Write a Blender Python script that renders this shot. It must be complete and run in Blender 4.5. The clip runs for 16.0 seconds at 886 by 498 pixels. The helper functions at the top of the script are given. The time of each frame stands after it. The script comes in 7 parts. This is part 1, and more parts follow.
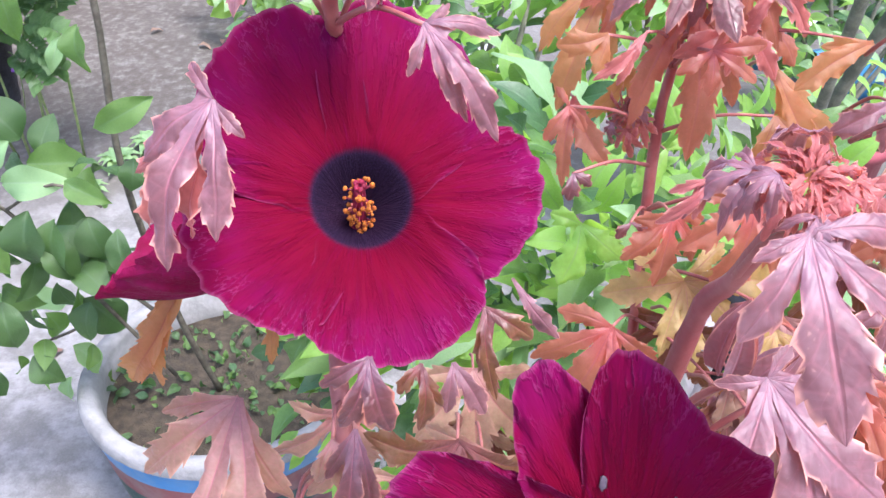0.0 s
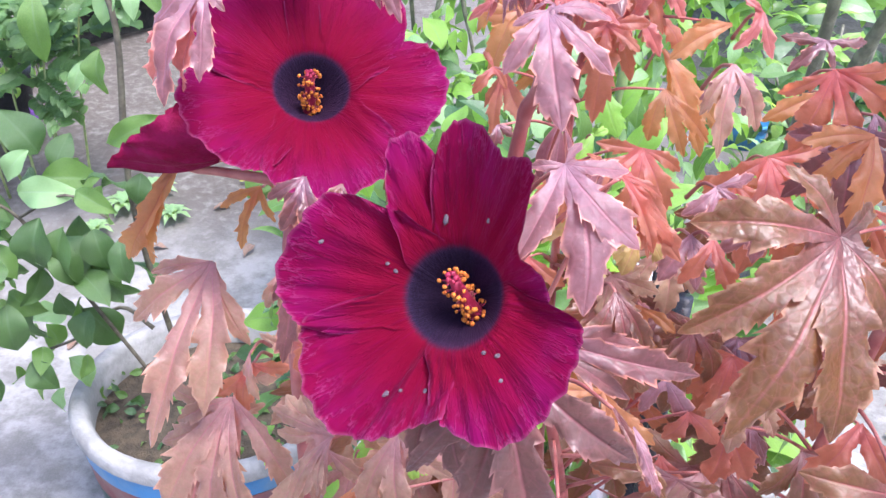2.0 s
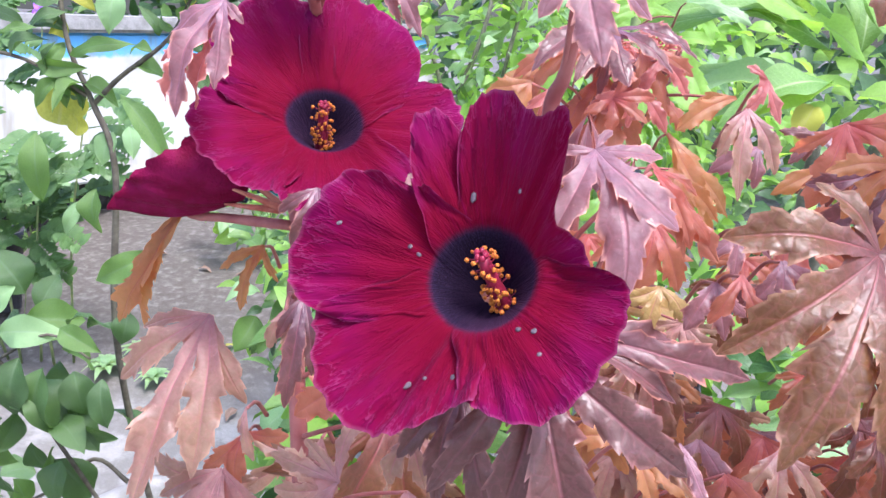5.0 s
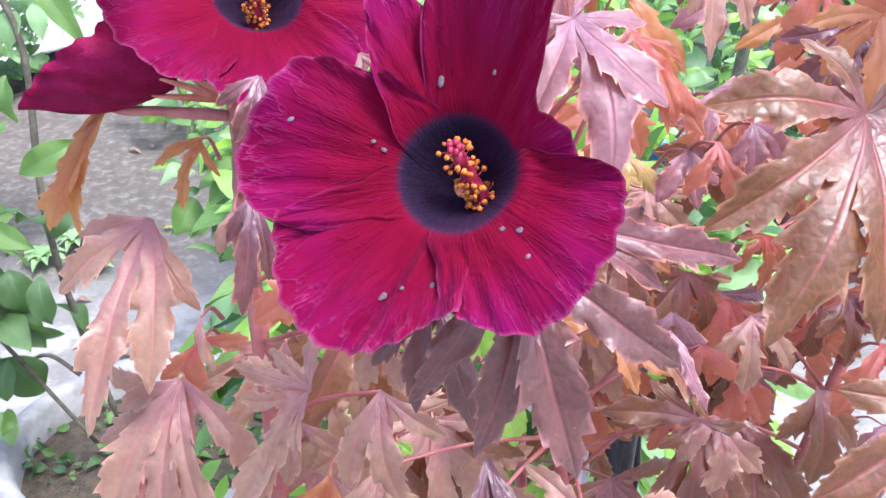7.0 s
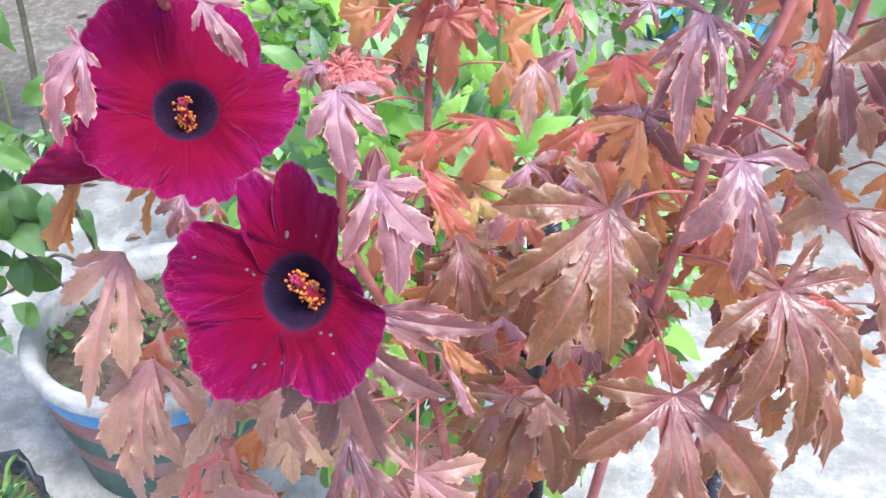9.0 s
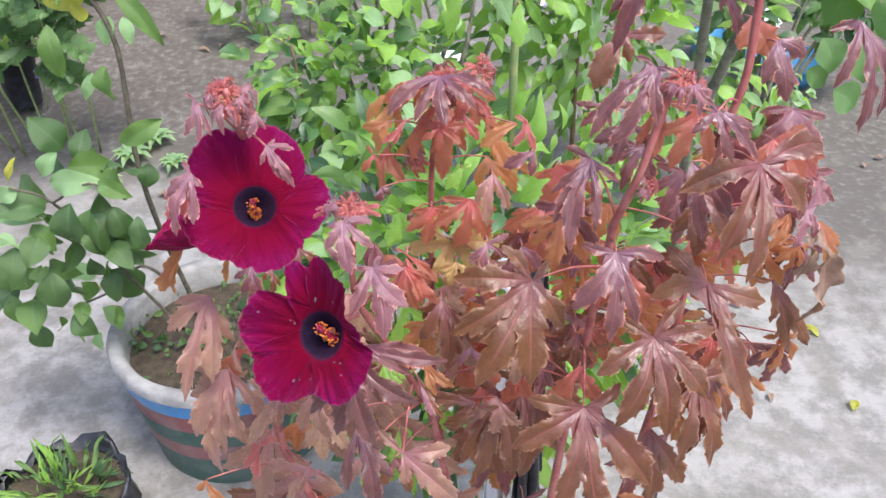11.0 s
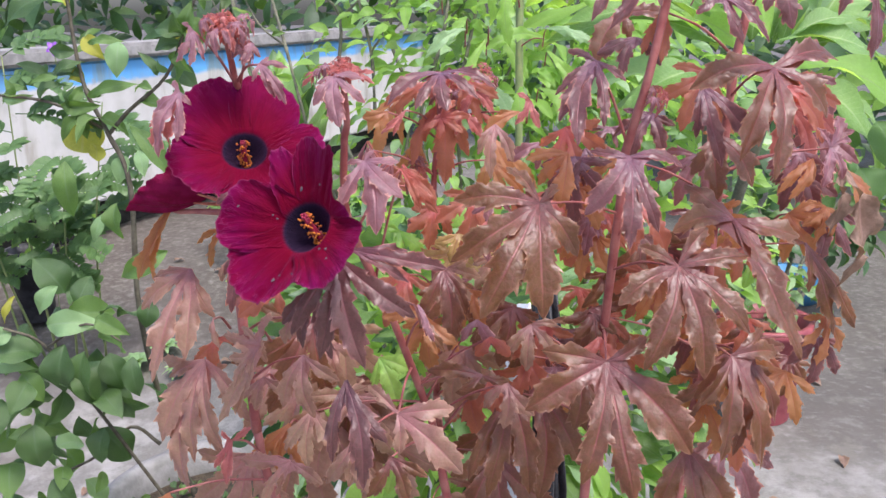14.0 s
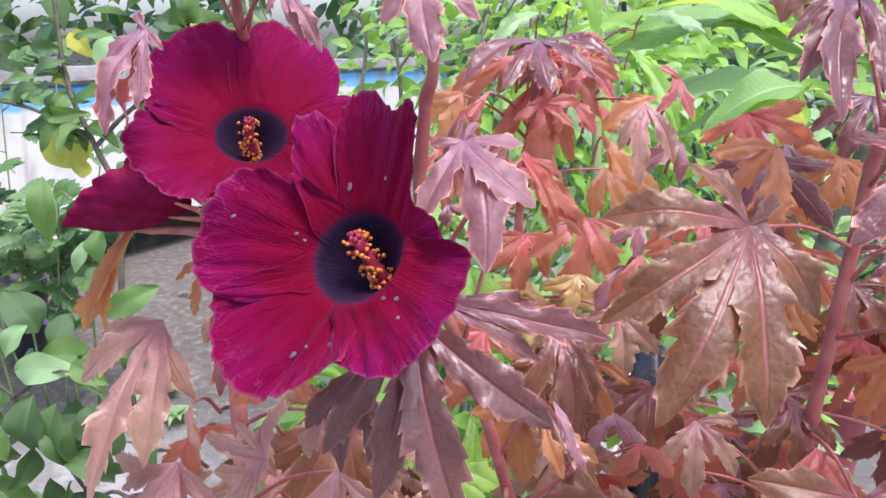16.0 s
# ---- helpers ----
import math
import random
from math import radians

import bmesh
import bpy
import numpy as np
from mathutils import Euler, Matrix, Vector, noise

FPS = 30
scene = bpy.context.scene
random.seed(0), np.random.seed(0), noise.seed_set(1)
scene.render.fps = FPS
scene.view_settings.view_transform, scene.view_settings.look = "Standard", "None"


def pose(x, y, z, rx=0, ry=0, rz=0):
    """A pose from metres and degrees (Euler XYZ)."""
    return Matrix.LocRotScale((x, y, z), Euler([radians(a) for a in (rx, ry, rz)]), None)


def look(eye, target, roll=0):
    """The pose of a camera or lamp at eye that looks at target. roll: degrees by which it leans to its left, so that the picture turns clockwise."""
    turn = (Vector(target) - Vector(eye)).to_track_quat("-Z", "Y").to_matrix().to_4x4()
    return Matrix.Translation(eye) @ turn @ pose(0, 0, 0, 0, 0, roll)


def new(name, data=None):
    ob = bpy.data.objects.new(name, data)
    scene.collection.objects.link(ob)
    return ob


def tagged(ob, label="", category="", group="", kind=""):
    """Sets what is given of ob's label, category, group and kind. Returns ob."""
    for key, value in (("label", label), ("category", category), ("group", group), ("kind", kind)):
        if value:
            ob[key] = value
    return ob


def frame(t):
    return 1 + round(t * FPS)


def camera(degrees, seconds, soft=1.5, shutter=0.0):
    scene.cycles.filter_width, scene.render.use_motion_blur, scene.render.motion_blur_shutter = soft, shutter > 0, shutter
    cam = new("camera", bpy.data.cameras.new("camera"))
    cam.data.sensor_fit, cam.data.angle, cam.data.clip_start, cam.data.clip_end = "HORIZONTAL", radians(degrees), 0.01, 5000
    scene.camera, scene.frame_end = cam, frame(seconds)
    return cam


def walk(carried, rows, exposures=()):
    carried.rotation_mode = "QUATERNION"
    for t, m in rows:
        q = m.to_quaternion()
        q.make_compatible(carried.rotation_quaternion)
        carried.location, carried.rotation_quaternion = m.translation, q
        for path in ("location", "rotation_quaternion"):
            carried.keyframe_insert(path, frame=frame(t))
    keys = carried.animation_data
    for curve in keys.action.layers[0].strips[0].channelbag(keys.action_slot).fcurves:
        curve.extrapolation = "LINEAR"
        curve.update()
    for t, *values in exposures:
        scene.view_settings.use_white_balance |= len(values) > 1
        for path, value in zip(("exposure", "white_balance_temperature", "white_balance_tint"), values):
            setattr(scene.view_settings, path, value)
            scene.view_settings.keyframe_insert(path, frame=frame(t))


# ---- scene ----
cam = camera(55.2, 16.0)
METRES, EYE, TILT, LEAN, TURN = 1.05, 1.13, -33.0, 0.0, 0.0
ROWS = [
    (0.0, 0.0, 0.0, 0.0, 0.0, 0.0, -0.0),
    (0.5, 0.0087, -0.0192, -0.0162, 0.11, 1.93, -1.05),
    (1.0, 0.0153, -0.0376, -0.033, 0.09, 3.21, -1.86),
    (1.5, 0.0215, -0.0558, -0.0492, -0.0, 4.14, -2.07),
    (2.0, 0.0277, -0.0685, -0.0677, -0.06, 5.39, -2.59),
    (2.5, 0.0313, -0.0666, -0.0872, -0.06, 8.1, -2.99),
    (3.0, 0.0402, -0.0618, -0.0998, -0.04, 11.32, -3.34),
    (3.5, 0.0419, -0.057, -0.1089, 0.25, 14.7, -3.29),
    (4.0, 0.0376, -0.0533, -0.1116, 0.32, 17.85, -3.29),
    (6.5, 0.0016, -0.0279, -0.1106, -4.39, 15.21, 0.82),
    (7.0, 0.013, -0.0265, -0.1014, -4.23, 8.46, 2.0),
    (7.5, 0.0207, -0.0321, -0.0862, -4.17, 3.23, 2.15),
    (8.0, 0.0321, -0.0545, -0.0629, -4.23, 0.04, 2.04),
    (8.5, 0.0482, -0.0949, -0.0528, -4.11, -1.32, 2.03),
    (11.0, 0.1004, -0.3119, -0.0027, 0.43, -1.35, 0.73),
    (11.5, 0.1074, -0.3351, -0.0162, 1.02, 4.51, 0.79),
    (12.0, 0.1069, -0.3327, -0.0494, 1.24, 9.8, 0.85),
    (12.5, 0.1039, -0.319, -0.0907, 1.28, 12.85, 1.03),
    (13.0, 0.1015, -0.3071, -0.1215, 1.26, 14.82, 1.19),
    (13.5, 0.1029, -0.277, -0.1592, 1.35, 15.97, 1.24),
    (14.0, 0.1036, -0.2438, -0.1925, 1.36, 17.12, 1.09),
    (14.5, 0.1001, -0.1965, -0.2111, 1.3, 19.37, 1.02),
    (15.0, 0.0909, -0.1474, -0.2051, 1.18, 19.78, 0.69),
    (15.5, 0.0765, -0.1064, -0.168, 1.1, 19.86, 0.19),
    (16.0, 0.0587, -0.0634, -0.1325, 1.55, 19.71, -0.32),
]
EXPOSURES = [(0.0, 1.97, 5700, 19), (2.5, 2.08, 5700, 19), (3.5, 2.03, 5715, 19), (4.0, 1.89, 5720, 19), (6.5, 2.11, 5650, 17), (7.5, 2.20, 5620, 16), (8.5, 2.12, 5600, 9), (11.0, 1.53, 6120, 14), (12.0, 1.16, 6220, 17), (13.5, 1.16, 6180, 18), (14.0, 1.34, 6130, 18), (14.5, 1.38, 6080, 19), (15.0, 1.54, 6020, 20), (16.0, 1.68, 5900, 21)]
walk(cam, [(t, pose(0, 0, EYE, TILT, LEAN, TURN) @ pose(METRES * x, METRES * y, METRES * z, 90 + pitch, roll, yaw)) for t, x, y, z, yaw, pitch, roll in ROWS], EXPOSURES)

# ---- world and sun: bright, thinly overcast day ----
world = bpy.data.worlds.new("sky")
scene.world = world
world.use_nodes = True
wn = world.node_tree.nodes
sky = wn.new("ShaderNodeTexSky")
sky.sky_type, sky.sun_disc = "NISHITA", False
sky.sun_elevation, sky.sun_rotation = radians(63), radians(138)
sky.air_density, sky.dust_density = 1.0, 4.0
world.node_tree.links.new(sky.outputs[0], wn["Background"].inputs[0])
wn["Background"].inputs[1].default_value = 0.13
sun = new("sun", bpy.data.lights.new("sun", "SUN"))
sun.data.energy, sun.data.angle, sun.data.color = 1.5, radians(14), (1.0, 0.95, 0.88)
sun.matrix_basis = look((0.40, -0.45, 1.2), (0, 0, 0))

# ---- node helpers ----


class Nodes:
    """A small builder for procedural materials."""

    def __init__(self, name):
        self.mat = bpy.data.materials.new(name)
        self.mat.use_nodes = True
        self.tree = self.mat.node_tree
        self.bsdf = self.tree.nodes["Principled BSDF"]
        self.out = self.tree.nodes["Material Output"]
        self.coord = self.tree.nodes.new("ShaderNodeTexCoord")
        self.info = self.tree.nodes.new("ShaderNodeObjectInfo")

    def link(self, a, b):
        if isinstance(a, (int, float)):
            b.default_value = a
        elif isinstance(a, tuple):
            b.default_value = (*a, 1.0) if len(a) == 3 and b.type == "RGBA" else a
        else:
            self.tree.links.new(a, b)

    def math(self, op, a, b=0.0, c=None):
        n = self.tree.nodes.new("ShaderNodeMath")
        n.operation = op
        self.link(a, n.inputs[0])
        self.link(b, n.inputs[1])
        if c is not None:
            self.link(c, n.inputs[2])
        return n.outputs[0]

    def step(self, v, lo, hi, a=0.0, b=1.0):
        n = self.tree.nodes.new("ShaderNodeMapRange")
        n.interpolation_type = "SMOOTHSTEP"
        self.link(v, n.inputs[0])
        for k, x in enumerate((lo, hi, a, b)):
            n.inputs[k + 1].default_value = x
        return n.outputs[0]

    def mix(self, fac, a, b, kind="MIX"):
        n = self.tree.nodes.new("ShaderNodeMix")
        n.data_type, n.blend_type = "RGBA", kind
        self.link(fac, n.inputs["Factor"])
        self.link(a, n.inputs[6])
        self.link(b, n.inputs[7])
        return n.outputs[2]

    def noise(self, scale, detail=3.0, rough=0.55, vector=None):
        n = self.tree.nodes.new("ShaderNodeTexNoise")
        n.inputs["Scale"].default_value, n.inputs["Detail"].default_value, n.inputs["Roughness"].default_value = scale, detail, rough
        self.tree.links.new(vector or self.coord.outputs["Object"], n.inputs["Vector"])
        return n.outputs[0]

    def split(self, v):
        n = self.tree.nodes.new("ShaderNodeSeparateXYZ")
        self.tree.links.new(v, n.inputs[0])
        return n.outputs

    def join(self, x, y, z):
        n = self.tree.nodes.new("ShaderNodeCombineXYZ")
        for v, i in zip((x, y, z), n.inputs):
            self.link(v, i)
        return n.outputs[0]

    def bump(self, height, strength, distance):
        n = self.tree.nodes.new("ShaderNodeBump")
        n.inputs["Strength"].default_value, n.inputs["Distance"].default_value = strength, distance
        self.link(height, n.inputs["Height"])
        self.tree.links.new(n.outputs[0], self.bsdf.inputs["Normal"])
        return n.outputs[0]

    def done(self, color, rough=0.5, spec=0.5, metal=0.0):
        self.link(color, self.bsdf.inputs["Base Color"])
        self.link(rough, self.bsdf.inputs["Roughness"])
        self.bsdf.inputs["Specular IOR Level"].default_value = spec
        self.bsdf.inputs["Metallic"].default_value = metal
        return self.mat

    def thin(self, color, share):
        """Lets part of the light pass through, as leaves and petals do."""
        t = self.tree.nodes.new("ShaderNodeBsdfTranslucent")
        m = self.tree.nodes.new("ShaderNodeMixShader")
        self.link(color, t.inputs[0])
        m.inputs[0].default_value = share
        self.tree.links.new(self.bsdf.outputs[0], m.inputs[1])
        self.tree.links.new(t.outputs[0], m.inputs[2])
        self.tree.links.new(m.outputs[0], self.out.inputs[0])


def plain(name, c1, c2, scale, rough=0.6, bump=0.3, dist=0.002, fine=6.0, spec=0.4, metal=0.0):
    """Two-tone mottled surface with grain at a finer scale."""
    n = Nodes(name)
    big, small = n.noise(scale, 4.0), n.noise(scale * fine, 3.0)
    col = n.mix(n.step(big, 0.35, 0.65), c1, c2)
    col = n.mix(0.5, col, n.mix(small, (0.35, 0.35, 0.35), (0.65, 0.65, 0.65)), "OVERLAY")
    n.bump(n.math("ADD", small, n.math("MULTIPLY", big, 0.7)), bump, dist)
    return n.done(col, n.step(small, 0.2, 0.8, rough - 0.08, rough + 0.1), spec, metal)


def leaf_material(name, c1, c2, vein, rim, light, rough=0.36, share=0.35, veins=9.0, rim_share=0.5, patch=None, fuzz=0.0, palm=None, side_share=0.16):
    """Leaf blade: UV runs across (u) and along (v) each lobe."""
    n = Nodes(name)
    u, v, _ = n.split(n.coord.outputs["UV"])
    au = n.math("ABSOLUTE", n.math("SUBTRACT", n.math("MULTIPLY", u, 2.0), 1.0))
    mid = n.math("MULTIPLY", n.step(au, 0.02, 0.10, 1.0, 0.0), n.step(v, 0.3, 1.0, 1.0, 0.25))
    saw = n.math("PINGPONG", n.math("SUBTRACT", n.math("MULTIPLY", v, veins), n.math("MULTIPLY", au, 1.7)), 0.5)
    side = n.math("MULTIPLY", n.step(saw, 0.0, 0.06, 1.0, 0.0), n.step(au, 0.6, 1.0, 1.0, 0.2))
    edge = n.math("MULTIPLY", n.step(au, 0.84, 0.97), n.step(n.noise(200.0, 2.0), 0.35, 0.6, 0.3, 1.0))
    edge = n.math("MULTIPLY", edge, n.step(v, 0.22, 0.42))
    blotch, grain = n.noise(55.0, 4.0, 0.6), n.noise(420.0, 3.0, 0.6)
    vary = n.math("ADD", n.step(blotch, 0.32, 0.68), n.math("MULTIPLY", n.math("SUBTRACT", n.info.outputs["Random"], 0.5), 0.9))
    vary.node.use_clamp = True
    col = n.mix(vary, c1, c2)
    if patch:
        col = n.mix(n.step(n.noise(22.0, 2.0), 0.52, 0.7), col, patch)
    col = n.mix(n.math("MULTIPLY", n.step(v, 0.3, 1.0), n.step(n.noise(35.0, 3.0), 0.3, 0.7, 0.2, 0.9)), col, c2)
    col = n.mix(n.math("MULTIPLY", n.step(n.noise(160.0, 4.0, 0.65), 0.56, 0.72), 0.28), col, c1)
    if palm:
        col = n.mix(n.math("MULTIPLY", n.step(v, 0.08, 0.55, 1.0, 0.0), 0.85), col, palm)
    col = n.mix(0.45, col, n.mix(n.step(grain, 0.3, 0.7), (0.32, 0.32, 0.32), (0.66, 0.66, 0.66)), "OVERLAY")
    col = n.mix(n.math("MULTIPLY", side, side_share), col, vein)
    col = n.mix(n.math("MULTIPLY", mid, 0.5), col, vein)
    col = n.mix(n.math("MULTIPLY", edge, rim_share), col, rim)
    puff = n.noise(130.0, 3.0)
    cell = n.tree.nodes.new("ShaderNodeTexVoronoi")
    cell.feature = "DISTANCE_TO_EDGE"
    cell.inputs["Scale"].default_value = 230.0
    n.link(n.coord.outputs["Object"], cell.inputs["Vector"])
    net = n.step(cell.outputs["Distance"], 0.0, 0.09, 1.0, 0.0)
    col = n.mix(n.math("MULTIPLY", net, 0.18), col, vein)
    col = n.mix(n.math("MULTIPLY", n.step(n.noise(700.0, 1.0), 0.70, 0.78), 0.3), col, rim)
    relief = n.math("ADD", puff, n.math("MULTIPLY", n.step(cell.outputs["Distance"], 0.0, 0.3), 0.12))
    relief = n.math("ADD", relief, n.math("MULTIPLY", n.step(saw, 0.0, 0.4), 0.05))
    n.bump(n.math("ADD", relief, n.math("MULTIPLY", n.step(au, 0.02, 0.16, 1.0, 0.0), -0.5)), 0.40, 0.0022)
    m = n.done(col, n.step(n.noise(45.0, 3.0, 0.55), 0.3, 0.7, rough + 0.02, rough + 0.22), 0.6)
    n.bsdf.inputs["Sheen Weight"].default_value, n.bsdf.inputs["Sheen Roughness"].default_value = fuzz, 0.4
    n.bsdf.inputs["Sheen Tint"].default_value = (0.82, 0.68, 0.95, 1.0)
    n.thin(n.mix(n.math("MULTIPLY", n.math("MAXIMUM", mid, n.math("MULTIPLY", side, 0.15)), 0.5), light, vein), share * 0.8)
    return m


def petal_material(name, inner, outer, edge, eye):
    """Hibiscus petal: dark eye, ray-like streaks, paler violet margin. Object space, in metres from the flower's axis."""
    n = Nodes(name)
    x, y, z = n.split(n.coord.outputs["Object"])
    r = n.math("SQRT", n.math("ADD", n.math("MULTIPLY", x, x), n.math("MULTIPLY", y, y)))
    ang = n.math("ARCTAN2", y, x)
    ray = n.noise(1.0, 3.0, 0.5, n.join(n.math("MULTIPLY", ang, 9.0), n.math("MULTIPLY", r, 45.0), 0.0))
    fine = n.noise(1.0, 2.0, 0.6, n.join(n.math("MULTIPLY", ang, 38.0), n.math("MULTIPLY", r, 90.0), 3.0))
    wob = n.math("ADD", r, n.math("MULTIPLY", n.math("SUBTRACT", fine, 0.5), 0.0010))
    u, v, _ = n.split(n.coord.outputs["UV"])
    col = n.mix(n.step(r, 0.016, 0.044), inner, outer)
    col = n.mix(n.math("MULTIPLY", n.step(v, 0.55, 1.0), n.step(n.noise(70.0, 3.0), 0.35, 0.65)), col, edge)
    side = n.math("ABSOLUTE", n.math("SUBTRACT", n.math("MULTIPLY", u, 2.0), 1.0))
    col = n.mix(n.math("MULTIPLY", n.step(side, 0.93, 1.0, 0.0, 0.4), n.step(v, 0.4, 0.7)), col, (0.22, 0.04, 0.12))
    crease = n.math("ABSOLUTE", n.math("SUBTRACT", n.noise(1.0, 4.0, 0.6, n.join(n.math("MULTIPLY", ang, 10.0), n.math("MULTIPLY", r, 70.0), 1.0)), 0.5))
    col = n.mix(n.math("MULTIPLY", n.step(crease, 0.0, 0.018, 0.4, 0.0), n.step(v, 0.68, 0.98)), col, (0.24, 0.045, 0.14))
    col = n.mix(n.step(v, 0.97, 1.0, 0.0, 0.3), col, (0.30, 0.09, 0.18))
    col = n.mix(n.math("MULTIPLY", n.step(ray, 0.48, 0.68), 0.25), col, (0.05, 0.0, 0.010))
    col = n.mix(n.math("MULTIPLY", n.step(fine, 0.52, 0.75), 0.35), col, edge)
    dark = n.step(wob, 0.0127, 0.0148, 1.0, 0.0)
    ring = n.math("MULTIPLY", n.step(wob, 0.0115, 0.0142), dark)
    grains = n.noise(1.0, 2.0, 0.6, n.join(n.math("MULTIPLY", ang, 30.0), n.math("MULTIPLY", r, 2600.0), 7.0))
    col = n.mix(dark, col, n.mix(n.step(grains, 0.4, 0.65), eye, (0.019, 0.012, 0.031)))
    col = n.mix(n.math("MULTIPLY", ring, 0.16), col, (0.09, 0.05, 0.14))
    n.bump(n.math("ADD", n.math("ADD", n.math("MULTIPLY", fine, 0.6), ray), n.math("MULTIPLY", n.step(crease, 0.0, 0.06, 1.0, 0.0), 0.35)), 0.55, 0.0014)
    m = n.done(col, n.step(fine, 0.2, 0.8, 0.6, 0.8), 0.05)
    n.bsdf.inputs["Sheen Weight"].default_value = 0.06
    n.bsdf.inputs["Sheen Tint"].default_value = (0.9, 0.3, 0.7, 1.0)
    n.thin(n.mix(dark, (0.30, 0.0, 0.03), (0.02, 0.0, 0.014)), 0.14)
    return m


rust = leaf_material("leaf_rust", (0.082, 0.029, 0.016), (0.118, 0.058, 0.017), (0.33, 0.065, 0.078), (0.42, 0.23, 0.15), (0.44, 0.13, 0.04), patch=(0.086, 0.042, 0.028), fuzz=0.12, palm=(0.160, 0.058, 0.062), rough=0.30, rim_share=0.65)
olive = leaf_material("leaf_olive", (0.078, 0.030, 0.011), (0.106, 0.049, 0.013), (0.38, 0.10, 0.11), (0.42, 0.23, 0.14), (0.36, 0.11, 0.026), patch=(0.082, 0.041, 0.028), palm=(0.155, 0.060, 0.058), rough=0.29, rim_share=0.65, fuzz=0.04)
plum = leaf_material("leaf_plum", (0.072, 0.028, 0.032), (0.104, 0.044, 0.040), (0.33, 0.09, 0.12), (0.54, 0.21, 0.14), (0.40, 0.10, 0.07), rough=0.28, patch=(0.112, 0.060, 0.068), fuzz=0.25, palm=(0.165, 0.080, 0.112), rim_share=0.9)
maroon = leaf_material("leaf_maroon", (0.068, 0.029, 0.029), (0.106, 0.049, 0.041), (0.28, 0.08, 0.10), (0.38, 0.17, 0.15), (0.24, 0.07, 0.05), rough=0.25, palm=(0.135, 0.058, 0.070), fuzz=0.15, rim_share=0.65)
amber = leaf_material("leaf_amber", (0.245, 0.108, 0.050), (0.30, 0.160, 0.066), (0.52, 0.14, 0.10), (0.5, 0.22, 0.1), (0.90, 0.33, 0.09), share=0.6)
brick = leaf_material("leaf_brick", (0.18, 0.062, 0.042), (0.250, 0.102, 0.060), (0.50, 0.13, 0.13), (0.58, 0.24, 0.17), (0.90, 0.25, 0.11), share=0.6, palm=(0.37, 0.10, 0.10))
ochre = leaf_material("leaf_ochre", (0.34, 0.22, 0.07), (0.30, 0.24, 0.08), (0.48, 0.17, 0.15), (0.45, 0.27, 0.12), (0.7, 0.38, 0.08), share=0.4)
blush = leaf_material("leaf_blush", (0.160, 0.084, 0.100), (0.135, 0.066, 0.080), (0.48, 0.16, 0.19), (0.74, 0.36, 0.27), (0.75, 0.2, 0.12), rough=0.38, rim_share=0.8, fuzz=0.25, palm=(0.22, 0.125, 0.16))
mauve = leaf_material("leaf_mauve", (0.170, 0.092, 0.070), (0.235, 0.160, 0.098), (0.46, 0.13, 0.15), (0.5, 0.30, 0.2), (0.75, 0.26, 0.12), rough=0.36, patch=(0.185, 0.105, 0.098), fuzz=0.3, palm=(0.27, 0.135, 0.135), rim_share=0.6)
tan = leaf_material("leaf_tan", (0.235, 0.140, 0.092), (0.310, 0.225, 0.135), (0.50, 0.16, 0.16), (0.5, 0.32, 0.22), (0.8, 0.32, 0.16), rough=0.36, patch=(0.25, 0.15, 0.13), fuzz=0.3, palm=(0.34, 0.18, 0.16), rim_share=0.6)
dry = leaf_material("leaf_dry", (0.135, 0.080, 0.055), (0.24, 0.165, 0.115), (0.32, 0.18, 0.15), (0.35, 0.25, 0.16), (0.45, 0.25, 0.1), rough=0.6, share=0.2)
green_lime = leaf_material("leaf_lime", (0.060, 0.130, 0.026), (0.110, 0.200, 0.042), (0.17, 0.28, 0.11), (0.1, 0.2, 0.07), (0.26, 0.48, 0.06), rough=0.34, share=0.35, rim_share=0.15)
green_gloss = leaf_material("leaf_gloss", (0.034, 0.080, 0.020), (0.060, 0.120, 0.029), (0.11, 0.19, 0.08), (0.07, 0.14, 0.05), (0.16, 0.32, 0.05), rough=0.3, share=0.25, rim_share=0.1)
green_pale = leaf_material("leaf_pale", (0.17, 0.31, 0.14), (0.24, 0.38, 0.18), (0.32, 0.44, 0.22), (0.2, 0.34, 0.14), (0.45, 0.65, 0.12), rough=0.38, share=0.4, rim_share=0.2)
green_bright = leaf_material("leaf_bright", (0.135, 0.29, 0.045), (0.25, 0.43, 0.085), (0.30, 0.43, 0.14), (0.24, 0.38, 0.1), (0.50, 0.80, 0.09), share=0.6, rim_share=0.2)
green_yellow = leaf_material("leaf_yellowing", (0.30, 0.31, 0.026), (0.38, 0.37, 0.04), (0.44, 0.42, 0.12), (0.36, 0.34, 0.07), (0.6, 0.6, 0.05), share=0.4, rim_share=0.2)
green_dark = leaf_material("leaf_dark", (0.030, 0.075, 0.026), (0.045, 0.11, 0.035), (0.09, 0.17, 0.07), (0.06, 0.12, 0.04), (0.12, 0.26, 0.04), share=0.25, rim_share=0.1)
green_broad = leaf_material("leaf_broad", (0.095, 0.215, 0.045), (0.165, 0.31, 0.075), (0.46, 0.58, 0.26), (0.24, 0.36, 0.1), (0.38, 0.6, 0.06), rough=0.33, veins=22.0, rim_share=0.3, side_share=0.34)
petal_purple = plain("petal_purple", (0.24, 0.08, 0.42), (0.36, 0.16, 0.55), 120.0, 0.6, 0.3, 0.001)
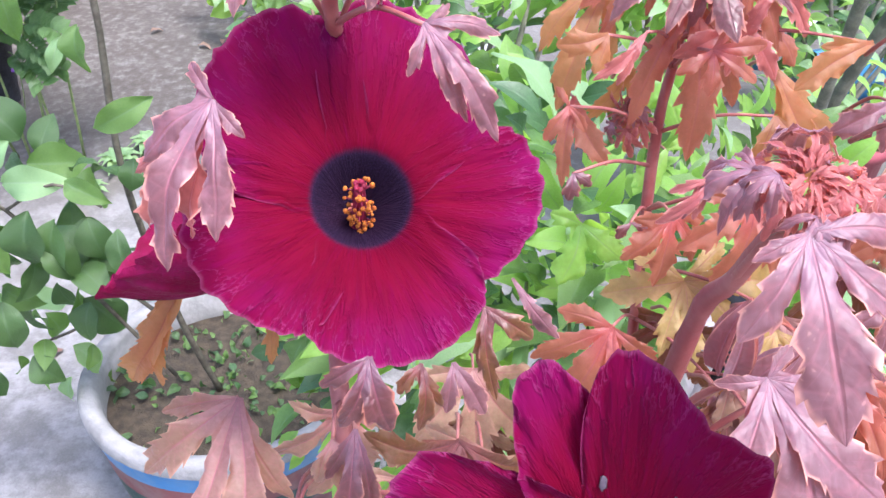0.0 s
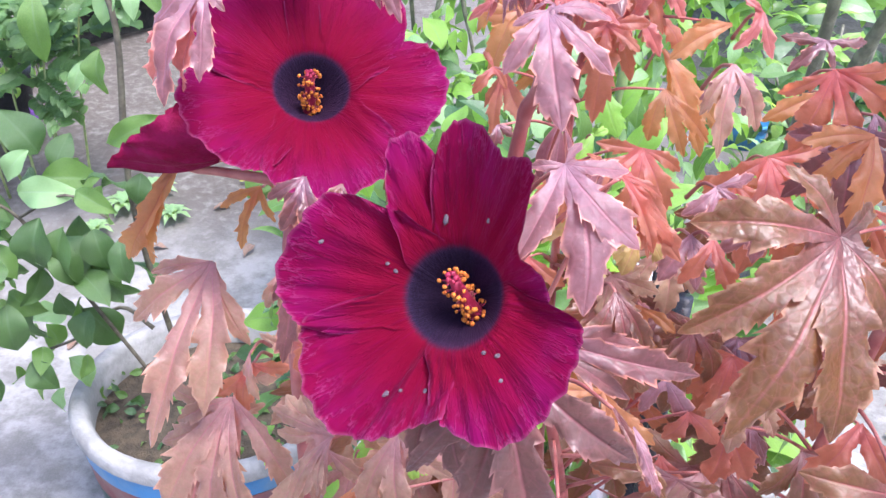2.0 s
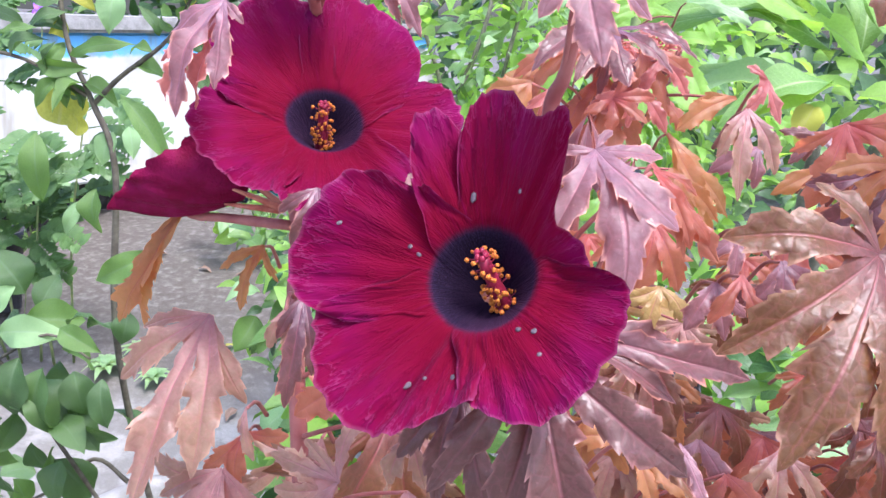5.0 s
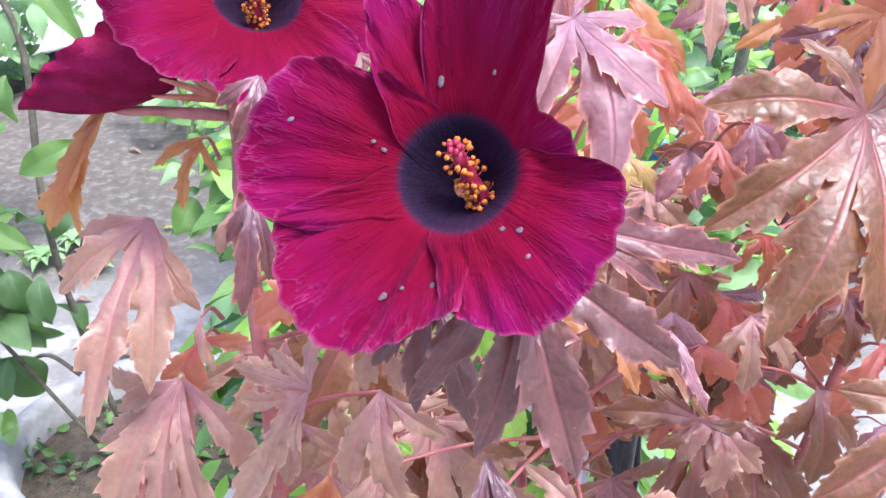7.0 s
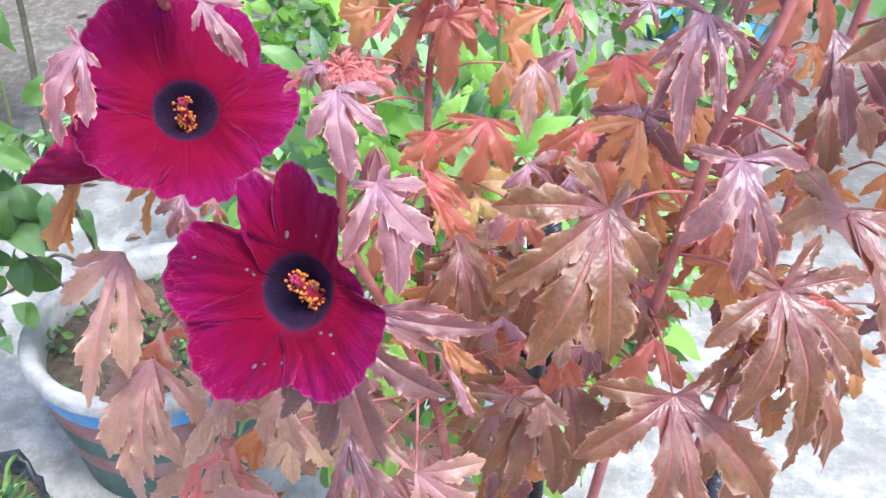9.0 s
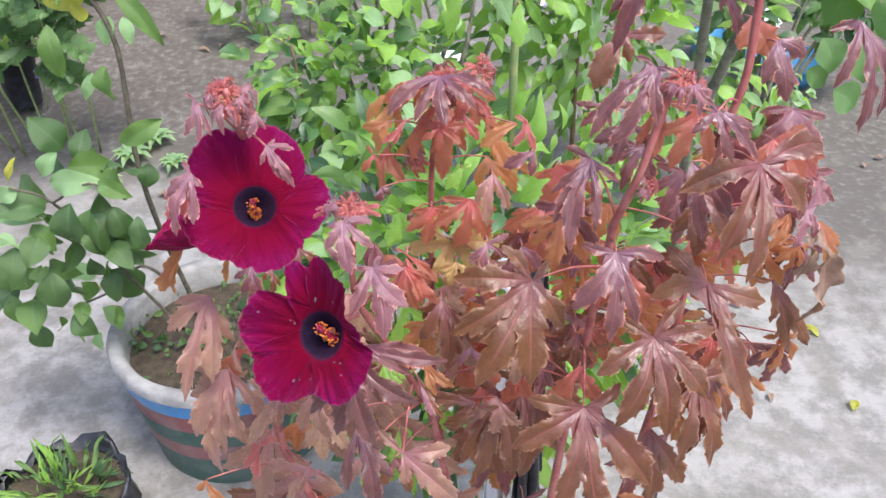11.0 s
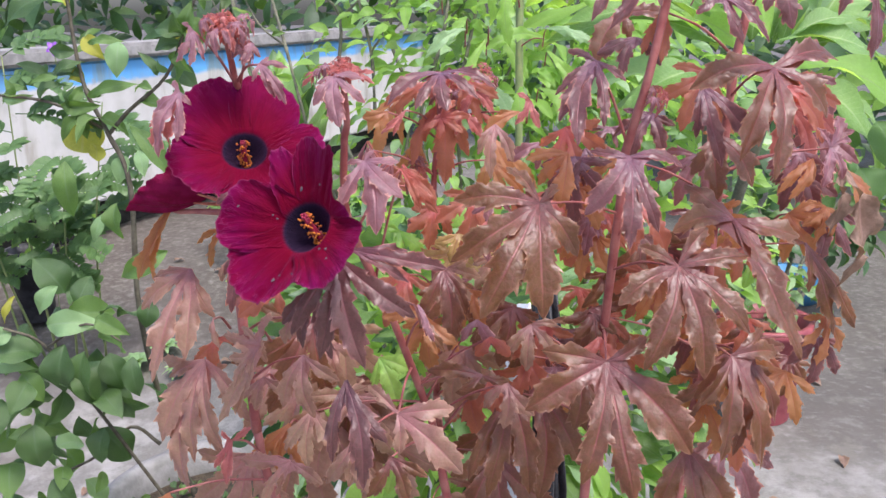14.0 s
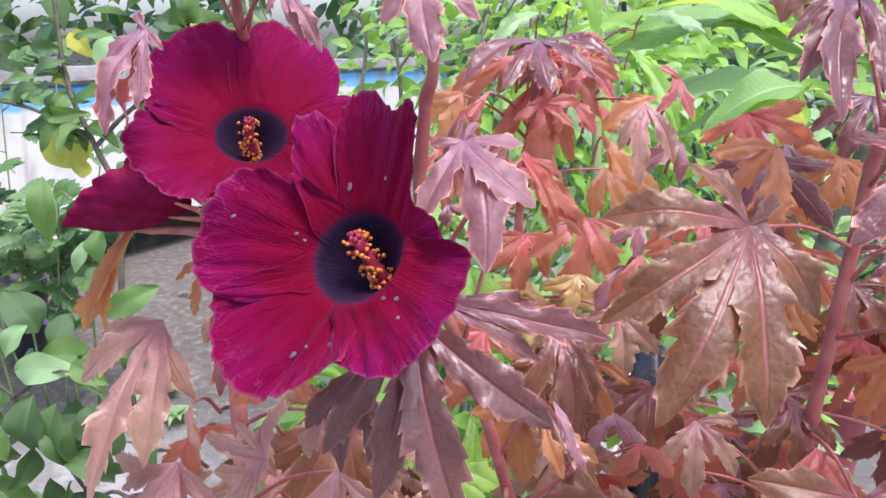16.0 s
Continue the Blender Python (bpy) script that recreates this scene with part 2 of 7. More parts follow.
green_vine = leaf_material("leaf_vine", (0.045, 0.115, 0.028), (0.075, 0.165, 0.040), (0.16, 0.26, 0.1), (0.1, 0.18, 0.06), (0.26, 0.48, 0.05), rough=0.4, share=0.35, rim_share=0.2)
green_spoon = leaf_material("leaf_spoon", (0.050, 0.115, 0.040), (0.085, 0.165, 0.052), (0.20, 0.30, 0.12), (0.10, 0.2, 0.07), (0.22, 0.42, 0.05), rough=0.32, share=0.25, rim_share=0.2)
petal_red = petal_material("petal_crimson", (0.115, 0.0, 0.012), (0.119, 0.0003, 0.025), (0.128, 0.0015, 0.049), (0.006, 0.0035, 0.010))
petal_wilt = plain("petal_wilted", (0.130, 0.001, 0.024), (0.180, 0.005, 0.050), 120.0, 0.65, 0.6, 0.001, spec=0.1)
pot_pink = plain("pot_pink", (0.21, 0.040, 0.052), (0.27, 0.065, 0.075), 30.0, 0.5, 0.3, 0.001)
stem_red = plain("stem_red", (0.25, 0.062, 0.058), (0.36, 0.135, 0.115), 60.0, 0.5, 0.4, 0.0006)
stem_brown = plain("stem_brown", (0.13, 0.085, 0.05), (0.20, 0.14, 0.09), 90.0, 0.75, 0.6, 0.001)
bark_grey = plain("bark_grey", (0.12, 0.12, 0.085), (0.22, 0.215, 0.155), 40.0, 0.8, 0.7, 0.003)
twig_dark = plain("twig_dark", (0.065, 0.055, 0.038), (0.11, 0.10, 0.07), 90.0, 0.75, 0.6, 0.001)
stem_green = plain("stem_green", (0.14, 0.20, 0.07), (0.22, 0.26, 0.10), 60.0, 0.6, 0.3, 0.001)
column_red = plain("column_red", (0.17, 0.006, 0.022), (0.27, 0.014, 0.05), 300.0, 0.5, 0.3, 0.0004)
anther_orange = plain("anther_orange", (0.42, 0.09, 0.012), (0.58, 0.20, 0.022), 900.0, 0.7, 0.5, 0.0003)
speck_grey = plain("speck_grey", (0.07, 0.048, 0.062), (0.12, 0.09, 0.105), 900.0, 0.6, 0.4, 0.0002)
coral = leaf_material("leaf_coral", (0.255, 0.064, 0.062), (0.37, 0.125, 0.105), (0.46, 0.11, 0.11), (0.70, 0.38, 0.30), (0.9, 0.24, 0.16), share=0.45, rim_share=0.9, fuzz=0.25)
bract_red = plain("bract_red", (0.46, 0.13, 0.09), (0.58, 0.24, 0.16), 200.0, 0.45, 0.3, 0.0004)


def ground_material():
    n = Nodes("concrete_ground")
    big, mid, fine, grit = n.noise(0.9, 4.0, 0.6), n.noise(6.0, 5.0, 0.65), n.noise(38.0, 4.0, 0.6), n.noise(260.0, 2.0, 0.6)
    gx, gy, gz = n.split(n.coord.outputs["Object"])
    worn = n.step(n.math("ADD", n.math("ADD", gy, n.math("MULTIPLY", gx, 0.3)), n.math("MULTIPLY", n.math("SUBTRACT", mid, 0.5), 1.2)), 1.75, 2.1, 1.0, 0.0)
    col = n.mix(n.math("MULTIPLY", worn, n.step(big, 0.25, 0.5)), n.mix(n.step(big, 0.36, 0.62), (0.094, 0.086, 0.075), (0.148, 0.140, 0.127)), n.mix(n.step(n.noise(11.0, 5.0, 0.7), 0.38, 0.62), (0.15, 0.144, 0.132), (0.262, 0.257, 0.244)))
    damp = n.math("MULTIPLY", n.step(n.math("ADD", gx, n.math("MULTIPLY", mid, 0.8)), 0.0, 0.5, 1.0, 0.0), n.step(n.math("ADD", gy, n.math("MULTIPLY", fine, 0.4)), 1.95, 2.3))
    col = n.mix(n.math("MULTIPLY", n.step(mid, 0.52, 0.66), 0.6), col, (0.17, 0.16, 0.14))
    col = n.mix(n.math("MULTIPLY", damp, 0.85), col, n.mix(n.step(fine, 0.35, 0.65), (0.068, 0.058, 0.048), (0.104, 0.092, 0.078)))
    silt = n.math("MULTIPLY", n.step(n.math("ADD", gx, n.math("MULTIPLY", big, 0.9)), 1.3, 1.9), n.step(n.math("ADD", gy, n.math("MULTIPLY", mid, 0.7)), 2.1, 2.8))
    col = n.mix(n.math("MULTIPLY", silt, 0.7), col, n.mix(n.step(fine, 0.35, 0.65), (0.062, 0.055, 0.043), (0.100, 0.091, 0.074)))
    col = n.mix(n.math("MULTIPLY", n.step(fine, 0.5, 0.75), 0.22), col, (0.38, 0.38, 0.375))
    col = n.mix(0.5, col, n.mix(grit, (0.36, 0.36, 0.36), (0.64, 0.64, 0.64)), "OVERLAY")
    n.bump(n.math("ADD", fine, n.math("MULTIPLY", grit, 0.4)), 0.5, 0.006)
    return n.done(col, n.step(mid, 0.3, 0.7, 0.85, 0.55), 0.3)


def wall_material():
    n = Nodes("wall_painted")
    x, y, z = n.split(n.coord.outputs["Object"])
    wob = n.math("ADD", z, n.math("MULTIPLY", n.math("SUBTRACT", n.noise(9.0, 4.0, 0.7), 0.5), 0.05))
    streak = n.noise(1.0, 4.0, 0.6, n.join(n.math("MULTIPLY", x, 9.0), n.math("MULTIPLY", y, 9.0), n.math("MULTIPLY", z, 2.0)))
    dirt = n.noise(14.0, 5.0, 0.7)
    white = n.mix(n.step(streak, 0.5, 0.72), (0.50, 0.50, 0.485), (0.33, 0.315, 0.275))
    blue = n.mix(n.step(streak, 0.45, 0.62), (0.12, 0.37, 0.72), (0.17, 0.27, 0.33))
    col = n.mix(n.step(wob, 0.605, 0.625), white, blue)
    col = n.mix(n.math("MULTIPLY", n.step(dirt, 0.58, 0.72), 0.7), col, (0.33, 0.32, 0.28))
    col = n.mix(n.math("MULTIPLY", n.step(n.noise(2.2, 4.0, 0.65), 0.48, 0.68), 0.55), col, (0.24, 0.24, 0.21))
    n.bump(dirt, 0.4, 0.006)
    return n.done(col, 0.75, 0.3)


concrete = ground_material()
wall_paint = wall_material()
cement = plain("cement_grey", (0.19, 0.187, 0.18), (0.29, 0.285, 0.275), 20.0, 0.8, 0.5, 0.003)
soil = plain("soil_brown", (0.055, 0.042, 0.029), (0.10, 0.078, 0.05), 60.0, 0.95, 1.0, 0.008)
black_plastic = plain("black_plastic", (0.012, 0.013, 0.017), (0.03, 0.032, 0.04), 40.0, 0.38, 0.5, 0.003)
white_plastic = plain("white_plastic", (0.70, 0.72, 0.75), (0.80, 0.81, 0.83), 30.0, 0.4, 0.5, 0.004)
blue_paint = plain("blue_paint", (0.07, 0.22, 0.44), (0.17, 0.27, 0.38), 14.0, 0.55, 0.4, 0.002)
red_paint = plain("red_paint", (0.214, 0.077, 0.077), (0.240, 0.151, 0.140), 14.0, 0.55, 0.4, 0.002)
green_paint = plain("green_paint", (0.038, 0.086, 0.069), (0.091, 0.125, 0.108), 14.0, 0.55, 0.4, 0.002)
teal_plastic = plain("teal_plastic", (0.015, 0.20, 0.23), (0.03, 0.27, 0.30), 20.0, 0.4, 0.2, 0.002)
navy_plastic = plain("navy_plastic", (0.006, 0.014, 0.034), (0.012, 0.026, 0.055), 20.0, 0.4, 0.2, 0.002)
basin_blue = plain("basin_blue", (0.035, 0.16, 0.30), (0.05, 0.20, 0.36), 20.0, 0.45, 0.2, 0.002)
# Near-black tone that paints in the shade of the gap under the wall.
gap_shade = plain("plinth_shade", (0.02, 0.02, 0.02), (0.05, 0.045, 0.04), 20.0, 0.9, 0.8, 0.01)

# ---- mesh helpers ----


def mesh_from(verts, faces, name, material, uvs=None, smooth=True):
    me = bpy.data.meshes.new(name)
    me.from_pydata([tuple(v) for v in verts], [], faces)
    if uvs is not None:
        lay = me.uv_layers.new(name="UVMap")
        idx = np.empty(len(me.loops), dtype=np.int32)
        me.loops.foreach_get("vertex_index", idx)
        lay.data.foreach_set("uv", np.asarray(uvs, dtype=np.float32)[idx].ravel())
    me.polygons.foreach_set("use_smooth", [smooth] * len(me.polygons))
    for m in material if isinstance(material, (list, tuple)) else [material]:
        me.materials.append(m)
    me.update()
    return me


def put(name, me, parent=None, m=None, label=""):
    """Links a mesh as one object at the world pose m, under a thing or a part."""
    ob = new(name, me)
    m = m or Matrix()
    if parent:
        ob.parent = parent
        p, chain = parent, Matrix()
        while p:
            chain = p.matrix_basis @ chain
            p = p.parent
        ob.matrix_basis = chain.inverted() @ m
    else:
        ob.matrix_basis = m
    return tagged(ob, label)


def part(name, bm, material, parent, label="", m=None):
    me = bpy.data.meshes.new(name)
    bm.to_mesh(me)
    bm.free()
    me.materials.append(material)
    return put(name, me, parent, m, label)


def thing(name, at, label, category, group="", kind=""):
    ob = new(name)
    ob.matrix_basis = Matrix.Translation(at)
    ob.empty_display_size = 0.05
    return tagged(ob, label, category, group, kind)


def smoothed(points, n):
    """Catmull-Rom through the points."""
    p = [Vector(q) for q in points]
    p = [2 * p[0] - p[1]] + p + [2 * p[-1] - p[-2]]
    out = []
    for k in range(1, len(p) - 2):
        for i in range(n):
            t = i / n
            a, b, c, d = p[k - 1], p[k], p[k + 1], p[k + 2]
            out.append(0.5 * (2 * b + (c - a) * t + (2 * a - 5 * b + 4 * c - d) * t * t + (3 * b - a - 3 * c + d) * t ** 3))
    return out + [p[-2]]


def tube_data(points, r0, r1, sides=8, n=5, rough=0.08, seed=0):
    path = smoothed(points, n)
    rng = random.Random(seed)
    verts, faces, uvs = [], [], []
    ref = Vector((0.31, 0.9, 0.12))
    for i, c in enumerate(path):
        d = (path[min(i + 1, len(path) - 1)] - path[max(i - 1, 0)]).normalized()
        a = d.cross(ref).normalized()
        b = d.cross(a)
        t = i / (len(path) - 1)
        r = (r0 + (r1 - r0) * t) * (1 + rng.uniform(-rough, rough))
        for k in range(sides):
            w = 2 * math.pi * k / sides
            verts.append(c + r * (math.cos(w) * a + math.sin(w) * b))
            uvs.append((k / sides, t))
    for i in range(len(path) - 1):
        for k in range(sides):
            j = (k + 1) % sides
            faces.append((i * sides + k, i * sides + j, (i + 1) * sides + j, (i + 1) * sides + k))
    faces.append(tuple(range(sides))[::-1])
    faces.append(tuple((len(path) - 1) * sides + k for k in range(sides)))
    return verts, faces, uvs


def tube(name, points, r0, r1, material, parent, sides=8, n=5, rough=0.08, label=""):
    o = Vector(points[0])
    v, f, u = tube_data([Vector(p) - o for p in points], r0, r1, sides, n, rough, len(bpy.data.objects))
    return put(name, mesh_from(v, f, name, material, u), parent, Matrix.Translation(o), label)


def lathe(name, profile, material, parent, m, sides=40, label="", wob=0.0):
    """A turned body: profile of (radius, height), open at both ends."""
    verts, faces = [], []
    for i, (r, z) in enumerate(profile):
        for k in range(sides):
            w = 2 * math.pi * k / sides
            q = r * (1 + wob * math.sin(3 * w + i))
            verts.append((q * math.cos(w), q * math.sin(w), z))
    for i in range(len(profile) - 1):
        for k in range(sides):
            j = (k + 1) % sides
            faces.append((i * sides + k, i * sides + j, (i + 1) * sides + j, (i + 1) * sides + k))
    return put(name, mesh_from(verts, faces, name, material), parent, m, label)


def frame_of(at, ax, n):
    """A pose with y along ax and z along n."""
    ax, n = Vector(ax).normalized(), Vector(n)
    n = (n - ax * n.dot(ax)).normalized()
    s = ax.cross(n)
    return Matrix(((s.x, ax.x, n.x, at[0]), (s.y, ax.y, n.y, at[1]), (s.z, ax.z, n.z, at[2]), (0, 0, 0, 1)))


def blade(length, width, fold=0.2, arch=0.1, droop=0.0, tooth=0.0, base=0.1, power=0.8, nu=6, nv=12, wave=0.0, seed=0, teeth=9):
    """One leaf blade along +y with its midrib on the axis: vertices, faces and UVs."""
    rng = random.Random(seed)
    ph = rng.uniform(0, 6.28)
    verts, faces, uvs = [], [], []
    top = max((base + (1 - base) * math.sin(math.pi * min(1.0, s * 1.0)) ** 0.8) * (1 - s) ** (power * 0.35) for s in np.linspace(0, 1, 40))
    for i in range(nv + 1):
        s = i / nv
        w = (base * (1 - s) + (1 - base) * math.sin(math.pi * s) ** 0.8) * (1 - s) ** (power * 0.35) / top if s < 1 else 0.0
        for j in range(nu + 1):
            u = 2 * j / nu - 1
            edge = 1.0
            if abs(u) > 0.99 and tooth:
                edge = 1 + tooth * (((s * teeth) % 1.0) - 0.5) * 2 * (0.7 + 0.6 * rng.random())
            x = u * w * edge * width / 2
            bend = droop * s * s
            z = length * (arch * 4 * s * (1 - s) - bend) + fold * abs(x) + wave * length * u * u * math.sin(11 * s + ph + (1.6 if u > 0 else 0))
            verts.append((x, length * s * (1 - 0.3 * droop * s), z))
            uvs.append((j / nu, s))
    for i in range(nv):
        for j in range(nu):
            a = i * (nu + 1) + j
            faces.append((a, a + 1, a + nu + 2, a + nu + 1))
    return verts, faces, uvs


# ---- ground and wall ----


def yard_height(x, y):
    """The yard is level by the plants and climbs gently towards the wall."""
    s = min(max((y - 1.3) / 1.9, 0.0), 1.0)
    side = min(max((0.9 - x) / 0.9, 0.0), 1.0)
    return 0.24 * s * s * (3 - 2 * s) * side * side * (3 - 2 * side)


def build_ground():
    xs = [-60, -20, -8, -5] + [-4 + 0.2 * k for k in range(41)] + [5, 8, 20, 60]
    ys = [-60, -20, -6, -3, -2] + [-1.2 + 0.2 * k for k in range(40)] + [8, 12, 25, 60]
    verts = [(x, y, yard_height(x, y) + (0.006 * noise.noise(Vector((x * 2, y * 2, 0))) if abs(x) < 4.1 else 0)) for y in ys for x in xs]
    nx = len(xs)
    faces = [(j * nx + i, j * nx + i + 1, (j + 1) * nx + i + 1, (j + 1) * nx + i) for j in range(len(ys) - 1) for i in range(nx - 1)]
    tagged(new("ground", mesh_from(verts, faces, "ground", concrete)), "weathered grey concrete yard with dark stains", "ground", kind="structure")


build_ground()


def box_data(x0, x1, y0, y1, z0, z1, bevel=0.01):
    bm = bmesh.new()
    bmesh.ops.create_cube(bm, size=1.0, matrix=Matrix.Translation(((x0 + x1) / 2, (y0 + y1) / 2, (z0 + z1) / 2)) @ Matrix.Diagonal((x1 - x0, y1 - y0, z1 - z0, 1)))
    bmesh.ops.bevel(bm, geom=bm.edges[:], offset=bevel, segments=2, affect="EDGES")
    return bm


# The low tank wall runs away to the far side; local x follows it, local y points behind it.
WALL = Matrix.Translation((-1.31, 3.0, 0.24)) @ Matrix.Rotation(math.atan2(0.90, 0.43), 4, "Z")
wall_low = tagged(new("wall_low"), "low white tank wall with a blue painted band", "wall", kind="structure")
wall_low.matrix_basis = WALL
part("wall_face", box_data(-1.6, 2.9, 0.0, 0.16, 0.15, 0.70), wall_paint, wall_low, "", WALL)
part("coping", box_data(-1.62, 2.92, -0.03, 0.24, 0.70, 0.76, 0.012), cement, wall_low, "rough cement coping", WALL)
# Set-back footing; the shade beneath the wall is put into its colour.
part("plinth", box_data(-1.55, 2.85, 0.13, 0.42, -0.05, 0.155), gap_shade, wall_low, "recessed footing, coloured near black for the shade under the wall", WALL)

# ---- hibiscus ----
hibiscus = thing("hibiscus_plant", (0.16, 0.26, 0.0), "red-leaved hibiscus bush with dark crimson flowers in a black bag", "plant")
STEM_POINTS = []


def stem(points, r0, r1, material=None, parent=None, note=True):
    parent = parent or hibiscus
    ob = tube("stem", points, r0, r1, material or stem_red, parent)
    if note:
        STEM_POINTS.extend(smoothed(points, 6))
    return ob


def lobe_profile(s):
    """Half width along a lobe: waisted at the base, widest about the middle, drawn out to a point."""
    return 0.19 * (1 - s) ** 0.8 + 5.0 * s ** 1.6 * (1 - s) ** 1.05


def leaf(at, ax, n, lobes, material, wide=0.4, fold=0.40, arch=0.10, curl=0.0, wave=0.03, parent=None, petiole=True, tooth=0.14, web=0.42, name="leaf", stalk=None):
    """A palmate toothed leaf. lobes: (degrees from the middle lobe, length in mm), in order round the blade."""
    rng = random.Random(int(abs(at[0] * 7919 + at[1] * 104729 + at[2] * 1299709) * 1000))
    m = frame_of(at, ax, n)
    verts, faces, uvs = [], [], []
    nu = 10
    young = max(l for _, l in lobes) < 36
    for q, (ang, mm) in enumerate(lobes):
        L = mm / 1000.0
        a = radians(ang)
        d, e = Vector((math.sin(a), math.cos(a), 0)), Vector((math.cos(a), -math.sin(a), 0))
        gap = min([abs(ang - o[0]) for o in lobes if o[0] != ang] or [60])
        wl = min(wide, max(0.24, 0.70 * radians(gap)))
        wl = (wl * 0.84 if wide < 0.6 else wl * 0.92) * (0.85 + 0.3 * rng.random())
        ph, lift, twist = rng.uniform(0, 6.28), rng.uniform(-0.05, 0.07), rng.uniform(-0.35, 0.35)
        bend = fold * rng.choice((1.0, 1.0, 1.3, -0.5))
        sway = rng.uniform(-0.08, 0.08)
        droop = curl + rng.uniform(0.0, 0.14)
        o = len(verts)
        teeth = 5 if L < 0.022 else 8 if L < 0.05 else 11
        nv = teeth * 3
        jag = [[rng.uniform(0.3, 1.3) for _ in range(teeth + 1)] for _ in range(2)]
        big = [(rng.uniform(2.2, 3.4), rng.random()) for _ in range(2)]
        crisp = (1.5 if young else 1.0) * wave
        for i in range(nv + 1):
            s0 = i / nv
            hw = wl * L / 2 * lobe_profile(s0) if i < nv else 0.0
            ramp = (i % 3) / 2
            for j in range(nu + 1):
                u = 2 * j / nu - 1
                au, side = abs(u), int(u > 0)
                x, s = u * hw, s0
                gate = min(1.0, 4.0 * max(0.0, s0 - 0.12)) * min(1.0, 6.0 * (1 - s0))
                lobelet = ((s0 * big[side][0] + big[side][1]) % 1.0) - 0.45
                point = (ramp - 0.45) * jag[side][min(i // 3, teeth)]
                x *= 1 + gate * au ** 3 * (0.42 * lobelet + (2.0 * tooth * point if au > 0.99 else 0.0))
                if au > 0.99:
                    s = min(1.0, s0 + gate * ramp * 0.5 / teeth * jag[side][min(i // 3, teeth)])
                z = L * (arch * 4 * s * (1 - s) + lift * s - droop * s ** 3 + 0.00015 * q)
                z += bend * abs(x) * min(1.0, 2.2 * s) * (1 - 0.4 * s) + twist * x * s
                z += crisp * L * u * u * gate * math.sin(9 * s * (1 + L * 5) + ph + (2.0 if u > 0 else 0))
                z += 0.7 * crisp * L * au ** 4 * gate * math.sin(27 * s + 2 * ph + 1.3 * side)
                z -= (0.9 if young else 0.5) * wl * L * 0.12 * au ** 4 * gate
                z += 0.3 * wave * L * math.sin(13 * s + ph * 2) * (1 - au)
                z += 0.08 * wave * L * min(1.0, 4 * au) * (1 - 0.5 * au) * gate * (abs(math.sin(math.pi * (9 * s0 - 1.7 * au))) - 0.6)
                p = d * (L * s) + e * (x + sway * L * math.sin(math.pi * s)) + Vector((0, 0, z))
                verts.append(p)
                uvs.append((0.5 + 0.5 * u, s0))
        for i in range(nv):
            for j in range(nu):
                k = o + i * (nu + 1) + j
                faces.append((k, k + 1, k + nu + 2, k + nu + 1))
    order = sorted(lobes)
    for (a0, l0), (a1, l1) in zip(order, order[1:]):
        if 8 < a1 - a0 < 105:
            o, k = len(verts), 8
            for i in range(k + 1):
                f = i / k
                a = radians(a0 + (a1 - a0) * f)
                r = (l0 * (1 - f) + l1 * f) / 1000 * web * (1 - 0.42 * math.sin(math.pi * f))
                for g in (0.0, 0.5, 1.0):
                    z = arch * r * 2.4 * g * (1 - 0.3 * g) * 0.9 + 0.1 * r * g * math.sin(math.pi * f) - 0.0006
                    verts.append(Vector((math.sin(a) * r * g, math.cos(a) * r * g, z)))
                    uvs.append((0.62 + 0.3 * math.sin(math.pi * f), 0.5 * g * 0.4))
            for i in range(k):
                for g in (0, 1):
                    b = o + i * 3 + g
                    faces.append((b, b + 1, b + 4, b + 3))
    ob = put(name, mesh_from(verts, faces, name, material, uvs), parent or hibiscus, m)
    if petiole:
        c = Vector(at)
        if stalk:
            end = Vector(stalk)
        else:
            want = c + Vector((0, 0.04, -0.02))
            near = sorted((p for p in STEM_POINTS if p.y > c.y + 0.012 and p.z < c.z + 0.03), key=lambda p: (p - want).length)[:1]
            end = near[0] if near and (near[0] - c).length < 0.08 else c + Vector((0.0, 0.035, -0.02))
        midp = (c + end) / 2 + Vector((0, 0, 0.004))
        v, f, u = tube_data([Vector((0, 0, -0.0015)), m.inverted() @ midp, m.inverted() @ end], 0.0006, 0.0010, 6, 5)
        put("petiole", mesh_from(v, f, "petiole", stem_red, u), ob, m)
    return ob


stem([(0.202, 0.2, 0.873), (0.21, 0.185, 0.988), (0.21, 0.178, 1.012), (0.219, 0.165, 1.057), (0.228, 0.165, 1.1), (0.23, 0.165, 1.111)], .0030, .0024)  # T4
stem([(0.282, 0.23, 0.955), (0.285, 0.22, 1.054), (0.29, 0.216, 1.097), (0.289, 0.216, 1.141), (0.288, 0.216, 1.176)], .0030, .0024)  # TR
stem([(0.089, 0.3, 0.799), (0.091, 0.33, 0.959), (0.097, 0.34, 1.006), (0.1, 0.342, 1.043)], .0028, .0018)  # T3
stem([(0.088, 0.2, 0.831), (0.067, 0.16, 0.922), (0.048, 0.138, 0.986), (0.049, 0.13, 1.03), (0.052, 0.124, 1.043), (0.053, 0.11, 1.067)], .0026, .0018)  # T2
stem([(-0.024, 0.17, 0.84), (-0.024, 0.165, 0.878), (-0.028, 0.175, 0.937), (-0.031, 0.19, 0.957), (-0.033, 0.205, 0.978), (-0.044, 0.232, 1.028), (-0.031, 0.232, 1.049), (-0.029, 0.218, 1.061), (-0.029, 0.201, 1.098)], .0034, .0020)  # T1
stem([(-0.035, 0.205, 0.977), (-0.061, 0.212, 0.977), (-0.076, 0.216, 0.977), (-0.082, 0.22, 0.984)], .0022, .0016)  # F3

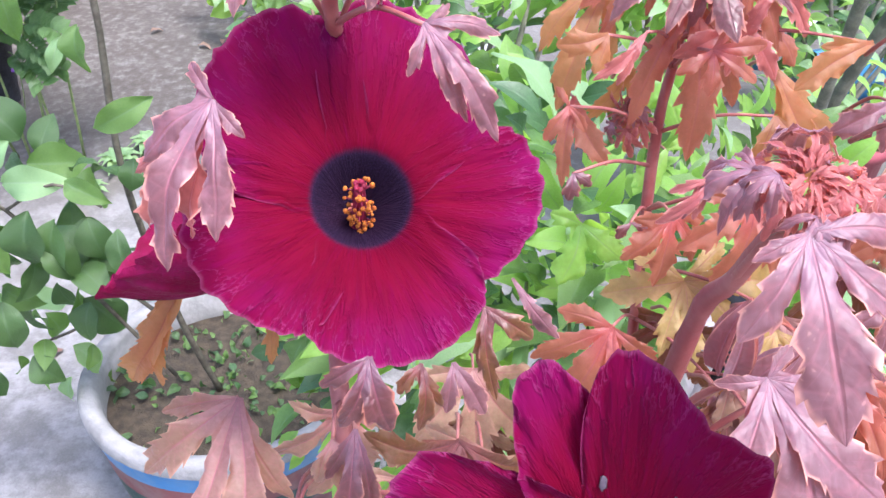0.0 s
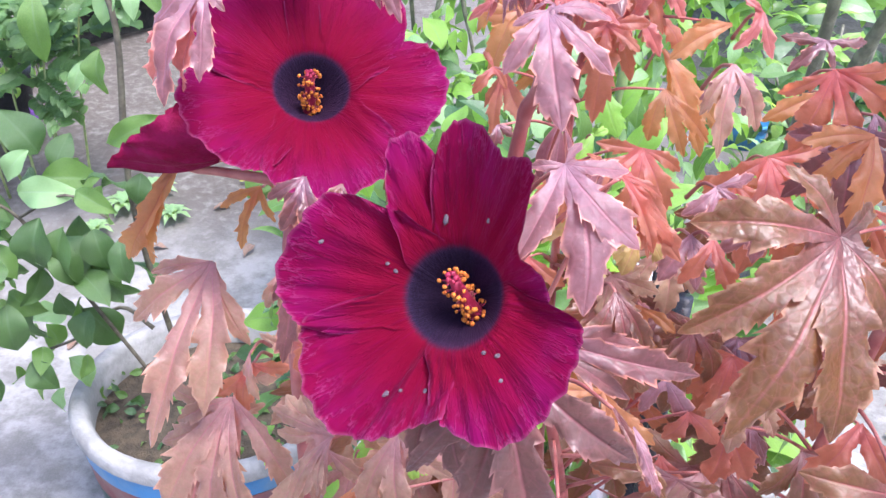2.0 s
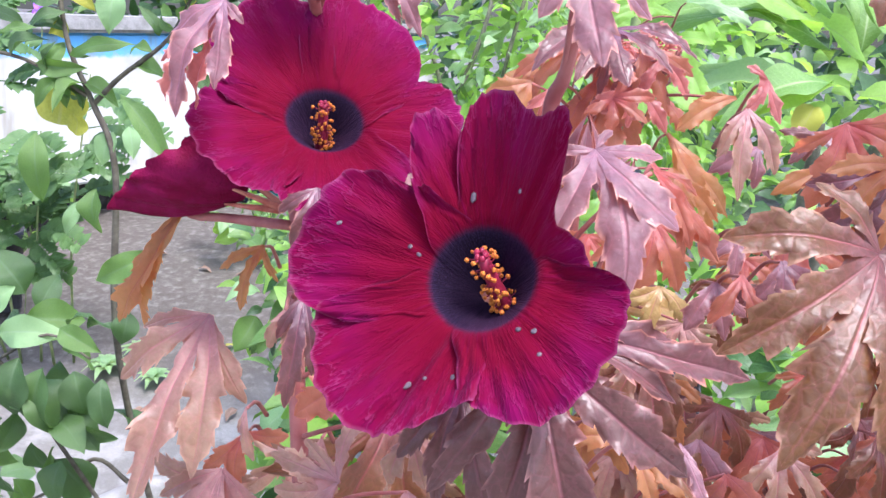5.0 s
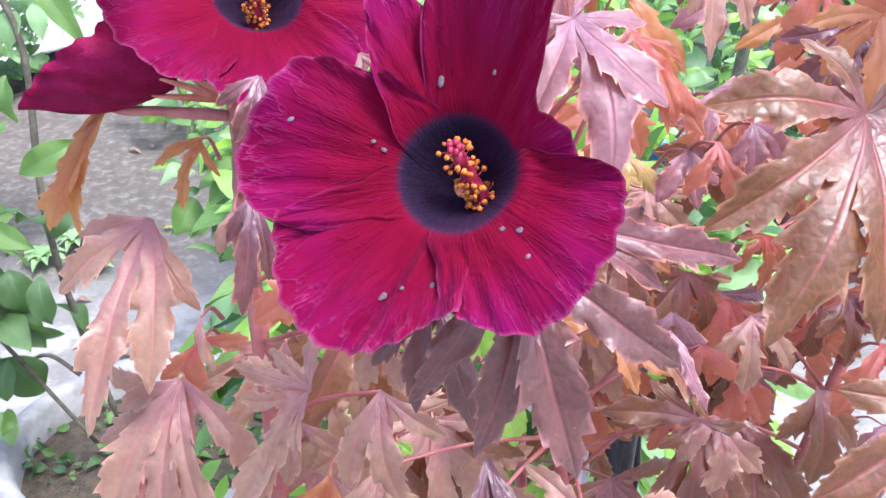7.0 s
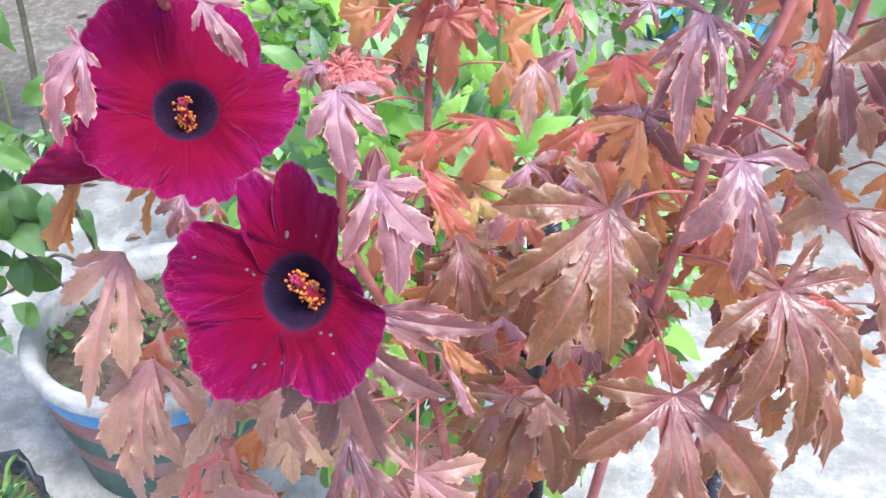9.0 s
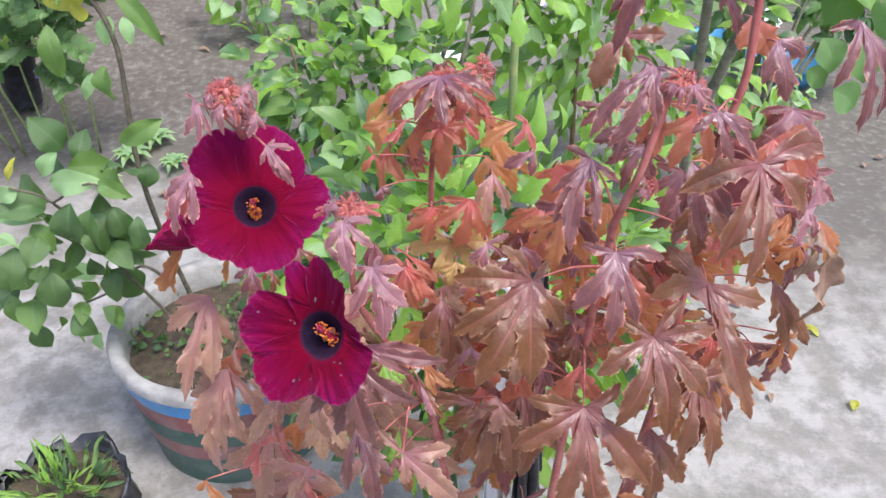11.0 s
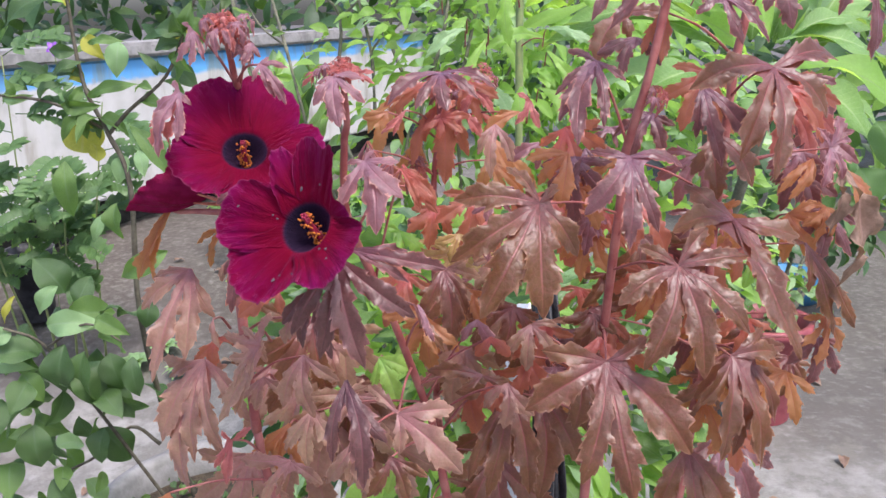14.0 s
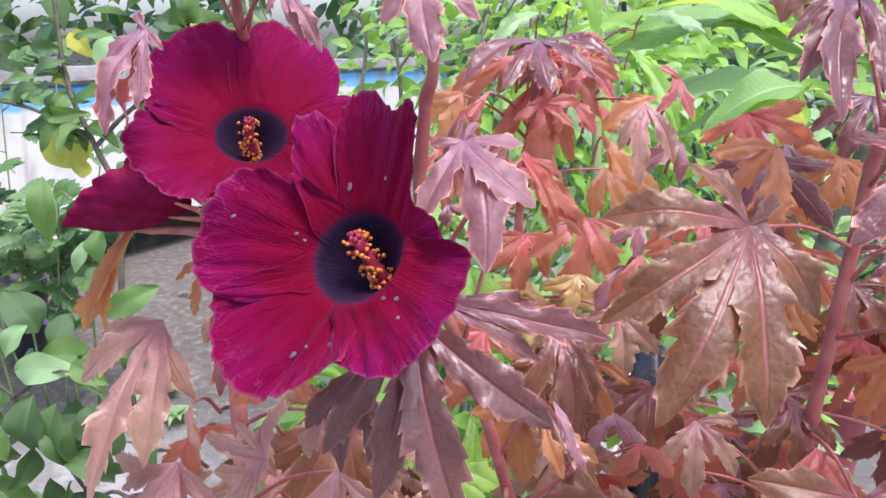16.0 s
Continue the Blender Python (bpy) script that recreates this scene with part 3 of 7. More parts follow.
stem([(0.17, 0.25, 0.16), (0.18, 0.235, 0.45), (0.195, 0.215, 0.75), (0.202, 0.2, 0.873)], 0.005, 0.0028)
stem([(0.19, 0.27, 0.16), (0.24, 0.25, 0.5), (0.275, 0.235, 0.8), (0.282, 0.23, 0.955)], 0.005, 0.0030)
stem([(0.15, 0.28, 0.16), (0.11, 0.29, 0.5), (0.092, 0.30, 0.75), (0.089, 0.30, 0.80)], 0.0045, 0.0028)
stem([(0.15, 0.24, 0.16), (0.13, 0.22, 0.5), (0.095, 0.205, 0.78), (0.088, 0.20, 0.831)], 0.0045, 0.0026)
stem([(0.13, 0.26, 0.16), (0.05, 0.21, 0.5), (-0.015, 0.175, 0.78), (-0.024, 0.17, 0.84)], 0.0045, 0.0026)


def petal_data(edge, ripple=0.0010, layer=0.0, throat=0.016, seed=0, bow=1.2, fold=(0.0, 0.0), sill=0.0, drop=0.0):
    """One petal round the flower's axis. edge: (degrees, reach in mm, rise in mm) along its margin; bow: how late the blade rises; fold: place and depth of a valley; sill: swelling of the base over the eye."""
    rng = random.Random(seed)
    nr, na = 40, 48
    ph = [rng.uniform(0, 6.28) for _ in range(4)]
    run = [p for p in smoothed(edge, 12)]
    verts, faces, uvs = [], [], []
    first, last = edge[0][0], edge[-1][0]
    half = (last - first) / 2
    for i in range(nr + 1):
        q = i / nr
        for j in range(na + 1):
            u = 2 * j / na - 1
            k = (len(run) - 1) * j / na
            p = run[int(k)].lerp(run[min(int(k) + 1, len(run) - 1)], k - int(k))
            length, lift = p.y / 1000, p.z / 1000
            far = 1 + 0.010 * math.sin(half * 0.9 * u + ph[2]) + 0.016 * noise.noise(Vector((u * half / 4, first, 2.0))) + 0.012 * noise.noise(Vector((u * half / 1.5, first, 5.0)))
            r = 0.0022 + (length * far - 0.0022) * q
            g = max(0.0, (r - 0.0125) / (length - 0.0125))
            inner = max(0.0, 1 - r / 0.021)
            spread = (10 + 20 * min(1.0, inner * 1.8)) * min(1.0, 1.3 * (1 - g))
            a = radians(p.x + u * spread)
            t = min(r / 0.0165, 1.0)
            z = -throat * (1 - t * t * (3 - 2 * t))
            z += lift * g ** bow + sill * math.exp(-((r - 0.0145) / 0.0035) ** 2) * (1 - u * u)
            z += ripple * g ** 2 * (math.sin(7 * u + ph[3]) + 0.5 * math.sin(15 * u + ph[2]))
            z += 0.0020 * min(1, g * 2) * noise.noise(Vector((u * half / 7, q * 1.2, first)))
            z -= 0.0011 * min(1, g * 2) * max(0.0, 1 - 9 * abs(noise.noise(Vector((u * half / 11, q * 0.7, first + 11)))))
            z += 0.0012 * g * noise.noise(Vector((u * half / 3, q * 3.0, first + 7))) + 0.0016 * g ** 3 * noise.noise(Vector((u * half / 1.6, q * 9, first + 3)))
            z -= fold[1] * g * math.exp(-((u - fold[0]) / 0.07) ** 2)
            z += 0.0005 * u * min(1.0, g * 2) + layer * (0.25 + 0.75 * min(1.0, g * 3))
            verts.append((r * math.cos(a), r * math.sin(a), z + drop))
            uvs.append((0.5 + 0.5 * u, q))
    for i in range(nr):
        for j in range(na):
            b = i * (na + 1) + j
            faces.append((b, b + 1, b + na + 2, b + na + 1))
    return verts, faces, uvs


def ball(center, r, seed=0, k=5):
    """A small lumpy grain."""
    rng = random.Random(seed)
    verts, faces = [], []
    for i in range(k + 1):
        th = math.pi * i / k
        for j in range(6):
            w = 2 * math.pi * j / 6
            q = r * (1 + rng.uniform(-0.2, 0.2))
            verts.append(Vector(center) + Vector((q * math.sin(th) * math.cos(w), q * math.sin(th) * math.sin(w), q * math.cos(th))))
    for i in range(k):
        for j in range(6):
            l = (j + 1) % 6
            faces.append((i * 6 + j, i * 6 + l, (i + 1) * 6 + l, (i + 1) * 6 + j))
    return verts, faces


def merge(parts):
    verts, faces = [], []
    for v, f in parts:
        o = len(verts)
        verts += list(v)
        faces += [tuple(i + o for i in q) for q in f]
    return verts, faces


def flower(at, n, up, petals, lean=(0.0, 0.0), label="", seed=1, column=0.024, foot=(0.0, 0.0)):
    """An open flower: calyx, petals, stamen column with anthers, stigma."""
    m = frame_of(at, up, n)
    calyx = []
    for k in range(6):
        w = 2 * math.pi * k / 6
        pts = [Vector((0.003 * math.cos(w), 0.003 * math.sin(w), -0.026)), Vector((0.007 * math.cos(w), 0.007 * math.sin(w), -0.020)), Vector((0.011 * math.cos(w), 0.011 * math.sin(w), -0.010))]
        v, f, _ = tube_data(pts, 0.0034, 0.0007, 6, 4)
        calyx.append((v, f))
    v, f, _ = tube_data([Vector((0, 0, -0.034)), Vector((0, 0, -0.026)), Vector((0, 0, -0.018)), Vector((0, 0, -0.0145))], 0.0028, 0.0055, 10, 4)
    calyx.append((v, f))
    v, f = merge(calyx)
    ob = put("flower", mesh_from(v, f, "flower", bract_red), hibiscus, m, label)
    for k, p in enumerate(petals):
        v, f, u = petal_data(seed=seed * 10 + k, **p)
        put("petal", mesh_from(v, f, "petal", petal_red, u), ob, m)
    tip = Vector((lean[0], lean[1], column - 0.012))
    base = Vector((foot[0], foot[1], -0.0135))
    path = [base, base.lerp(tip, 0.45) + Vector((-lean[0] * 0.12, -lean[1] * 0.12, 0)), tip]
    v, f, u = tube_data(path, 0.0026, 0.0015, 10, 6)
    col = put("stamen_column", mesh_from(v, f, "stamen_column", column_red, u), ob, m)
    rng = random.Random(seed)
    grains, stalks = [], []
    line = smoothed(path, 8)
    ax = (tip - base).normalized()
    s1 = ax.cross(Vector((1, 0.2, 0))).normalized()
    s2 = ax.cross(s1)
    for k in range(84):
        c = line[min(len(line) - 1, int(len(line) * (0.16 + 0.82 * rng.random())))]
        w = rng.uniform(0, 6.28)
        out = math.cos(w) * s1 + math.sin(w) * s2
        e = c + out * rng.uniform(0.0026, 0.0042) + ax * rng.uniform(-0.0004, 0.0014)
        grains.append(ball(e, rng.uniform(0.0005, 0.0008), k))
        v, f, _ = tube_data([c, e], 0.00022, 0.00016, 5, 1)
        stalks.append((v, f))
    v, f = merge(grains)
    put("anther_tuft", mesh_from(v, f, "anther_tuft", anther_orange), ob, m)
    v, f = merge(stalks + [ball(tip + ax * 0.0012 + Vector((0.0011 * math.cos(k * 1.26), 0.0011 * math.sin(k * 1.26), 0)), 0.0009, k) for k in range(5)])
    put("stigma", mesh_from(v, f, "stigma", column_red), ob, m)
    return ob


# The upper flower is a shallow bowl that looks upwards, the lower one a deeper cup with one petal standing up at its flank.
flower((-0.0216, 0.1968, 1.0185), (0.17, -0.70, 0.69), (0, 0.70, 0.70), [
    dict(edge=[(-42, 36, 4), (-30, 41, 5), (-12, 46, 6), (4, 49, 6), (20, 48, 5), (31, 42, 4), (37, 33, 3)], layer=-0.0008),
    dict(edge=[(20, 28, 3), (32, 37, 4), (48, 46, 5), (70, 53, 6), (88, 55, 6), (102, 49, 5), (110, 40, 4)]),
    dict(edge=[(95, 42, 4), (104, 50, 5), (120, 56, 6), (138, 53, 7), (158, 47, 6), (174, 40, 5), (182, 34, 4)], layer=0.0007),
    dict(edge=[(166, 34, 4), (176, 41, 5), (192, 46, 7), (212, 47, 8), (232, 44, 7), (247, 41, 6), (255, 36, 5)], layer=0.0002),
    dict(edge=[(243, 34, 4), (252, 41, 6), (270, 45, 7), (288, 46, 7), (306, 45, 6), (322, 41, 5), (332, 34, 4)], layer=0.0012)], lean=(-0.001, 0.0013), seed=3, column=0.0165, foot=(0.0, -0.005))
LOWER = ((0.0317, 0.0954, 0.9935), (-0.25, -0.74, 0.62), (0, 0.52, 0.82))
flower_lower = flower(*LOWER, [
    dict(edge=[(-96, 30, 7), (-84, 34, 10), (-66, 40, 16), (-43, 39.5, 16), (-19, 37.5, 14), (-9, 35.5, 13), (-3, 28, 11)], layer=0.0012, ripple=0.0012, bow=0.9, sill=0.0035),
    dict(edge=[(-10, 27, 9), (10, 26, 8.5), (30, 22, 11), (43, 30, 20), (53, 39.5, 26), (66, 38, 17), (83, 45.5, 12), (92, 43.5, 10), (99, 34, 8)], ripple=0.0007, bow=1.1),
    dict(edge=[(93, 32, 4), (98, 38, 5), (106, 45, 7), (115, 41, 9), (122, 32, 9), (128, 26, 8)], layer=0.0009, ripple=0.0008),
    dict(edge=[(120, 25, 8), (128, 29, 11), (142, 42.5, 13), (156, 44.5, 10), (173, 50, 7), (184, 48, 6), (193, 41, 6), (199, 35, 6)], layer=-0.0006, ripple=0.0018),
    dict(edge=[(188, 36, 6), (193, 41, 6), (209, 46, 6), (223, 48, 6), (237, 46, 6), (247, 41, 7), (260, 34, 9), (272, 31, 9)], layer=0.0004, ripple=0.0014, fold=(0.14, 0.006))], lean=(0.0006, 0.0044), seed=7, column=0.015, foot=(0.0050, -0.0055))


def speck(host, x, y, r, long=1.0, turn=0.0):
    """A grey fleck of residue lying on a petal, at x, y millimetres from the flower's axis."""
    best = None
    for ob in host.children:
        if ob.name.startswith("petal"):
            for v in ob.data.vertices:
                d = (v.co.x - x / 1000) ** 2 + (v.co.y - y / 1000) ** 2
                if best is None or d < best[0] - 1e-7 or (d < best[0] + 4e-7 and v.co.z > best[1].z):
                    best = (min(d, best[0]) if best else d, v.co.copy())
    c = best[1] + Vector((0, 0, 0.0003))
    v, f = ball((0, 0, 0), 0.8 * r / 1000, int(x * 7 + y))
    rot = Matrix.Rotation(turn, 3, "Z")
    put("speck", mesh_from([c + rot @ Vector((p.x * long, p.y, p.z * 0.22)) for p in v], f, "speck", speck_grey), host, frame_of(LOWER[0], LOWER[2], LOWER[1]))


for x, y, r, long, turn in ((-2.2, 20.8, 1.0, 2.2, 1.4), (9.5, 19.5, 0.6, 1.8, 1.2), (-36, 13, 0.9, 1.3, 0.2), (-18.4, 7.8, 0.7, 1.3, 0), (-16.2, 5.9, 0.7, 1.5, -0.4), (10.5, -14.0, 0.7, 1.3, 0.2), (13.7, -14.2, 0.8, 1.4, 0.3), (16, -20, 0.7, 1.2, 0.5), (-16.6, -26.6, 1.0, 1.8, 0.6), (-12.7, -24.9, 0.6, 1.2, 0.2), (-5.6, -24.5, 0.7, 1.3, 1.2)):
    speck(flower_lower, x, y, r, long, turn)


def bud(at, ax, length, r):
    """A closed pointed bud wrapped in long sepals."""
    m = frame_of(at, ax, (0, -1, 0.2))
    pieces, uv = [], []
    for k in range(6):
        v, f, u = blade(length * (0.85 + 0.06 * (k % 3)), r * 1.5, fold=0.5, arch=0.09, nu=4, nv=8, base=0.5, seed=k)
        rot = Matrix.Rotation(2 * math.pi * k / 6, 4, "Y")
        pieces.append(([rot @ (Vector(p) + Vector((0, 0, r * 0.75 - 0.75 * r * p[1] / length))) for p in v], f))
        uv += u
    v, f = merge(pieces)
    put("bud", mesh_from(v, f, "bud", blush, uv), hibiscus, m)


def bract_cluster(at, n, count, size, spread=1.0, seed=0, material=None):
    """A growing tip: small crumpled lobed leaves hanging round a tuft of narrow young ones and buds."""
    rng = random.Random(seed)
    pieces, uv = [], []
    n = Vector(n).normalized()
    s1 = n.cross(Vector((1, 0.3, 0.1))).normalized()
    s2 = n.cross(s1)
    for k in range(int(count * 1.9)):
        w = rng.uniform(0, 6.28)
        out = math.cos(w) * s1 + math.sin(w) * s2
        r = rng.random() ** 0.6
        L = size * rng.uniform(0.22, 0.50)
        base = out * size * 0.26 * r * spread + n * size * rng.uniform(-0.35, 0.0)
        ax = out * (0.2 + 1.2 * r * spread) + n * rng.uniform(0.1, 0.8)
        v, f, u = blade(L, L * rng.uniform(0.14, 0.26), fold=0.7, arch=0.10, droop=rng.uniform(0.4, 1.1) * spread, nu=4, nv=9, wave=0.06, tooth=0.2, base=0.35, seed=k + seed * 100, teeth=3)
        m = frame_of(base, ax, n + out * 0.2)
        pieces.append(([m @ Vector(p) for p in v], f))
        uv += u
    v, f = merge(pieces)
    put("growing_tip", mesh_from(v, f, "growing_tip", material or coral, uv), hibiscus, Matrix.Translation(at))
    around = int(4 + count / 7)
    for k in range(around):
        w = 2 * math.pi * (k + rng.uniform(-0.3, 0.3)) / around
        out = math.cos(w) * s1 + math.sin(w) * s2
        c = Vector(at) + out * size * rng.uniform(0.25, 0.5) * spread + n * size * rng.uniform(-0.25, 0.1)
        ax = out * rng.uniform(0.5, 1.0) - Vector((0, 0.15, rng.uniform(0.3, 1.0)))
        mm = size * 1000 * rng.uniform(0.45, 0.8)
        leaf(tuple(c), ax, out * 0.7 + n * 0.6 + Vector((0, -0.3, 0)), [(-75, mm * 0.55), (-36, mm * 0.8), (0, mm), (36, mm * 0.8), (75, mm * 0.55)], rng.choice((coral, blush, blush)), wide=0.36, fold=0.5, curl=0.5, wave=0.06, petiole=False, tooth=0.2)
leaf((0.156, 0.148, 0.991), (-0.47, -0.52, -0.71), (0.05, -0.82, 0.57), [(-166, 17), (-63, 37), (-28, 66), (0, 75), (29, 61), (65, 49), (113, 29)], olive, wide=0.41, fold=0.5)
leaf((0.205, 0.139, 1.018), (-0.09, -0.60, -0.80), (0.00, -0.80, 0.60), [(-87, 30), (-21, 45), (0, 54), (34, 43), (100, 22)], plum, wide=0.36)
leaf((0.273, 0.165, 0.974), (0.27, -0.66, -0.70), (0.10, -0.70, 0.70), [(-57, 39), (0, 90), (4, 64), (93, 39), (152, 36)], rust, wide=0.43)
leaf((0.233, 0.133, 0.956), (0.14, -0.59, -0.80), (0.05, -0.80, 0.60), [(-132, 31), (-90, 41), (-34, 53), (0, 64), (30, 62), (66, 43), (129, 25)], olive, wide=0.40)
leaf((0.189, 0.162, 1.069), (-0.25, -0.56, -0.79), (-0.1, -0.8, 0.6), [(-63, 21), (-16, 43), (-0, 56), (17, 44), (36, 31), (102, 17)], plum, wide=.30, fold=.5)
leaf((0.255, 0.154, 1.102), (0.32, -0.54, -0.78), (0.1, -0.8, 0.6), [(-47, 24), (-22, 36), (0, 30), (70, 20), (152, 15)], plum, wide=.34, fold=.45)
leaf((0.22, 0.165, 1.124), (0.02, -0.6, -0.8), (-0.1, -0.8, 0.6), [(-71, 13), (0, 33), (33, 52), (45, 53), (52, 36), (121, 13)], plum, wide=.30, fold=.5)
leaf((0.290, 0.165, 1.062), (-0.14, -0.62, -0.77), (0.20, -0.78, 0.59), [(-116, 49), (-54, 41), (0, 71), (16, 63), (64, 54)], rust, wide=0.40)
leaf((0.347, 0.202, 1.001), (0.11, -0.41, -0.91), (0.30, -0.85, 0.42), [(0, 77), (10, 47)], dry, wide=.30, fold=.9, curl=.2, wave=.09, petiole=False)
leaf((0.341, 0.199, 1.010), (-0.30, -0.51, -0.81), (0.10, -0.86, 0.50), [(-176, 24), (-128, 17), (-37, 21), (0, 28), (139, 15)], blush, wide=.36, fold=.5, wave=.05)
leaf((0.356, 0.208, 0.994), (0.22, -0.36, -0.91), (0.20, -0.89, 0.41), [(-30, 25), (0, 42)], amber, wide=.44, fold=.4, petiole=False)
leaf((0.334, 0.206, 1.002), (-0.74, -0.31, -0.60), (0.00, -0.89, 0.46), [(-33, 19), (-14, 31), (0, 32)], amber, wide=.5, fold=.3, petiole=False)
leaf((0.238, 0.25, 1.165), (-0.44, -0.39, -0.81), (-0.21, -0.83, 0.52), [(-129, 18), (0, 69), (7, 36), (16, 50), (82, 13)], plum, wide=.36, fold=.6)
leaf((0.271, 0.235, 1.148), (0.34, -0.48, -0.81), (0.0, -0.86, 0.51), [(-39, 27), (0, 33), (24, 17)], plum, wide=.9)
leaf((0.308, 0.225, 1.115), (0.21, -0.48, -0.85), (0.1, -0.86, 0.5), [(-53, 21), (0, 38), (30, 28)], plum, wide=.9)
leaf((0.36, 0.232, 1.124), (0.06, -0.51, -0.86), (0.3, -0.81, 0.51), [(-17, 63), (0, 69), (23, 43), (79, 24)], plum, wide=.34, fold=.7)
leaf((0.356, 0.235, 1.18), (0.17, -0.48, -0.86), (0.3, -0.81, 0.51), [(0, 44), (25, 34)], plum, wide=.4, fold=.6)
leaf((0.257, 0.19, 1.051), (0.17, -0.5, -0.85), (0.0, -0.86, 0.51), [(-24, 48), (0, 51), (20, 33)], plum, wide=.85)
leaf((0.271, 0.205, 1.019), (-0.04, -0.51, -0.86), (0.0, -0.86, 0.51), [(-32, 40), (0, 42), (31, 31)], rust, wide=.8)
leaf((0.105, 0.302, 0.917), (0.05, -0.71, -0.71), (0.0, -0.71, 0.71), [(-130, 26), (-86, 43), (-41, 33), (0, 40), (24, 35), (85, 37), (120, 30)], ochre, wide=.42)
leaf((0.142, 0.193, 0.853), (0.14, -0.50, -0.85), (0.00, -0.86, 0.51), [(-94, 13), (0, 67), (23, 71), (36, 65), (98, 37), (138, 25)], rust, wide=0.41)
leaf((0.193, 0.128, 0.901), (0.12, -0.50, -0.86), (0.05, -0.86, 0.51), [(-113, 30), (-33, 69), (0, 80), (22, 71), (68, 55), (108, 38)], rust, wide=0.43)
leaf((0.28, 0.172, 0.884), (0.22, -0.35, -0.91), (0.3, -0.86, 0.41), [(-112, 31), (-80, 36), (0, 73), (24, 66), (53, 40)], rust, wide=.42)
leaf((0.333, 0.205, 0.947), (0.36, -0.18, -0.92), (0.36, -0.88, 0.31), [(-13, 69), (0, 65), (21, 32), (128, 18)], olive, wide=.36)
leaf((0.061, 0.12, 1.023), (0.14, -0.66, -0.74), (-0.05, -0.75, 0.66), [(-135, 8), (-79, 18), (-33, 31), (0, 42), (33, 31), (94, 10)], blush, wide=.42, fold=.3)
leaf((0.079, 0.128, 1.017), (0.67, -0.33, -0.66), (0.11, -0.84, 0.53), [(-21, 14), (0, 26), (18, 24)], brick, wide=.4, fold=.5)
leaf((0.084, 0.115, 0.944), (0.52, -0.6, -0.6), (0.0, -0.71, 0.71), [(0, 32), (4, 13)], rust, wide=.34)
leaf((0.004, 0.135, 0.837), (-0.42, -0.39, -0.82), (-0.10, -0.88, 0.47), [(-80, 24), (0, 23), (8, 30), (69, 33)], mauve, wide=0.36)
leaf((0.073, 0.108, 0.881), (0.03, -0.47, -0.88), (0.00, -0.88, 0.47), [(-93, 32), (-45, 49), (0, 22), (136, 24)], mauve, wide=0.40)
leaf((-0.064, 0.194, 0.872), (-0.08, -0.46, -0.88), (-0.10, -0.88, 0.47), [(-106, 18), (-21, 58), (0, 79), (12, 57), (56, 34), (105, 30)], mauve, wide=0.36)
leaf((-0.066, 0.204, 0.940), (-0.22, -0.59, -0.78), (-0.10, -0.78, 0.62), [(-40, 37), (-15, 62), (0, 77), (40, 41), (67, 27)], mauve, wide=.36, petiole=False)
leaf((-0.079, 0.222, 0.979), (-0.4, -0.03, -0.91), (-0.44, -0.87, 0.22), [(0, 57), (1, 38), (10, 62)], amber, wide=.25, fold=.7, petiole=False)
leaf((-0.007, 0.13, 0.915), (-0.51, -0.52, -0.69), (-0.11, -0.75, 0.65), [(-20, 21), (0, 27), (80, 25), (106, 18), (162, 22)], mauve, wide=.36)
leaf((-0.014, 0.16, 0.882), (-0.21, -0.52, -0.83), (0.0, -0.85, 0.53), [(-65, 19), (-0, 21), (34, 19)], mauve, wide=.4)
leaf((-0.059, 0.19, 0.882), (-0.09, -0.52, -0.85), (-0.11, -0.84, 0.53), [(-42, 52), (-19, 61), (-0, 66), (23, 59), (60, 26)], mauve, wide=.36)
leaf((-0.050, 0.172, 1.057), (-0.32, -0.43, -0.85), (-0.20, -0.84, 0.50), [(-59, 11), (-20, 31), (0, 40), (34, 22), (128, 10)], blush, wide=.42, fold=.4, wave=.05, petiole=False)
leaf((-0.053, 0.175, 1.052), (-0.53, -0.17, -0.83), (-0.35, -0.85, 0.40), [(-18, 30), (0, 32), (22, 24)], coral, wide=.40, fold=.5, wave=.06, petiole=False)
leaf((-0.004, 0.178, 1.072), (0.42, -0.42, -0.8), (0.1, -0.86, 0.5), [(-102, 7), (-58, 17), (-8, 30), (-0, 23), (42, 12)], blush, wide=.34, fold=.4)
leaf((0.05, 0.098, 1.069), (0.13, -0.6, -0.79), (0.0, -0.8, 0.6), [(-80, 15), (-40, 21), (0, 29), (40, 18), (71, 9)], blush, wide=.38, fold=.25)
leaf((0.091, 0.335, 1.045), (-0.73, -0.22, -0.65), (-0.21, -0.83, 0.52), [(-17, 24), (0, 42), (20, 41)], brick, wide=.34, fold=.4)
leaf((0.067, 0.345, 1.034), (-0.37, -0.3, -0.88), (-0.32, -0.85, 0.42), [(-22, 38), (-0, 55), (25, 39)], amber, wide=.34)
leaf((0.1, 0.335, 1.031), (0.01, -0.41, -0.91), (0.05, -0.91, 0.41), [(-24, 47), (-0, 65), (25, 36), (26, 56)], brick, wide=.36)
leaf((0.137, 0.34, 1.002), (0.37, -0.29, -0.88), (0.3, -0.86, 0.41), [(-23, 57), (-0, 59), (3, 33)], amber, wide=.34)
leaf((0.13, 0.335, 1.021), (0.61, -0.22, -0.76), (0.21, -0.88, 0.42), [(-0, 22), (67, 17)], brick, wide=.5)
leaf((0.08, 0.345, 1.0), (-0.03, -0.3, -0.95), (0.0, -0.95, 0.3), [(0, 38), (35, 30)], amber, wide=.36)
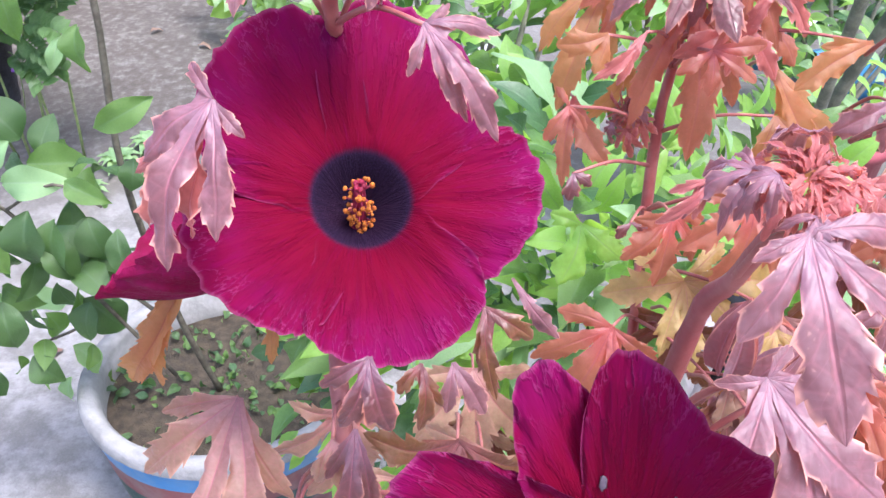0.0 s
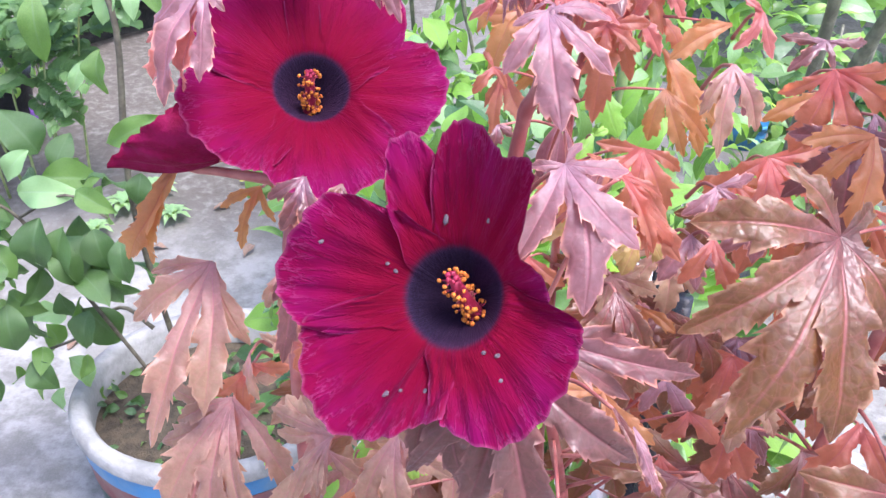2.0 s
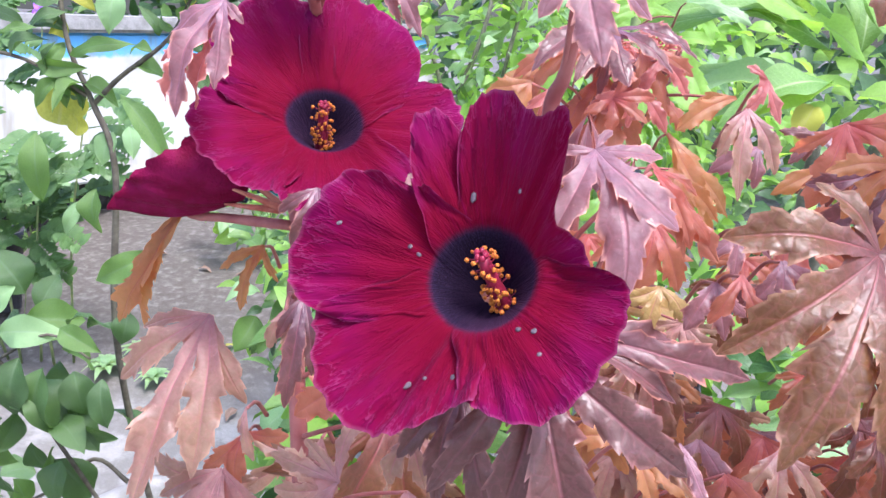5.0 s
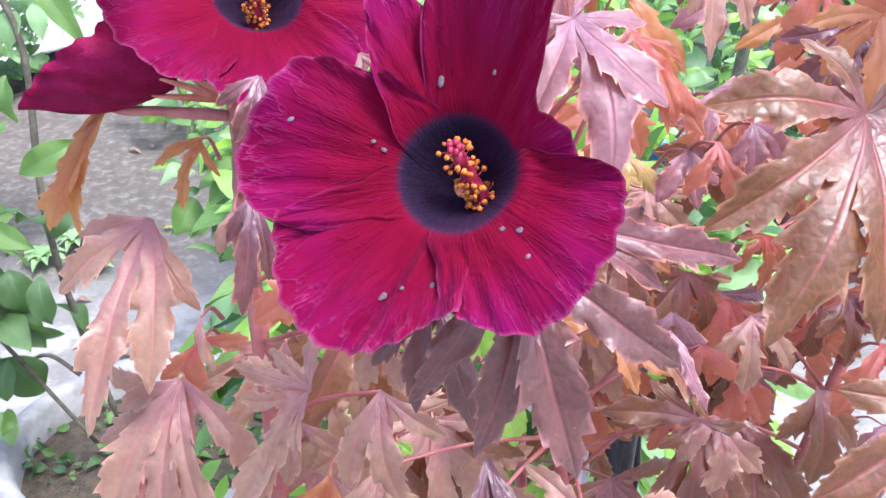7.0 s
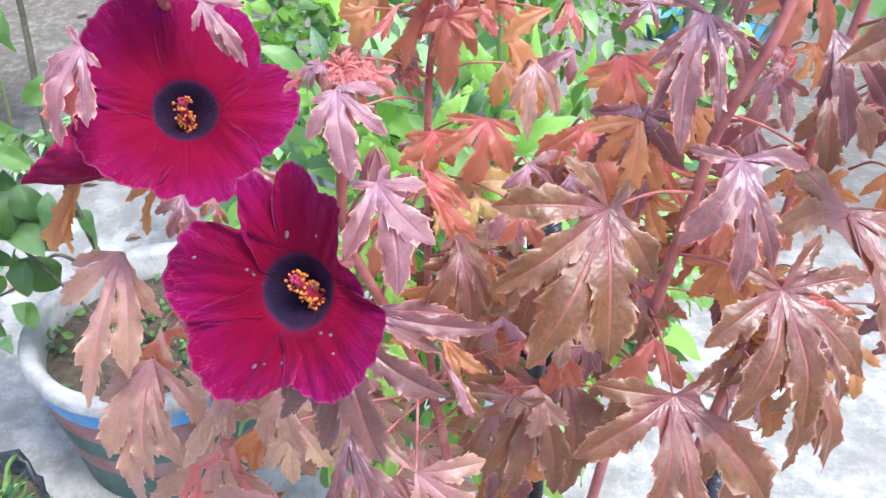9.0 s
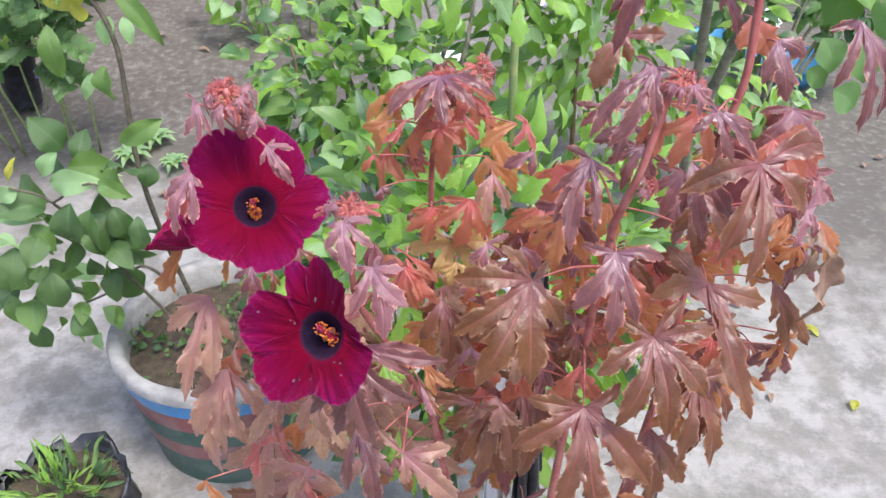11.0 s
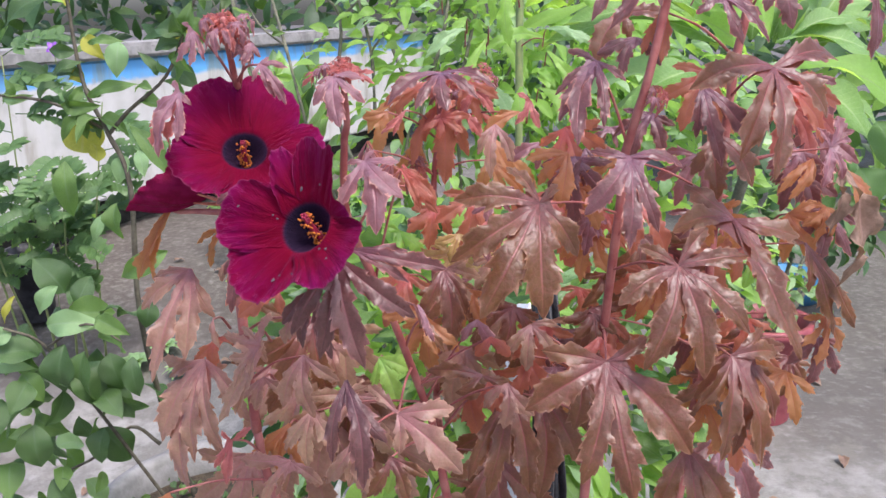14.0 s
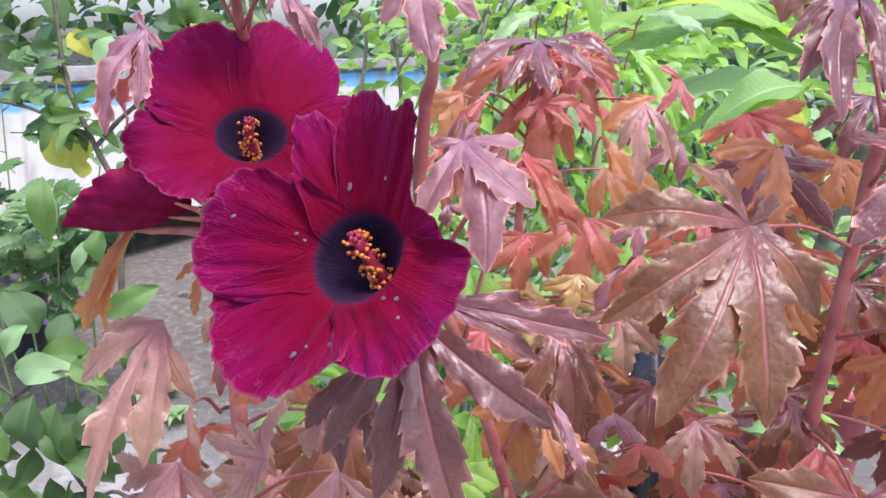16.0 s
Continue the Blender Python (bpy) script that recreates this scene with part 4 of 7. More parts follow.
leaf((0.239, 0.385, 1.0), (0.23, -0.49, -0.84), (0.0, -0.86, 0.51), [(-80, 25), (0, 19), (63, 28), (108, 26)], plum, wide=.34)
leaf((0.136, 0.32, 0.987), (0.34, -0.38, -0.86), (0.0, -0.91, 0.41), [(-24, 36), (0, 36), (34, 27)], amber, wide=.4)
leaf((0.177, 0.185, 1.013), (-0.71, -0.28, -0.64), (0.0, -0.91, 0.41), [(-35, 34), (0, 26), (37, 26)], amber, wide=.4)
leaf((0.216, 0.185, 1.08), (-0.4, -0.55, -0.73), (0.0, -0.8, 0.6), [(-61, 22), (0, 26), (43, 26)], plum, wide=.4)
leaf((-0.053, 0.24, 0.959), (-0.26, -0.46, -0.85), (-0.21, -0.83, 0.52), [(-40, 17), (0, 29), (49, 22)], amber, wide=.25)
leaf((0.088, 0.15, 0.924), (0.29, -0.51, -0.81), (0.0, -0.85, 0.53), [(-30, 27), (0, 25), (105, 25)], amber, wide=.36)
leaf((0.08, 0.135, 1.018), (0.56, -0.37, -0.74), (0.1, -0.86, 0.5), [(-0, 34), (16, 29)], brick, wide=.5, fold=.4)
leaf((-0.052, 0.2, 0.893), (-0.73, -0.34, -0.58), (0.0, -0.86, 0.51), [(-135, 17), (-41, 21), (0, 22)], brick, wide=.45)
leaf((0.0, 0.16, 0.939), (-0.85, -0.22, -0.47), (0.0, -0.9, 0.43), [(-71, 16), (-0, 30)], brick, wide=.5)
leaf((-0.018, 0.17, 0.908), (-0.23, -0.41, -0.88), (0.0, -0.9, 0.43), [(-32, 20), (0, 19)], mauve, wide=.5)
leaf((0.27, 0.19, 0.843), (0.29, -0.24, -0.93), (0.21, -0.93, 0.31), [(0, 36), (50, 24)], amber, wide=.5)
leaf((0.23, 0.3, 1.093), (-0.49, -0.44, -0.75), (0.0, -0.86, 0.51), [(-119, 30), (-41, 20), (-0, 44)], rust, wide=.45)
leaf((0.299, 0.25, 1.122), (-0.4, -0.47, -0.79), (0.0, -0.86, 0.51), [(-52, 29), (0, 23)], brick, wide=.7)
leaf((0.31, 0.235, 1.174), (-0.12, -0.5, -0.86), (0.0, -0.86, 0.51), [(-58, 13), (-0, 15), (52, 14)], plum, wide=.7)
leaf((0.231, 0.18, 1.095), (-0.14, -0.4, -0.9), (0.0, -0.91, 0.41), [(0, 32), (22, 29)], brick, wide=.4)
leaf((0.291, 0.190, 0.879), (0.14, -0.40, -0.91), (0.21, -0.88, 0.42), [(-88, 35), (-19, 53), (0, 73), (17, 67), (55, 44)], rust, wide=0.41)
leaf((0.22, 0.17, 0.982), (0.41, -0.37, -0.84), (0.0, -0.91, 0.41), [(0, 32), (41, 30)], brick, wide=.4)
leaf((0.099, 0.2, 0.937), (0.05, -0.41, -0.91), (0.0, -0.91, 0.41), [(-23, 34), (0, 53), (30, 34)], rust, wide=.4)
leaf((0.152, 0.19, 0.88), (-0.3, -0.39, -0.87), (0.0, -0.91, 0.41), [(-43, 27), (0, 29)], brick, wide=.5)
leaf((0.196, 0.17, 0.899), (-0.61, -0.32, -0.72), (0.0, -0.91, 0.41), [(-67, 30), (0, 32)], brick, wide=.5)
leaf((-0.046, 0.198, 1.091), (-0.01, -0.5, -0.86), (-0.2, -0.84, 0.5), [(-21, 21), (-0, 24), (28, 22), (128, 11)], blush, wide=.30, fold=.5)
leaf((-0.012, 0.2, 1.083), (-0.33, -0.48, -0.81), (0.0, -0.86, 0.51), [(-47, 11), (0, 16), (32, 16)], blush, wide=.34, fold=.5)
leaf((0.079, 0.15, 1.011), (0.74, -0.4, -0.54), (0.0, -0.8, 0.6), [(-16, 16), (0, 26), (167, 8)], brick, wide=.3, fold=.5)
leaf((0.1, 0.325, 1.053), (-0.48, -0.7, -0.53), (0.0, -0.6, 0.8), [(-98, 44), (-73, 39), (-34, 43), (0, 41), (23, 51), (48, 27)], plum, wide=.34, fold=.4)
leaf((0.118, 0.33, 1.046), (0.36, -0.43, -0.83), (0.21, -0.83, 0.52), [(-40, 29), (0, 36), (32, 30)], brick, wide=.34)
leaf((0.056, 0.34, 0.987), (-0.47, -0.38, -0.8), (-0.21, -0.83, 0.52), [(-54, 33), (-21, 39), (0, 22)], brick, wide=.4)
leaf((-0.024, 0.168, 0.962), (-0.12, -0.42, -0.9), (0.0, -0.9, 0.43), [(-16, 27), (-0, 38), (23, 17)], plum, wide=.5, petiole=False)
leaf((-0.017, 0.15, 1.003), (-0.38, -0.39, -0.84), (0.0, -0.9, 0.43), [(-37, 19), (0, 19), (35, 14)], plum, wide=.5, petiole=False)
leaf((-0.005, 0.15, 1.001), (-0.03, -0.43, -0.9), (0.11, -0.9, 0.42), [(-27, 12), (0, 17), (36, 9)], rust, wide=.5, petiole=False)
leaf((0.01, 0.165, 1.006), (0.14, -0.41, -0.9), (0.11, -0.9, 0.42), [(-48, 15), (0, 24), (12, 15)], rust, wide=.46, petiole=False)
leaf((0.02, 0.2, 0.99), (0.61, -0.22, -0.76), (0.21, -0.88, 0.42), [(0, 24), (9, 19)], blush, wide=.4, petiole=False)
leaf((0.003, 0.19, 0.967), (-0.12, -0.42, -0.9), (0.0, -0.9, 0.43), [(-37, 19), (-0, 16)], blush, wide=.5, petiole=False)
leaf((-0.046, 0.175, 0.916), (0.22, -0.42, -0.88), (0.0, -0.9, 0.43), [(-0, 19), (25, 9)], mauve, wide=.6)
leaf((-0.031, 0.17, 0.956), (0.25, -0.41, -0.88), (0.0, -0.9, 0.43), [(-34, 13), (0, 19), (34, 14)], mauve, wide=.5)
leaf((0.015, 0.13, 0.932), (-0.39, -0.39, -0.83), (0.0, -0.9, 0.43), [(-40, 17), (0, 16)], mauve, wide=.5)
leaf((0.157, 0.22, 0.968), (-0.63, -0.33, -0.71), (0.0, -0.9, 0.43), [(-77, 20), (-35, 23), (-0, 25)], blush, wide=.5)
leaf((0.125, 0.2, 0.964), (-0.54, -0.36, -0.76), (0.0, -0.9, 0.43), [(-76, 17), (-42, 22), (0, 22)], blush, wide=.5)
leaf((0.11, 0.22, 0.955), (-0.31, -0.4, -0.86), (0.0, -0.9, 0.43), [(-55, 17), (0, 20), (54, 17)], ochre, wide=.5)
leaf((0.12, 0.18, 0.909), (-0.6, -0.34, -0.72), (0.0, -0.9, 0.43), [(-68, 19), (0, 17)], blush, wide=.5)
leaf((0.128, 0.17, 0.901), (-0.66, -0.32, -0.68), (0.0, -0.9, 0.43), [(-85, 17), (0, 15)], brick, wide=.6)
leaf((0.122, 0.15, 0.884), (-0.85, -0.27, -0.46), (0.0, -0.86, 0.51), [(-138, 17), (0, 17), (39, 34)], rust, wide=.4)
leaf((0.06, 0.3, 1.028), (-0.98, -0.07, -0.17), (0.0, -0.91, 0.41), [(-60, 15), (0, 19)], amber, wide=.5)
leaf((0.114, 0.32, 1.026), (-0.89, -0.19, -0.42), (0.0, -0.91, 0.41), [(-97, 27), (-50, 21), (0, 28)], coral, wide=.36)
leaf((0.124, 0.32, 1.04), (-0.46, -0.4, -0.79), (0.1, -0.91, 0.4), [(-66, 24), (0, 23)], coral, wide=.36)
leaf((0.171, 0.3, 1.002), (-0.88, -0.19, -0.43), (0.0, -0.91, 0.41), [(-55, 20), (0, 27)], blush, wide=.4)
leaf((0.207, 0.3, 0.995), (-0.89, -0.19, -0.42), (0.0, -0.91, 0.41), [(-47, 17), (0, 33)], amber, wide=.36)
leaf((0.193, 0.22, 1.01), (-0.49, -0.37, -0.79), (0.0, -0.9, 0.43), [(-60, 13), (-24, 25), (-0, 27)], plum, wide=.4)
leaf((0.155, 0.19, 0.901), (-0.13, -0.46, -0.88), (0.0, -0.88, 0.47), [(-96, 17), (-41, 26), (0, 30), (34, 25)], mauve, wide=.4)
leaf((0.188, 0.19, 0.867), (-0.18, -0.48, -0.86), (0.1, -0.88, 0.47), [(-97, 23), (-43, 31), (-0, 38), (37, 28)], rust, wide=.42)
leaf((0.138, 0.17, 0.87), (-0.11, -0.47, -0.88), (0.0, -0.88, 0.47), [(-44, 27), (0, 29), (37, 22)], mauve, wide=.42)
leaf((0.197, 0.2, 0.904), (-0.02, -0.43, -0.9), (0.11, -0.9, 0.42), [(-49, 20), (0, 29), (40, 22)], rust, wide=.4)
leaf((0.127, 0.19, 0.861), (-0.4, -0.39, -0.83), (0.0, -0.9, 0.43), [(-46, 22), (0, 19)], brick, wide=.45)
leaf((0.014, 0.15, 0.9), (-0.36, -0.4, -0.84), (0.0, -0.9, 0.43), [(-75, 27), (-31, 38), (0, 33)], mauve, wide=.36)
leaf((0.064, 0.15, 0.83), (-0.54, -0.36, -0.76), (0.0, -0.9, 0.43), [(-94, 26), (-52, 30), (0, 29)], rust, wide=.4)
leaf((0.044, 0.14, 0.849), (-0.58, -0.35, -0.74), (0.0, -0.9, 0.43), [(-46, 34), (-0, 33)], mauve, wide=.36)
leaf((0.099, 0.3, 1.022), (-0.07, -0.41, -0.91), (0.0, -0.91, 0.41), [(-147, 18), (-100, 21), (-58, 20), (0, 17), (53, 16)], brick, wide=.4)
leaf((0.157, 0.3, 1.025), (-0.85, -0.22, -0.48), (0.0, -0.91, 0.41), [(0, 33), (28, 18)], amber, wide=.36)
leaf((0.135, 0.22, 1.027), (-0.1, -0.43, -0.9), (0.11, -0.9, 0.42), [(-29, 27), (0, 36), (25, 23)], mauve, wide=.36)
leaf((0.163, 0.28, 1.035), (-0.56, -0.34, -0.75), (0.0, -0.91, 0.41), [(-50, 21), (0, 20), (88, 11)], coral, wide=.4)
leaf((0.048, 0.3, 1.0), (-0.58, -0.33, -0.74), (0.0, -0.91, 0.41), [(-69, 12), (0, 16), (110, 9)], brick, wide=.45)
leaf((0.052, 0.3, 0.971), (-0.16, -0.4, -0.9), (0.0, -0.91, 0.41), [(-66, 9), (-0, 11)], plum, wide=.7)
leaf((0.078, 0.3, 0.948), (-0.7, -0.29, -0.65), (0.0, -0.91, 0.41), [(-107, 8), (0, 9)], plum, wide=.7)
leaf((0.131, 0.2, 0.985), (-0.16, -0.46, -0.87), (0.0, -0.88, 0.47), [(-119, 16), (-59, 16), (-0, 20), (39, 17)], blush, wide=.4)
leaf((0.074, 0.3, 1.029), (-0.74, -0.27, -0.61), (0.0, -0.91, 0.41), [(-20, 22), (-11, 10), (0, 26)], coral, wide=.4)
leaf((0.127, 0.18, 0.973), (-0.58, -0.38, -0.72), (0.0, -0.88, 0.47), [(-58, 22), (-0, 21)], brick, wide=.4)
leaf((0.04, 0.11, 1.071), (-0.75, -0.13, -0.64), (-0.21, -0.88, 0.42), [(-26, 7), (0, 11), (21, 7)], coral, wide=.45, petiole=False)
leaf((0.061, 0.11, 1.07), (0.82, -0.07, -0.56), (0.21, -0.88, 0.42), [(-36, 8), (0, 10), (27, 6)], coral, wide=.45, petiole=False)
leaf((-0.035, 0.15, 0.844), (-0.56, -0.3, -0.78), (-0.11, -0.9, 0.42), [(-157, 15), (-27, 27), (-0, 20), (98, 9)], coral, wide=.4)
leaf((-0.079, 0.15, 0.808), (0.62, -0.39, -0.68), (-0.11, -0.9, 0.42), [(0, 20), (76, 12)], amber, wide=.5)
leaf((0.16, 0.2, 0.849), (-0.03, -0.47, -0.88), (0.0, -0.88, 0.47), [(-30, 56), (0, 72), (26, 51)], rust, wide=.42)
leaf((0.263, 0.2, 0.804), (0.02, -0.47, -0.88), (0.0, -0.88, 0.47), [(-30, 55), (0, 66), (29, 47)], rust, wide=.42)
leaf((-0.011, 0.146, 0.903), (-0.53, -0.43, -0.73), (-0.10, -0.82, 0.56), [(-9, 37), (0, 46), (55, 20), (93, 22), (153, 9)], tan, wide=.46)
leaf((0.087, 0.100, 0.949), (0.39, -0.52, -0.76), (0.10, -0.80, 0.60), [(0, 22), (8, 18)], blush, wide=.4, petiole=False)
leaf((-0.007, 0.190, 0.834), (-0.75, -0.34, -0.57), (0.00, -0.86, 0.51), [(-69, 30), (-32, 31), (0, 33)], amber, wide=.45)
leaf((0.013, 0.170, 0.853), (-0.09, -0.50, -0.86), (0.00, -0.86, 0.51), [(-37, 31), (0, 36), (31, 30)], tan, wide=.5)
leaf((0.044, 0.115, 0.899), (0.15, -0.45, -0.88), (0.00, -0.89, 0.46), [(-25, 42), (0, 61), (19, 46)], maroon, wide=.5, petiole=False)
leaf((0.047, 0.098, 0.976), (0.22, -0.51, -0.83), (0.00, -0.85, 0.52), [(-39, 50), (0, 58), (25, 52), (48, 46)], maroon, wide=.36, fold=.55, curl=.1, petiole=False)
leaf((0.053, 0.102, 0.979), (0.98, -0.04, -0.20), (0.10, -0.75, 0.65), [(-6, 38), (0, 52), (19, 35)], plum, wide=.34, fold=.5, petiole=False)
leaf((0.029, 0.118, 0.953), (0.24, -0.51, -0.82), (-0.10, -0.86, 0.50), [(0, 40), (25, 33), (56, 26)], maroon, wide=.36, fold=.5, petiole=False)

bract_cluster((-0.029, 0.201, 1.098), (0, -0.25, 1), 54, 0.022, 1.0, 1)
bract_cluster((-0.018, 0.199, 1.083), (0.4, -0.4, 0.6), 22, 0.014, 0.6, 2)
bract_cluster((0.052, 0.106, 1.074), (0, -0.3, 1), 60, 0.015, 1.0, 3)
bud((0.060, 0.137, 1.012), (0.05, -0.1, 1), 0.020, 0.0045)
bud((0.067, 0.135, 1.008), (0.5, -0.1, 0.8), 0.015, 0.004)
bract_cluster((0.105, 0.340, 1.045), (0.1, -0.5, 0.8), 46, 0.026, 1.0, 5)
bract_cluster((0.135, 0.350, 1.045), (0.6, -0.4, 0.3), 26, 0.022, 0.8, 6)
bract_cluster((0.238, 0.170, 1.115), (0, -0.3, 1), 46, 0.020, 1.0, 7)
bract_cluster((0.289, 0.216, 1.190), (0, -0.3, 1), 30, 0.022, 1.0, 8)
bract_cluster((0.075, 0.330, 0.985), (-0.6, -0.4, 0.4), 24, 0.018, 0.8, 9)
bract_cluster((0.225, 0.165, 1.050), (0.3, -0.5, 0.5), 16, 0.012, 0.8, 10)


def wilted_flower():
    """A fading bloom seen from behind: a slack funnel of five petals drawn out to a drooping lip."""
    base = Vector((-0.050, 0.214, 0.985))
    rim = [Vector(p) for p in ((-0.103, 0.205, 0.981), (-0.097, 0.199, 0.988), (-0.090, 0.194, 0.996), (-0.076, 0.196, 1.006), (-0.062, 0.206, 1.013), (-0.066, 0.226, 1.010), (-0.080, 0.236, 1.000), (-0.094, 0.228, 0.988))]
    centre = sum(rim, Vector()) / len(rim)
    axis = (centre - base).normalized()
    m = Matrix.Translation(base)
    cal = []
    side = axis.orthogonal().normalized()
    other = axis.cross(side)
    for k in range(6):
        w = 2 * math.pi * k / 6
        out = side * math.cos(w) + other * math.sin(w)
        v, f, _ = tube_data([-axis * 0.010 + out * 0.001, out * 0.0045, axis * 0.010 + out * 0.0075], 0.0018, 0.0005, 6, 4)
        cal.append((v, f))
    v, f = merge(cal)
    ob = put("wilted_flower", mesh_from(v, f, "wilted_flower", bract_red), hibiscus, m, "fading magenta flower turned away, its petals slack")
    count = len(rim)

    def margin(a):
        q = (a % 1.0) * count
        i, g = int(q) % count, q - int(q)
        p0, p1, p2, p3 = (rim[(i + o) % count] for o in (-1, 0, 1, 2))
        return p1 + (p2 - p0) * (g / 2) + (2 * p0 - 5 * p1 + 4 * p2 - p3) * (g * g / 2) + (3 * (p1 - p2) + p3 - p0) * (g ** 3 / 2)

    nu, nv = 22, 26
    for k in range(5):
        verts, faces, uvs = [], [], []
        for i in range(nv + 1):
            t = i / nv
            for j in range(nu + 1):
                u = j / nu
                a = (k - 0.08 + 1.16 * u) / 5
                end = margin(a)
                out = end - centre
                out = (out - axis * out.dot(axis)).normalized()
                p = base + axis * (0.004 * (1 - t)) + (end - base) * t
                p += out * (0.0065 * math.sin(math.pi * t) * (1 - 0.5 * t) + 0.0025 * (1 - t))
                p += out * (0.0012 * t * math.sin(38 * a + 3 * t) + 0.0016 * t * noise.noise(Vector((a * 22, t * 1.6, 3.0))) + 0.0003 * (k % 2))
                p += axis * (0.0022 * t ** 3 * noise.noise(Vector((a * 40, 1.0, 5.0))))
                p += out * 0.0016 * max(0.0, t - 0.85) / 0.15 * math.sin(60 * a)
                verts.append(p - base)
                uvs.append((u, t))
        for i in range(nv):
            for j in range(nu):
                b = i * (nu + 1) + j
                faces.append((b, b + 1, b + nu + 2, b + nu + 1))
        put("petal", mesh_from(verts, faces, "petal", petal_wilt, uvs), ob, m)


wilted_flower()
stem([(-0.033, 0.205, 0.985), (-0.027, 0.216, 0.995), (-0.022, 0.216, 1.003)], 0.002, 0.0025, note=False)
stem([(0.05, 0.125, 0.985), (0.045, 0.122, 0.985), (0.038, 0.117, 0.986)], 0.002, 0.0025, note=False)


def inner_leaves():
    """Older leaves deeper in the bush."""
    rng = random.Random(11)
    mats = [rust, brick, plum, brick, amber, olive]
    pale = [mauve, brick, mauve, rust, tan]
    for k in range(64):
        x, y, z = rng.uniform(-0.07, 0.34), rng.uniform(0.20, 0.34), rng.uniform(0.45, 0.98)
        if x < 0.15:
            z = min(z, 0.80 + 0.1 * rng.random())
        n = (rng.uniform(-0.4, 0.4), -0.8, rng.uniform(0.1, 0.7))
        ax = (rng.uniform(-0.5, 0.5), -0.3, -0.9)
        big = rng.uniform(40, 75)
        leaf((round(x, 3), round(y, 3), round(z, 3)), ax, n, [(-85, big * 0.55), (-38, big * 0.85), (0, big), (38, big * 0.85), (85, big * 0.55)], rng.choice(pale if x < 0.13 else mats), wide=0.36)
    for k in range(44):
        x, y, z = rng.uniform(0.17, 0.37), rng.uniform(0.195, 0.28), rng.uniform(0.84, 1.07)
        n = (rng.uniform(-0.5, 0.5), -0.8, rng.uniform(0.0, 0.7))
        ax = (rng.uniform(-0.6, 0.6), -0.3, -0.9)
        big = rng.uniform(26, 46)
        leaf((round(x, 3), round(y, 3), round(z, 3)), ax, n, [(-80, big * 0.55), (-38, big * 0.85), (0, big), (38, big * 0.85), (80, big * 0.55)], rng.choice([brick, brick, rust, amber, plum] if z < 0.95 else [brick, amber, coral, blush, plum]), wide=0.36)
    for k in range(30):
        x, y, z = rng.uniform(-0.06, 0.34), rng.uniform(0.10, 0.24), rng.uniform(0.42, 0.74)
        n = (rng.uniform(-0.3, 0.3), -0.8, rng.uniform(0.3, 0.7))
        ax = (rng.uniform(-0.4, 0.4), -0.4, -0.8)
        big = rng.uniform(50, 85)
        leaf((round(x, 3), round(y, 3), round(z, 3)), ax, n, [(-85, big * 0.55), (-40, big * 0.85), (0, big), (40, big * 0.85), (85, big * 0.55)], rng.choice(pale if x < 0.16 else mats[:3]), wide=0.36)

    for k in range(26):
        x, y, z = rng.uniform(0.07, 0.21), rng.uniform(0.21, 0.33), rng.uniform(0.82, 0.985)
        n = (rng.uniform(-0.5, 0.5), -0.8, rng.uniform(0.1, 0.7))
        ax = (rng.uniform(-0.7, 0.7), -0.3, -0.9)
        big = rng.uniform(26, 44)
        leaf((round(x, 3), round(y, 3), round(z, 3)), ax, n, [(-80, big * 0.55), (-40, big * 0.85), (0, big), (40, big * 0.85), (80, big * 0.55)], rng.choice((tan, brick, amber, blush, rust, brick)), wide=0.42)

inner_leaves()

# ---- black grow bag of the hibiscus ----


def grow_bag(at, r, h, label, seed=0):
    bag = thing("grow_bag", at, label, "plant bag")
    rng = random.Random(seed)
    prof = [(r * 0.9, 0.0), (r, h * 0.3), (r * 1.02, h * 0.7), (r * 1.06, h), (r * 1.0, h + 0.005), (r * 0.97, h * 0.85), (r * 0.9, h * 0.8)]
    ob = lathe("bag", prof, black_plastic, bag, Matrix.Translation(at), 36)
    for v in ob.data.vertices:
        q = noise.noise(Vector((v.co.x * 14, v.co.y * 14, v.co.z * 9 + seed)))
        q += 0.8 * noise.noise(Vector((v.co.x * 40, v.co.y * 40, v.co.z * 30 + seed)))
        v.co.x *= 1 + 0.16 * q
        v.co.y *= 1 + 0.16 * q
        v.co.z += 0.04 * q * (v.co.z > 0.5 * h)
    lathe("soil", [(0.0, h * 0.82), (r * 0.5, h * 0.83), (r * 0.96, h * 0.81)], soil, bag, Matrix.Translation(at), 30)
    return bag


grow_bag((0.16, 0.26, 0.0), 0.13, 0.20, "black plastic grow bag full of soil", 3)
dark_stake = thing("plant_stake", (0.285, 0.24, 0.0), "black plastic pipe standing in the bush", "stake", "stakes")
tube("pipe", [(0.285, 0.24, 0.0), (0.284, 0.235, 0.4), (0.284, 0.23, 0.72)], 0.006, 0.006, black_plastic, dark_stake, 14, 4, 0.0)
dark_stake = thing("plant_stake", (0.19, 0.42, 0.0), "black plastic pipe standing in the bush", "stake", "stakes")
tube("pipe", [(0.19, 0.42, 0.0), (0.19, 0.41, 0.5), (0.193, 0.40, 0.82)], 0.006, 0.006, black_plastic, dark_stake, 14, 4, 0.0)

# ---- painted concrete pot ----


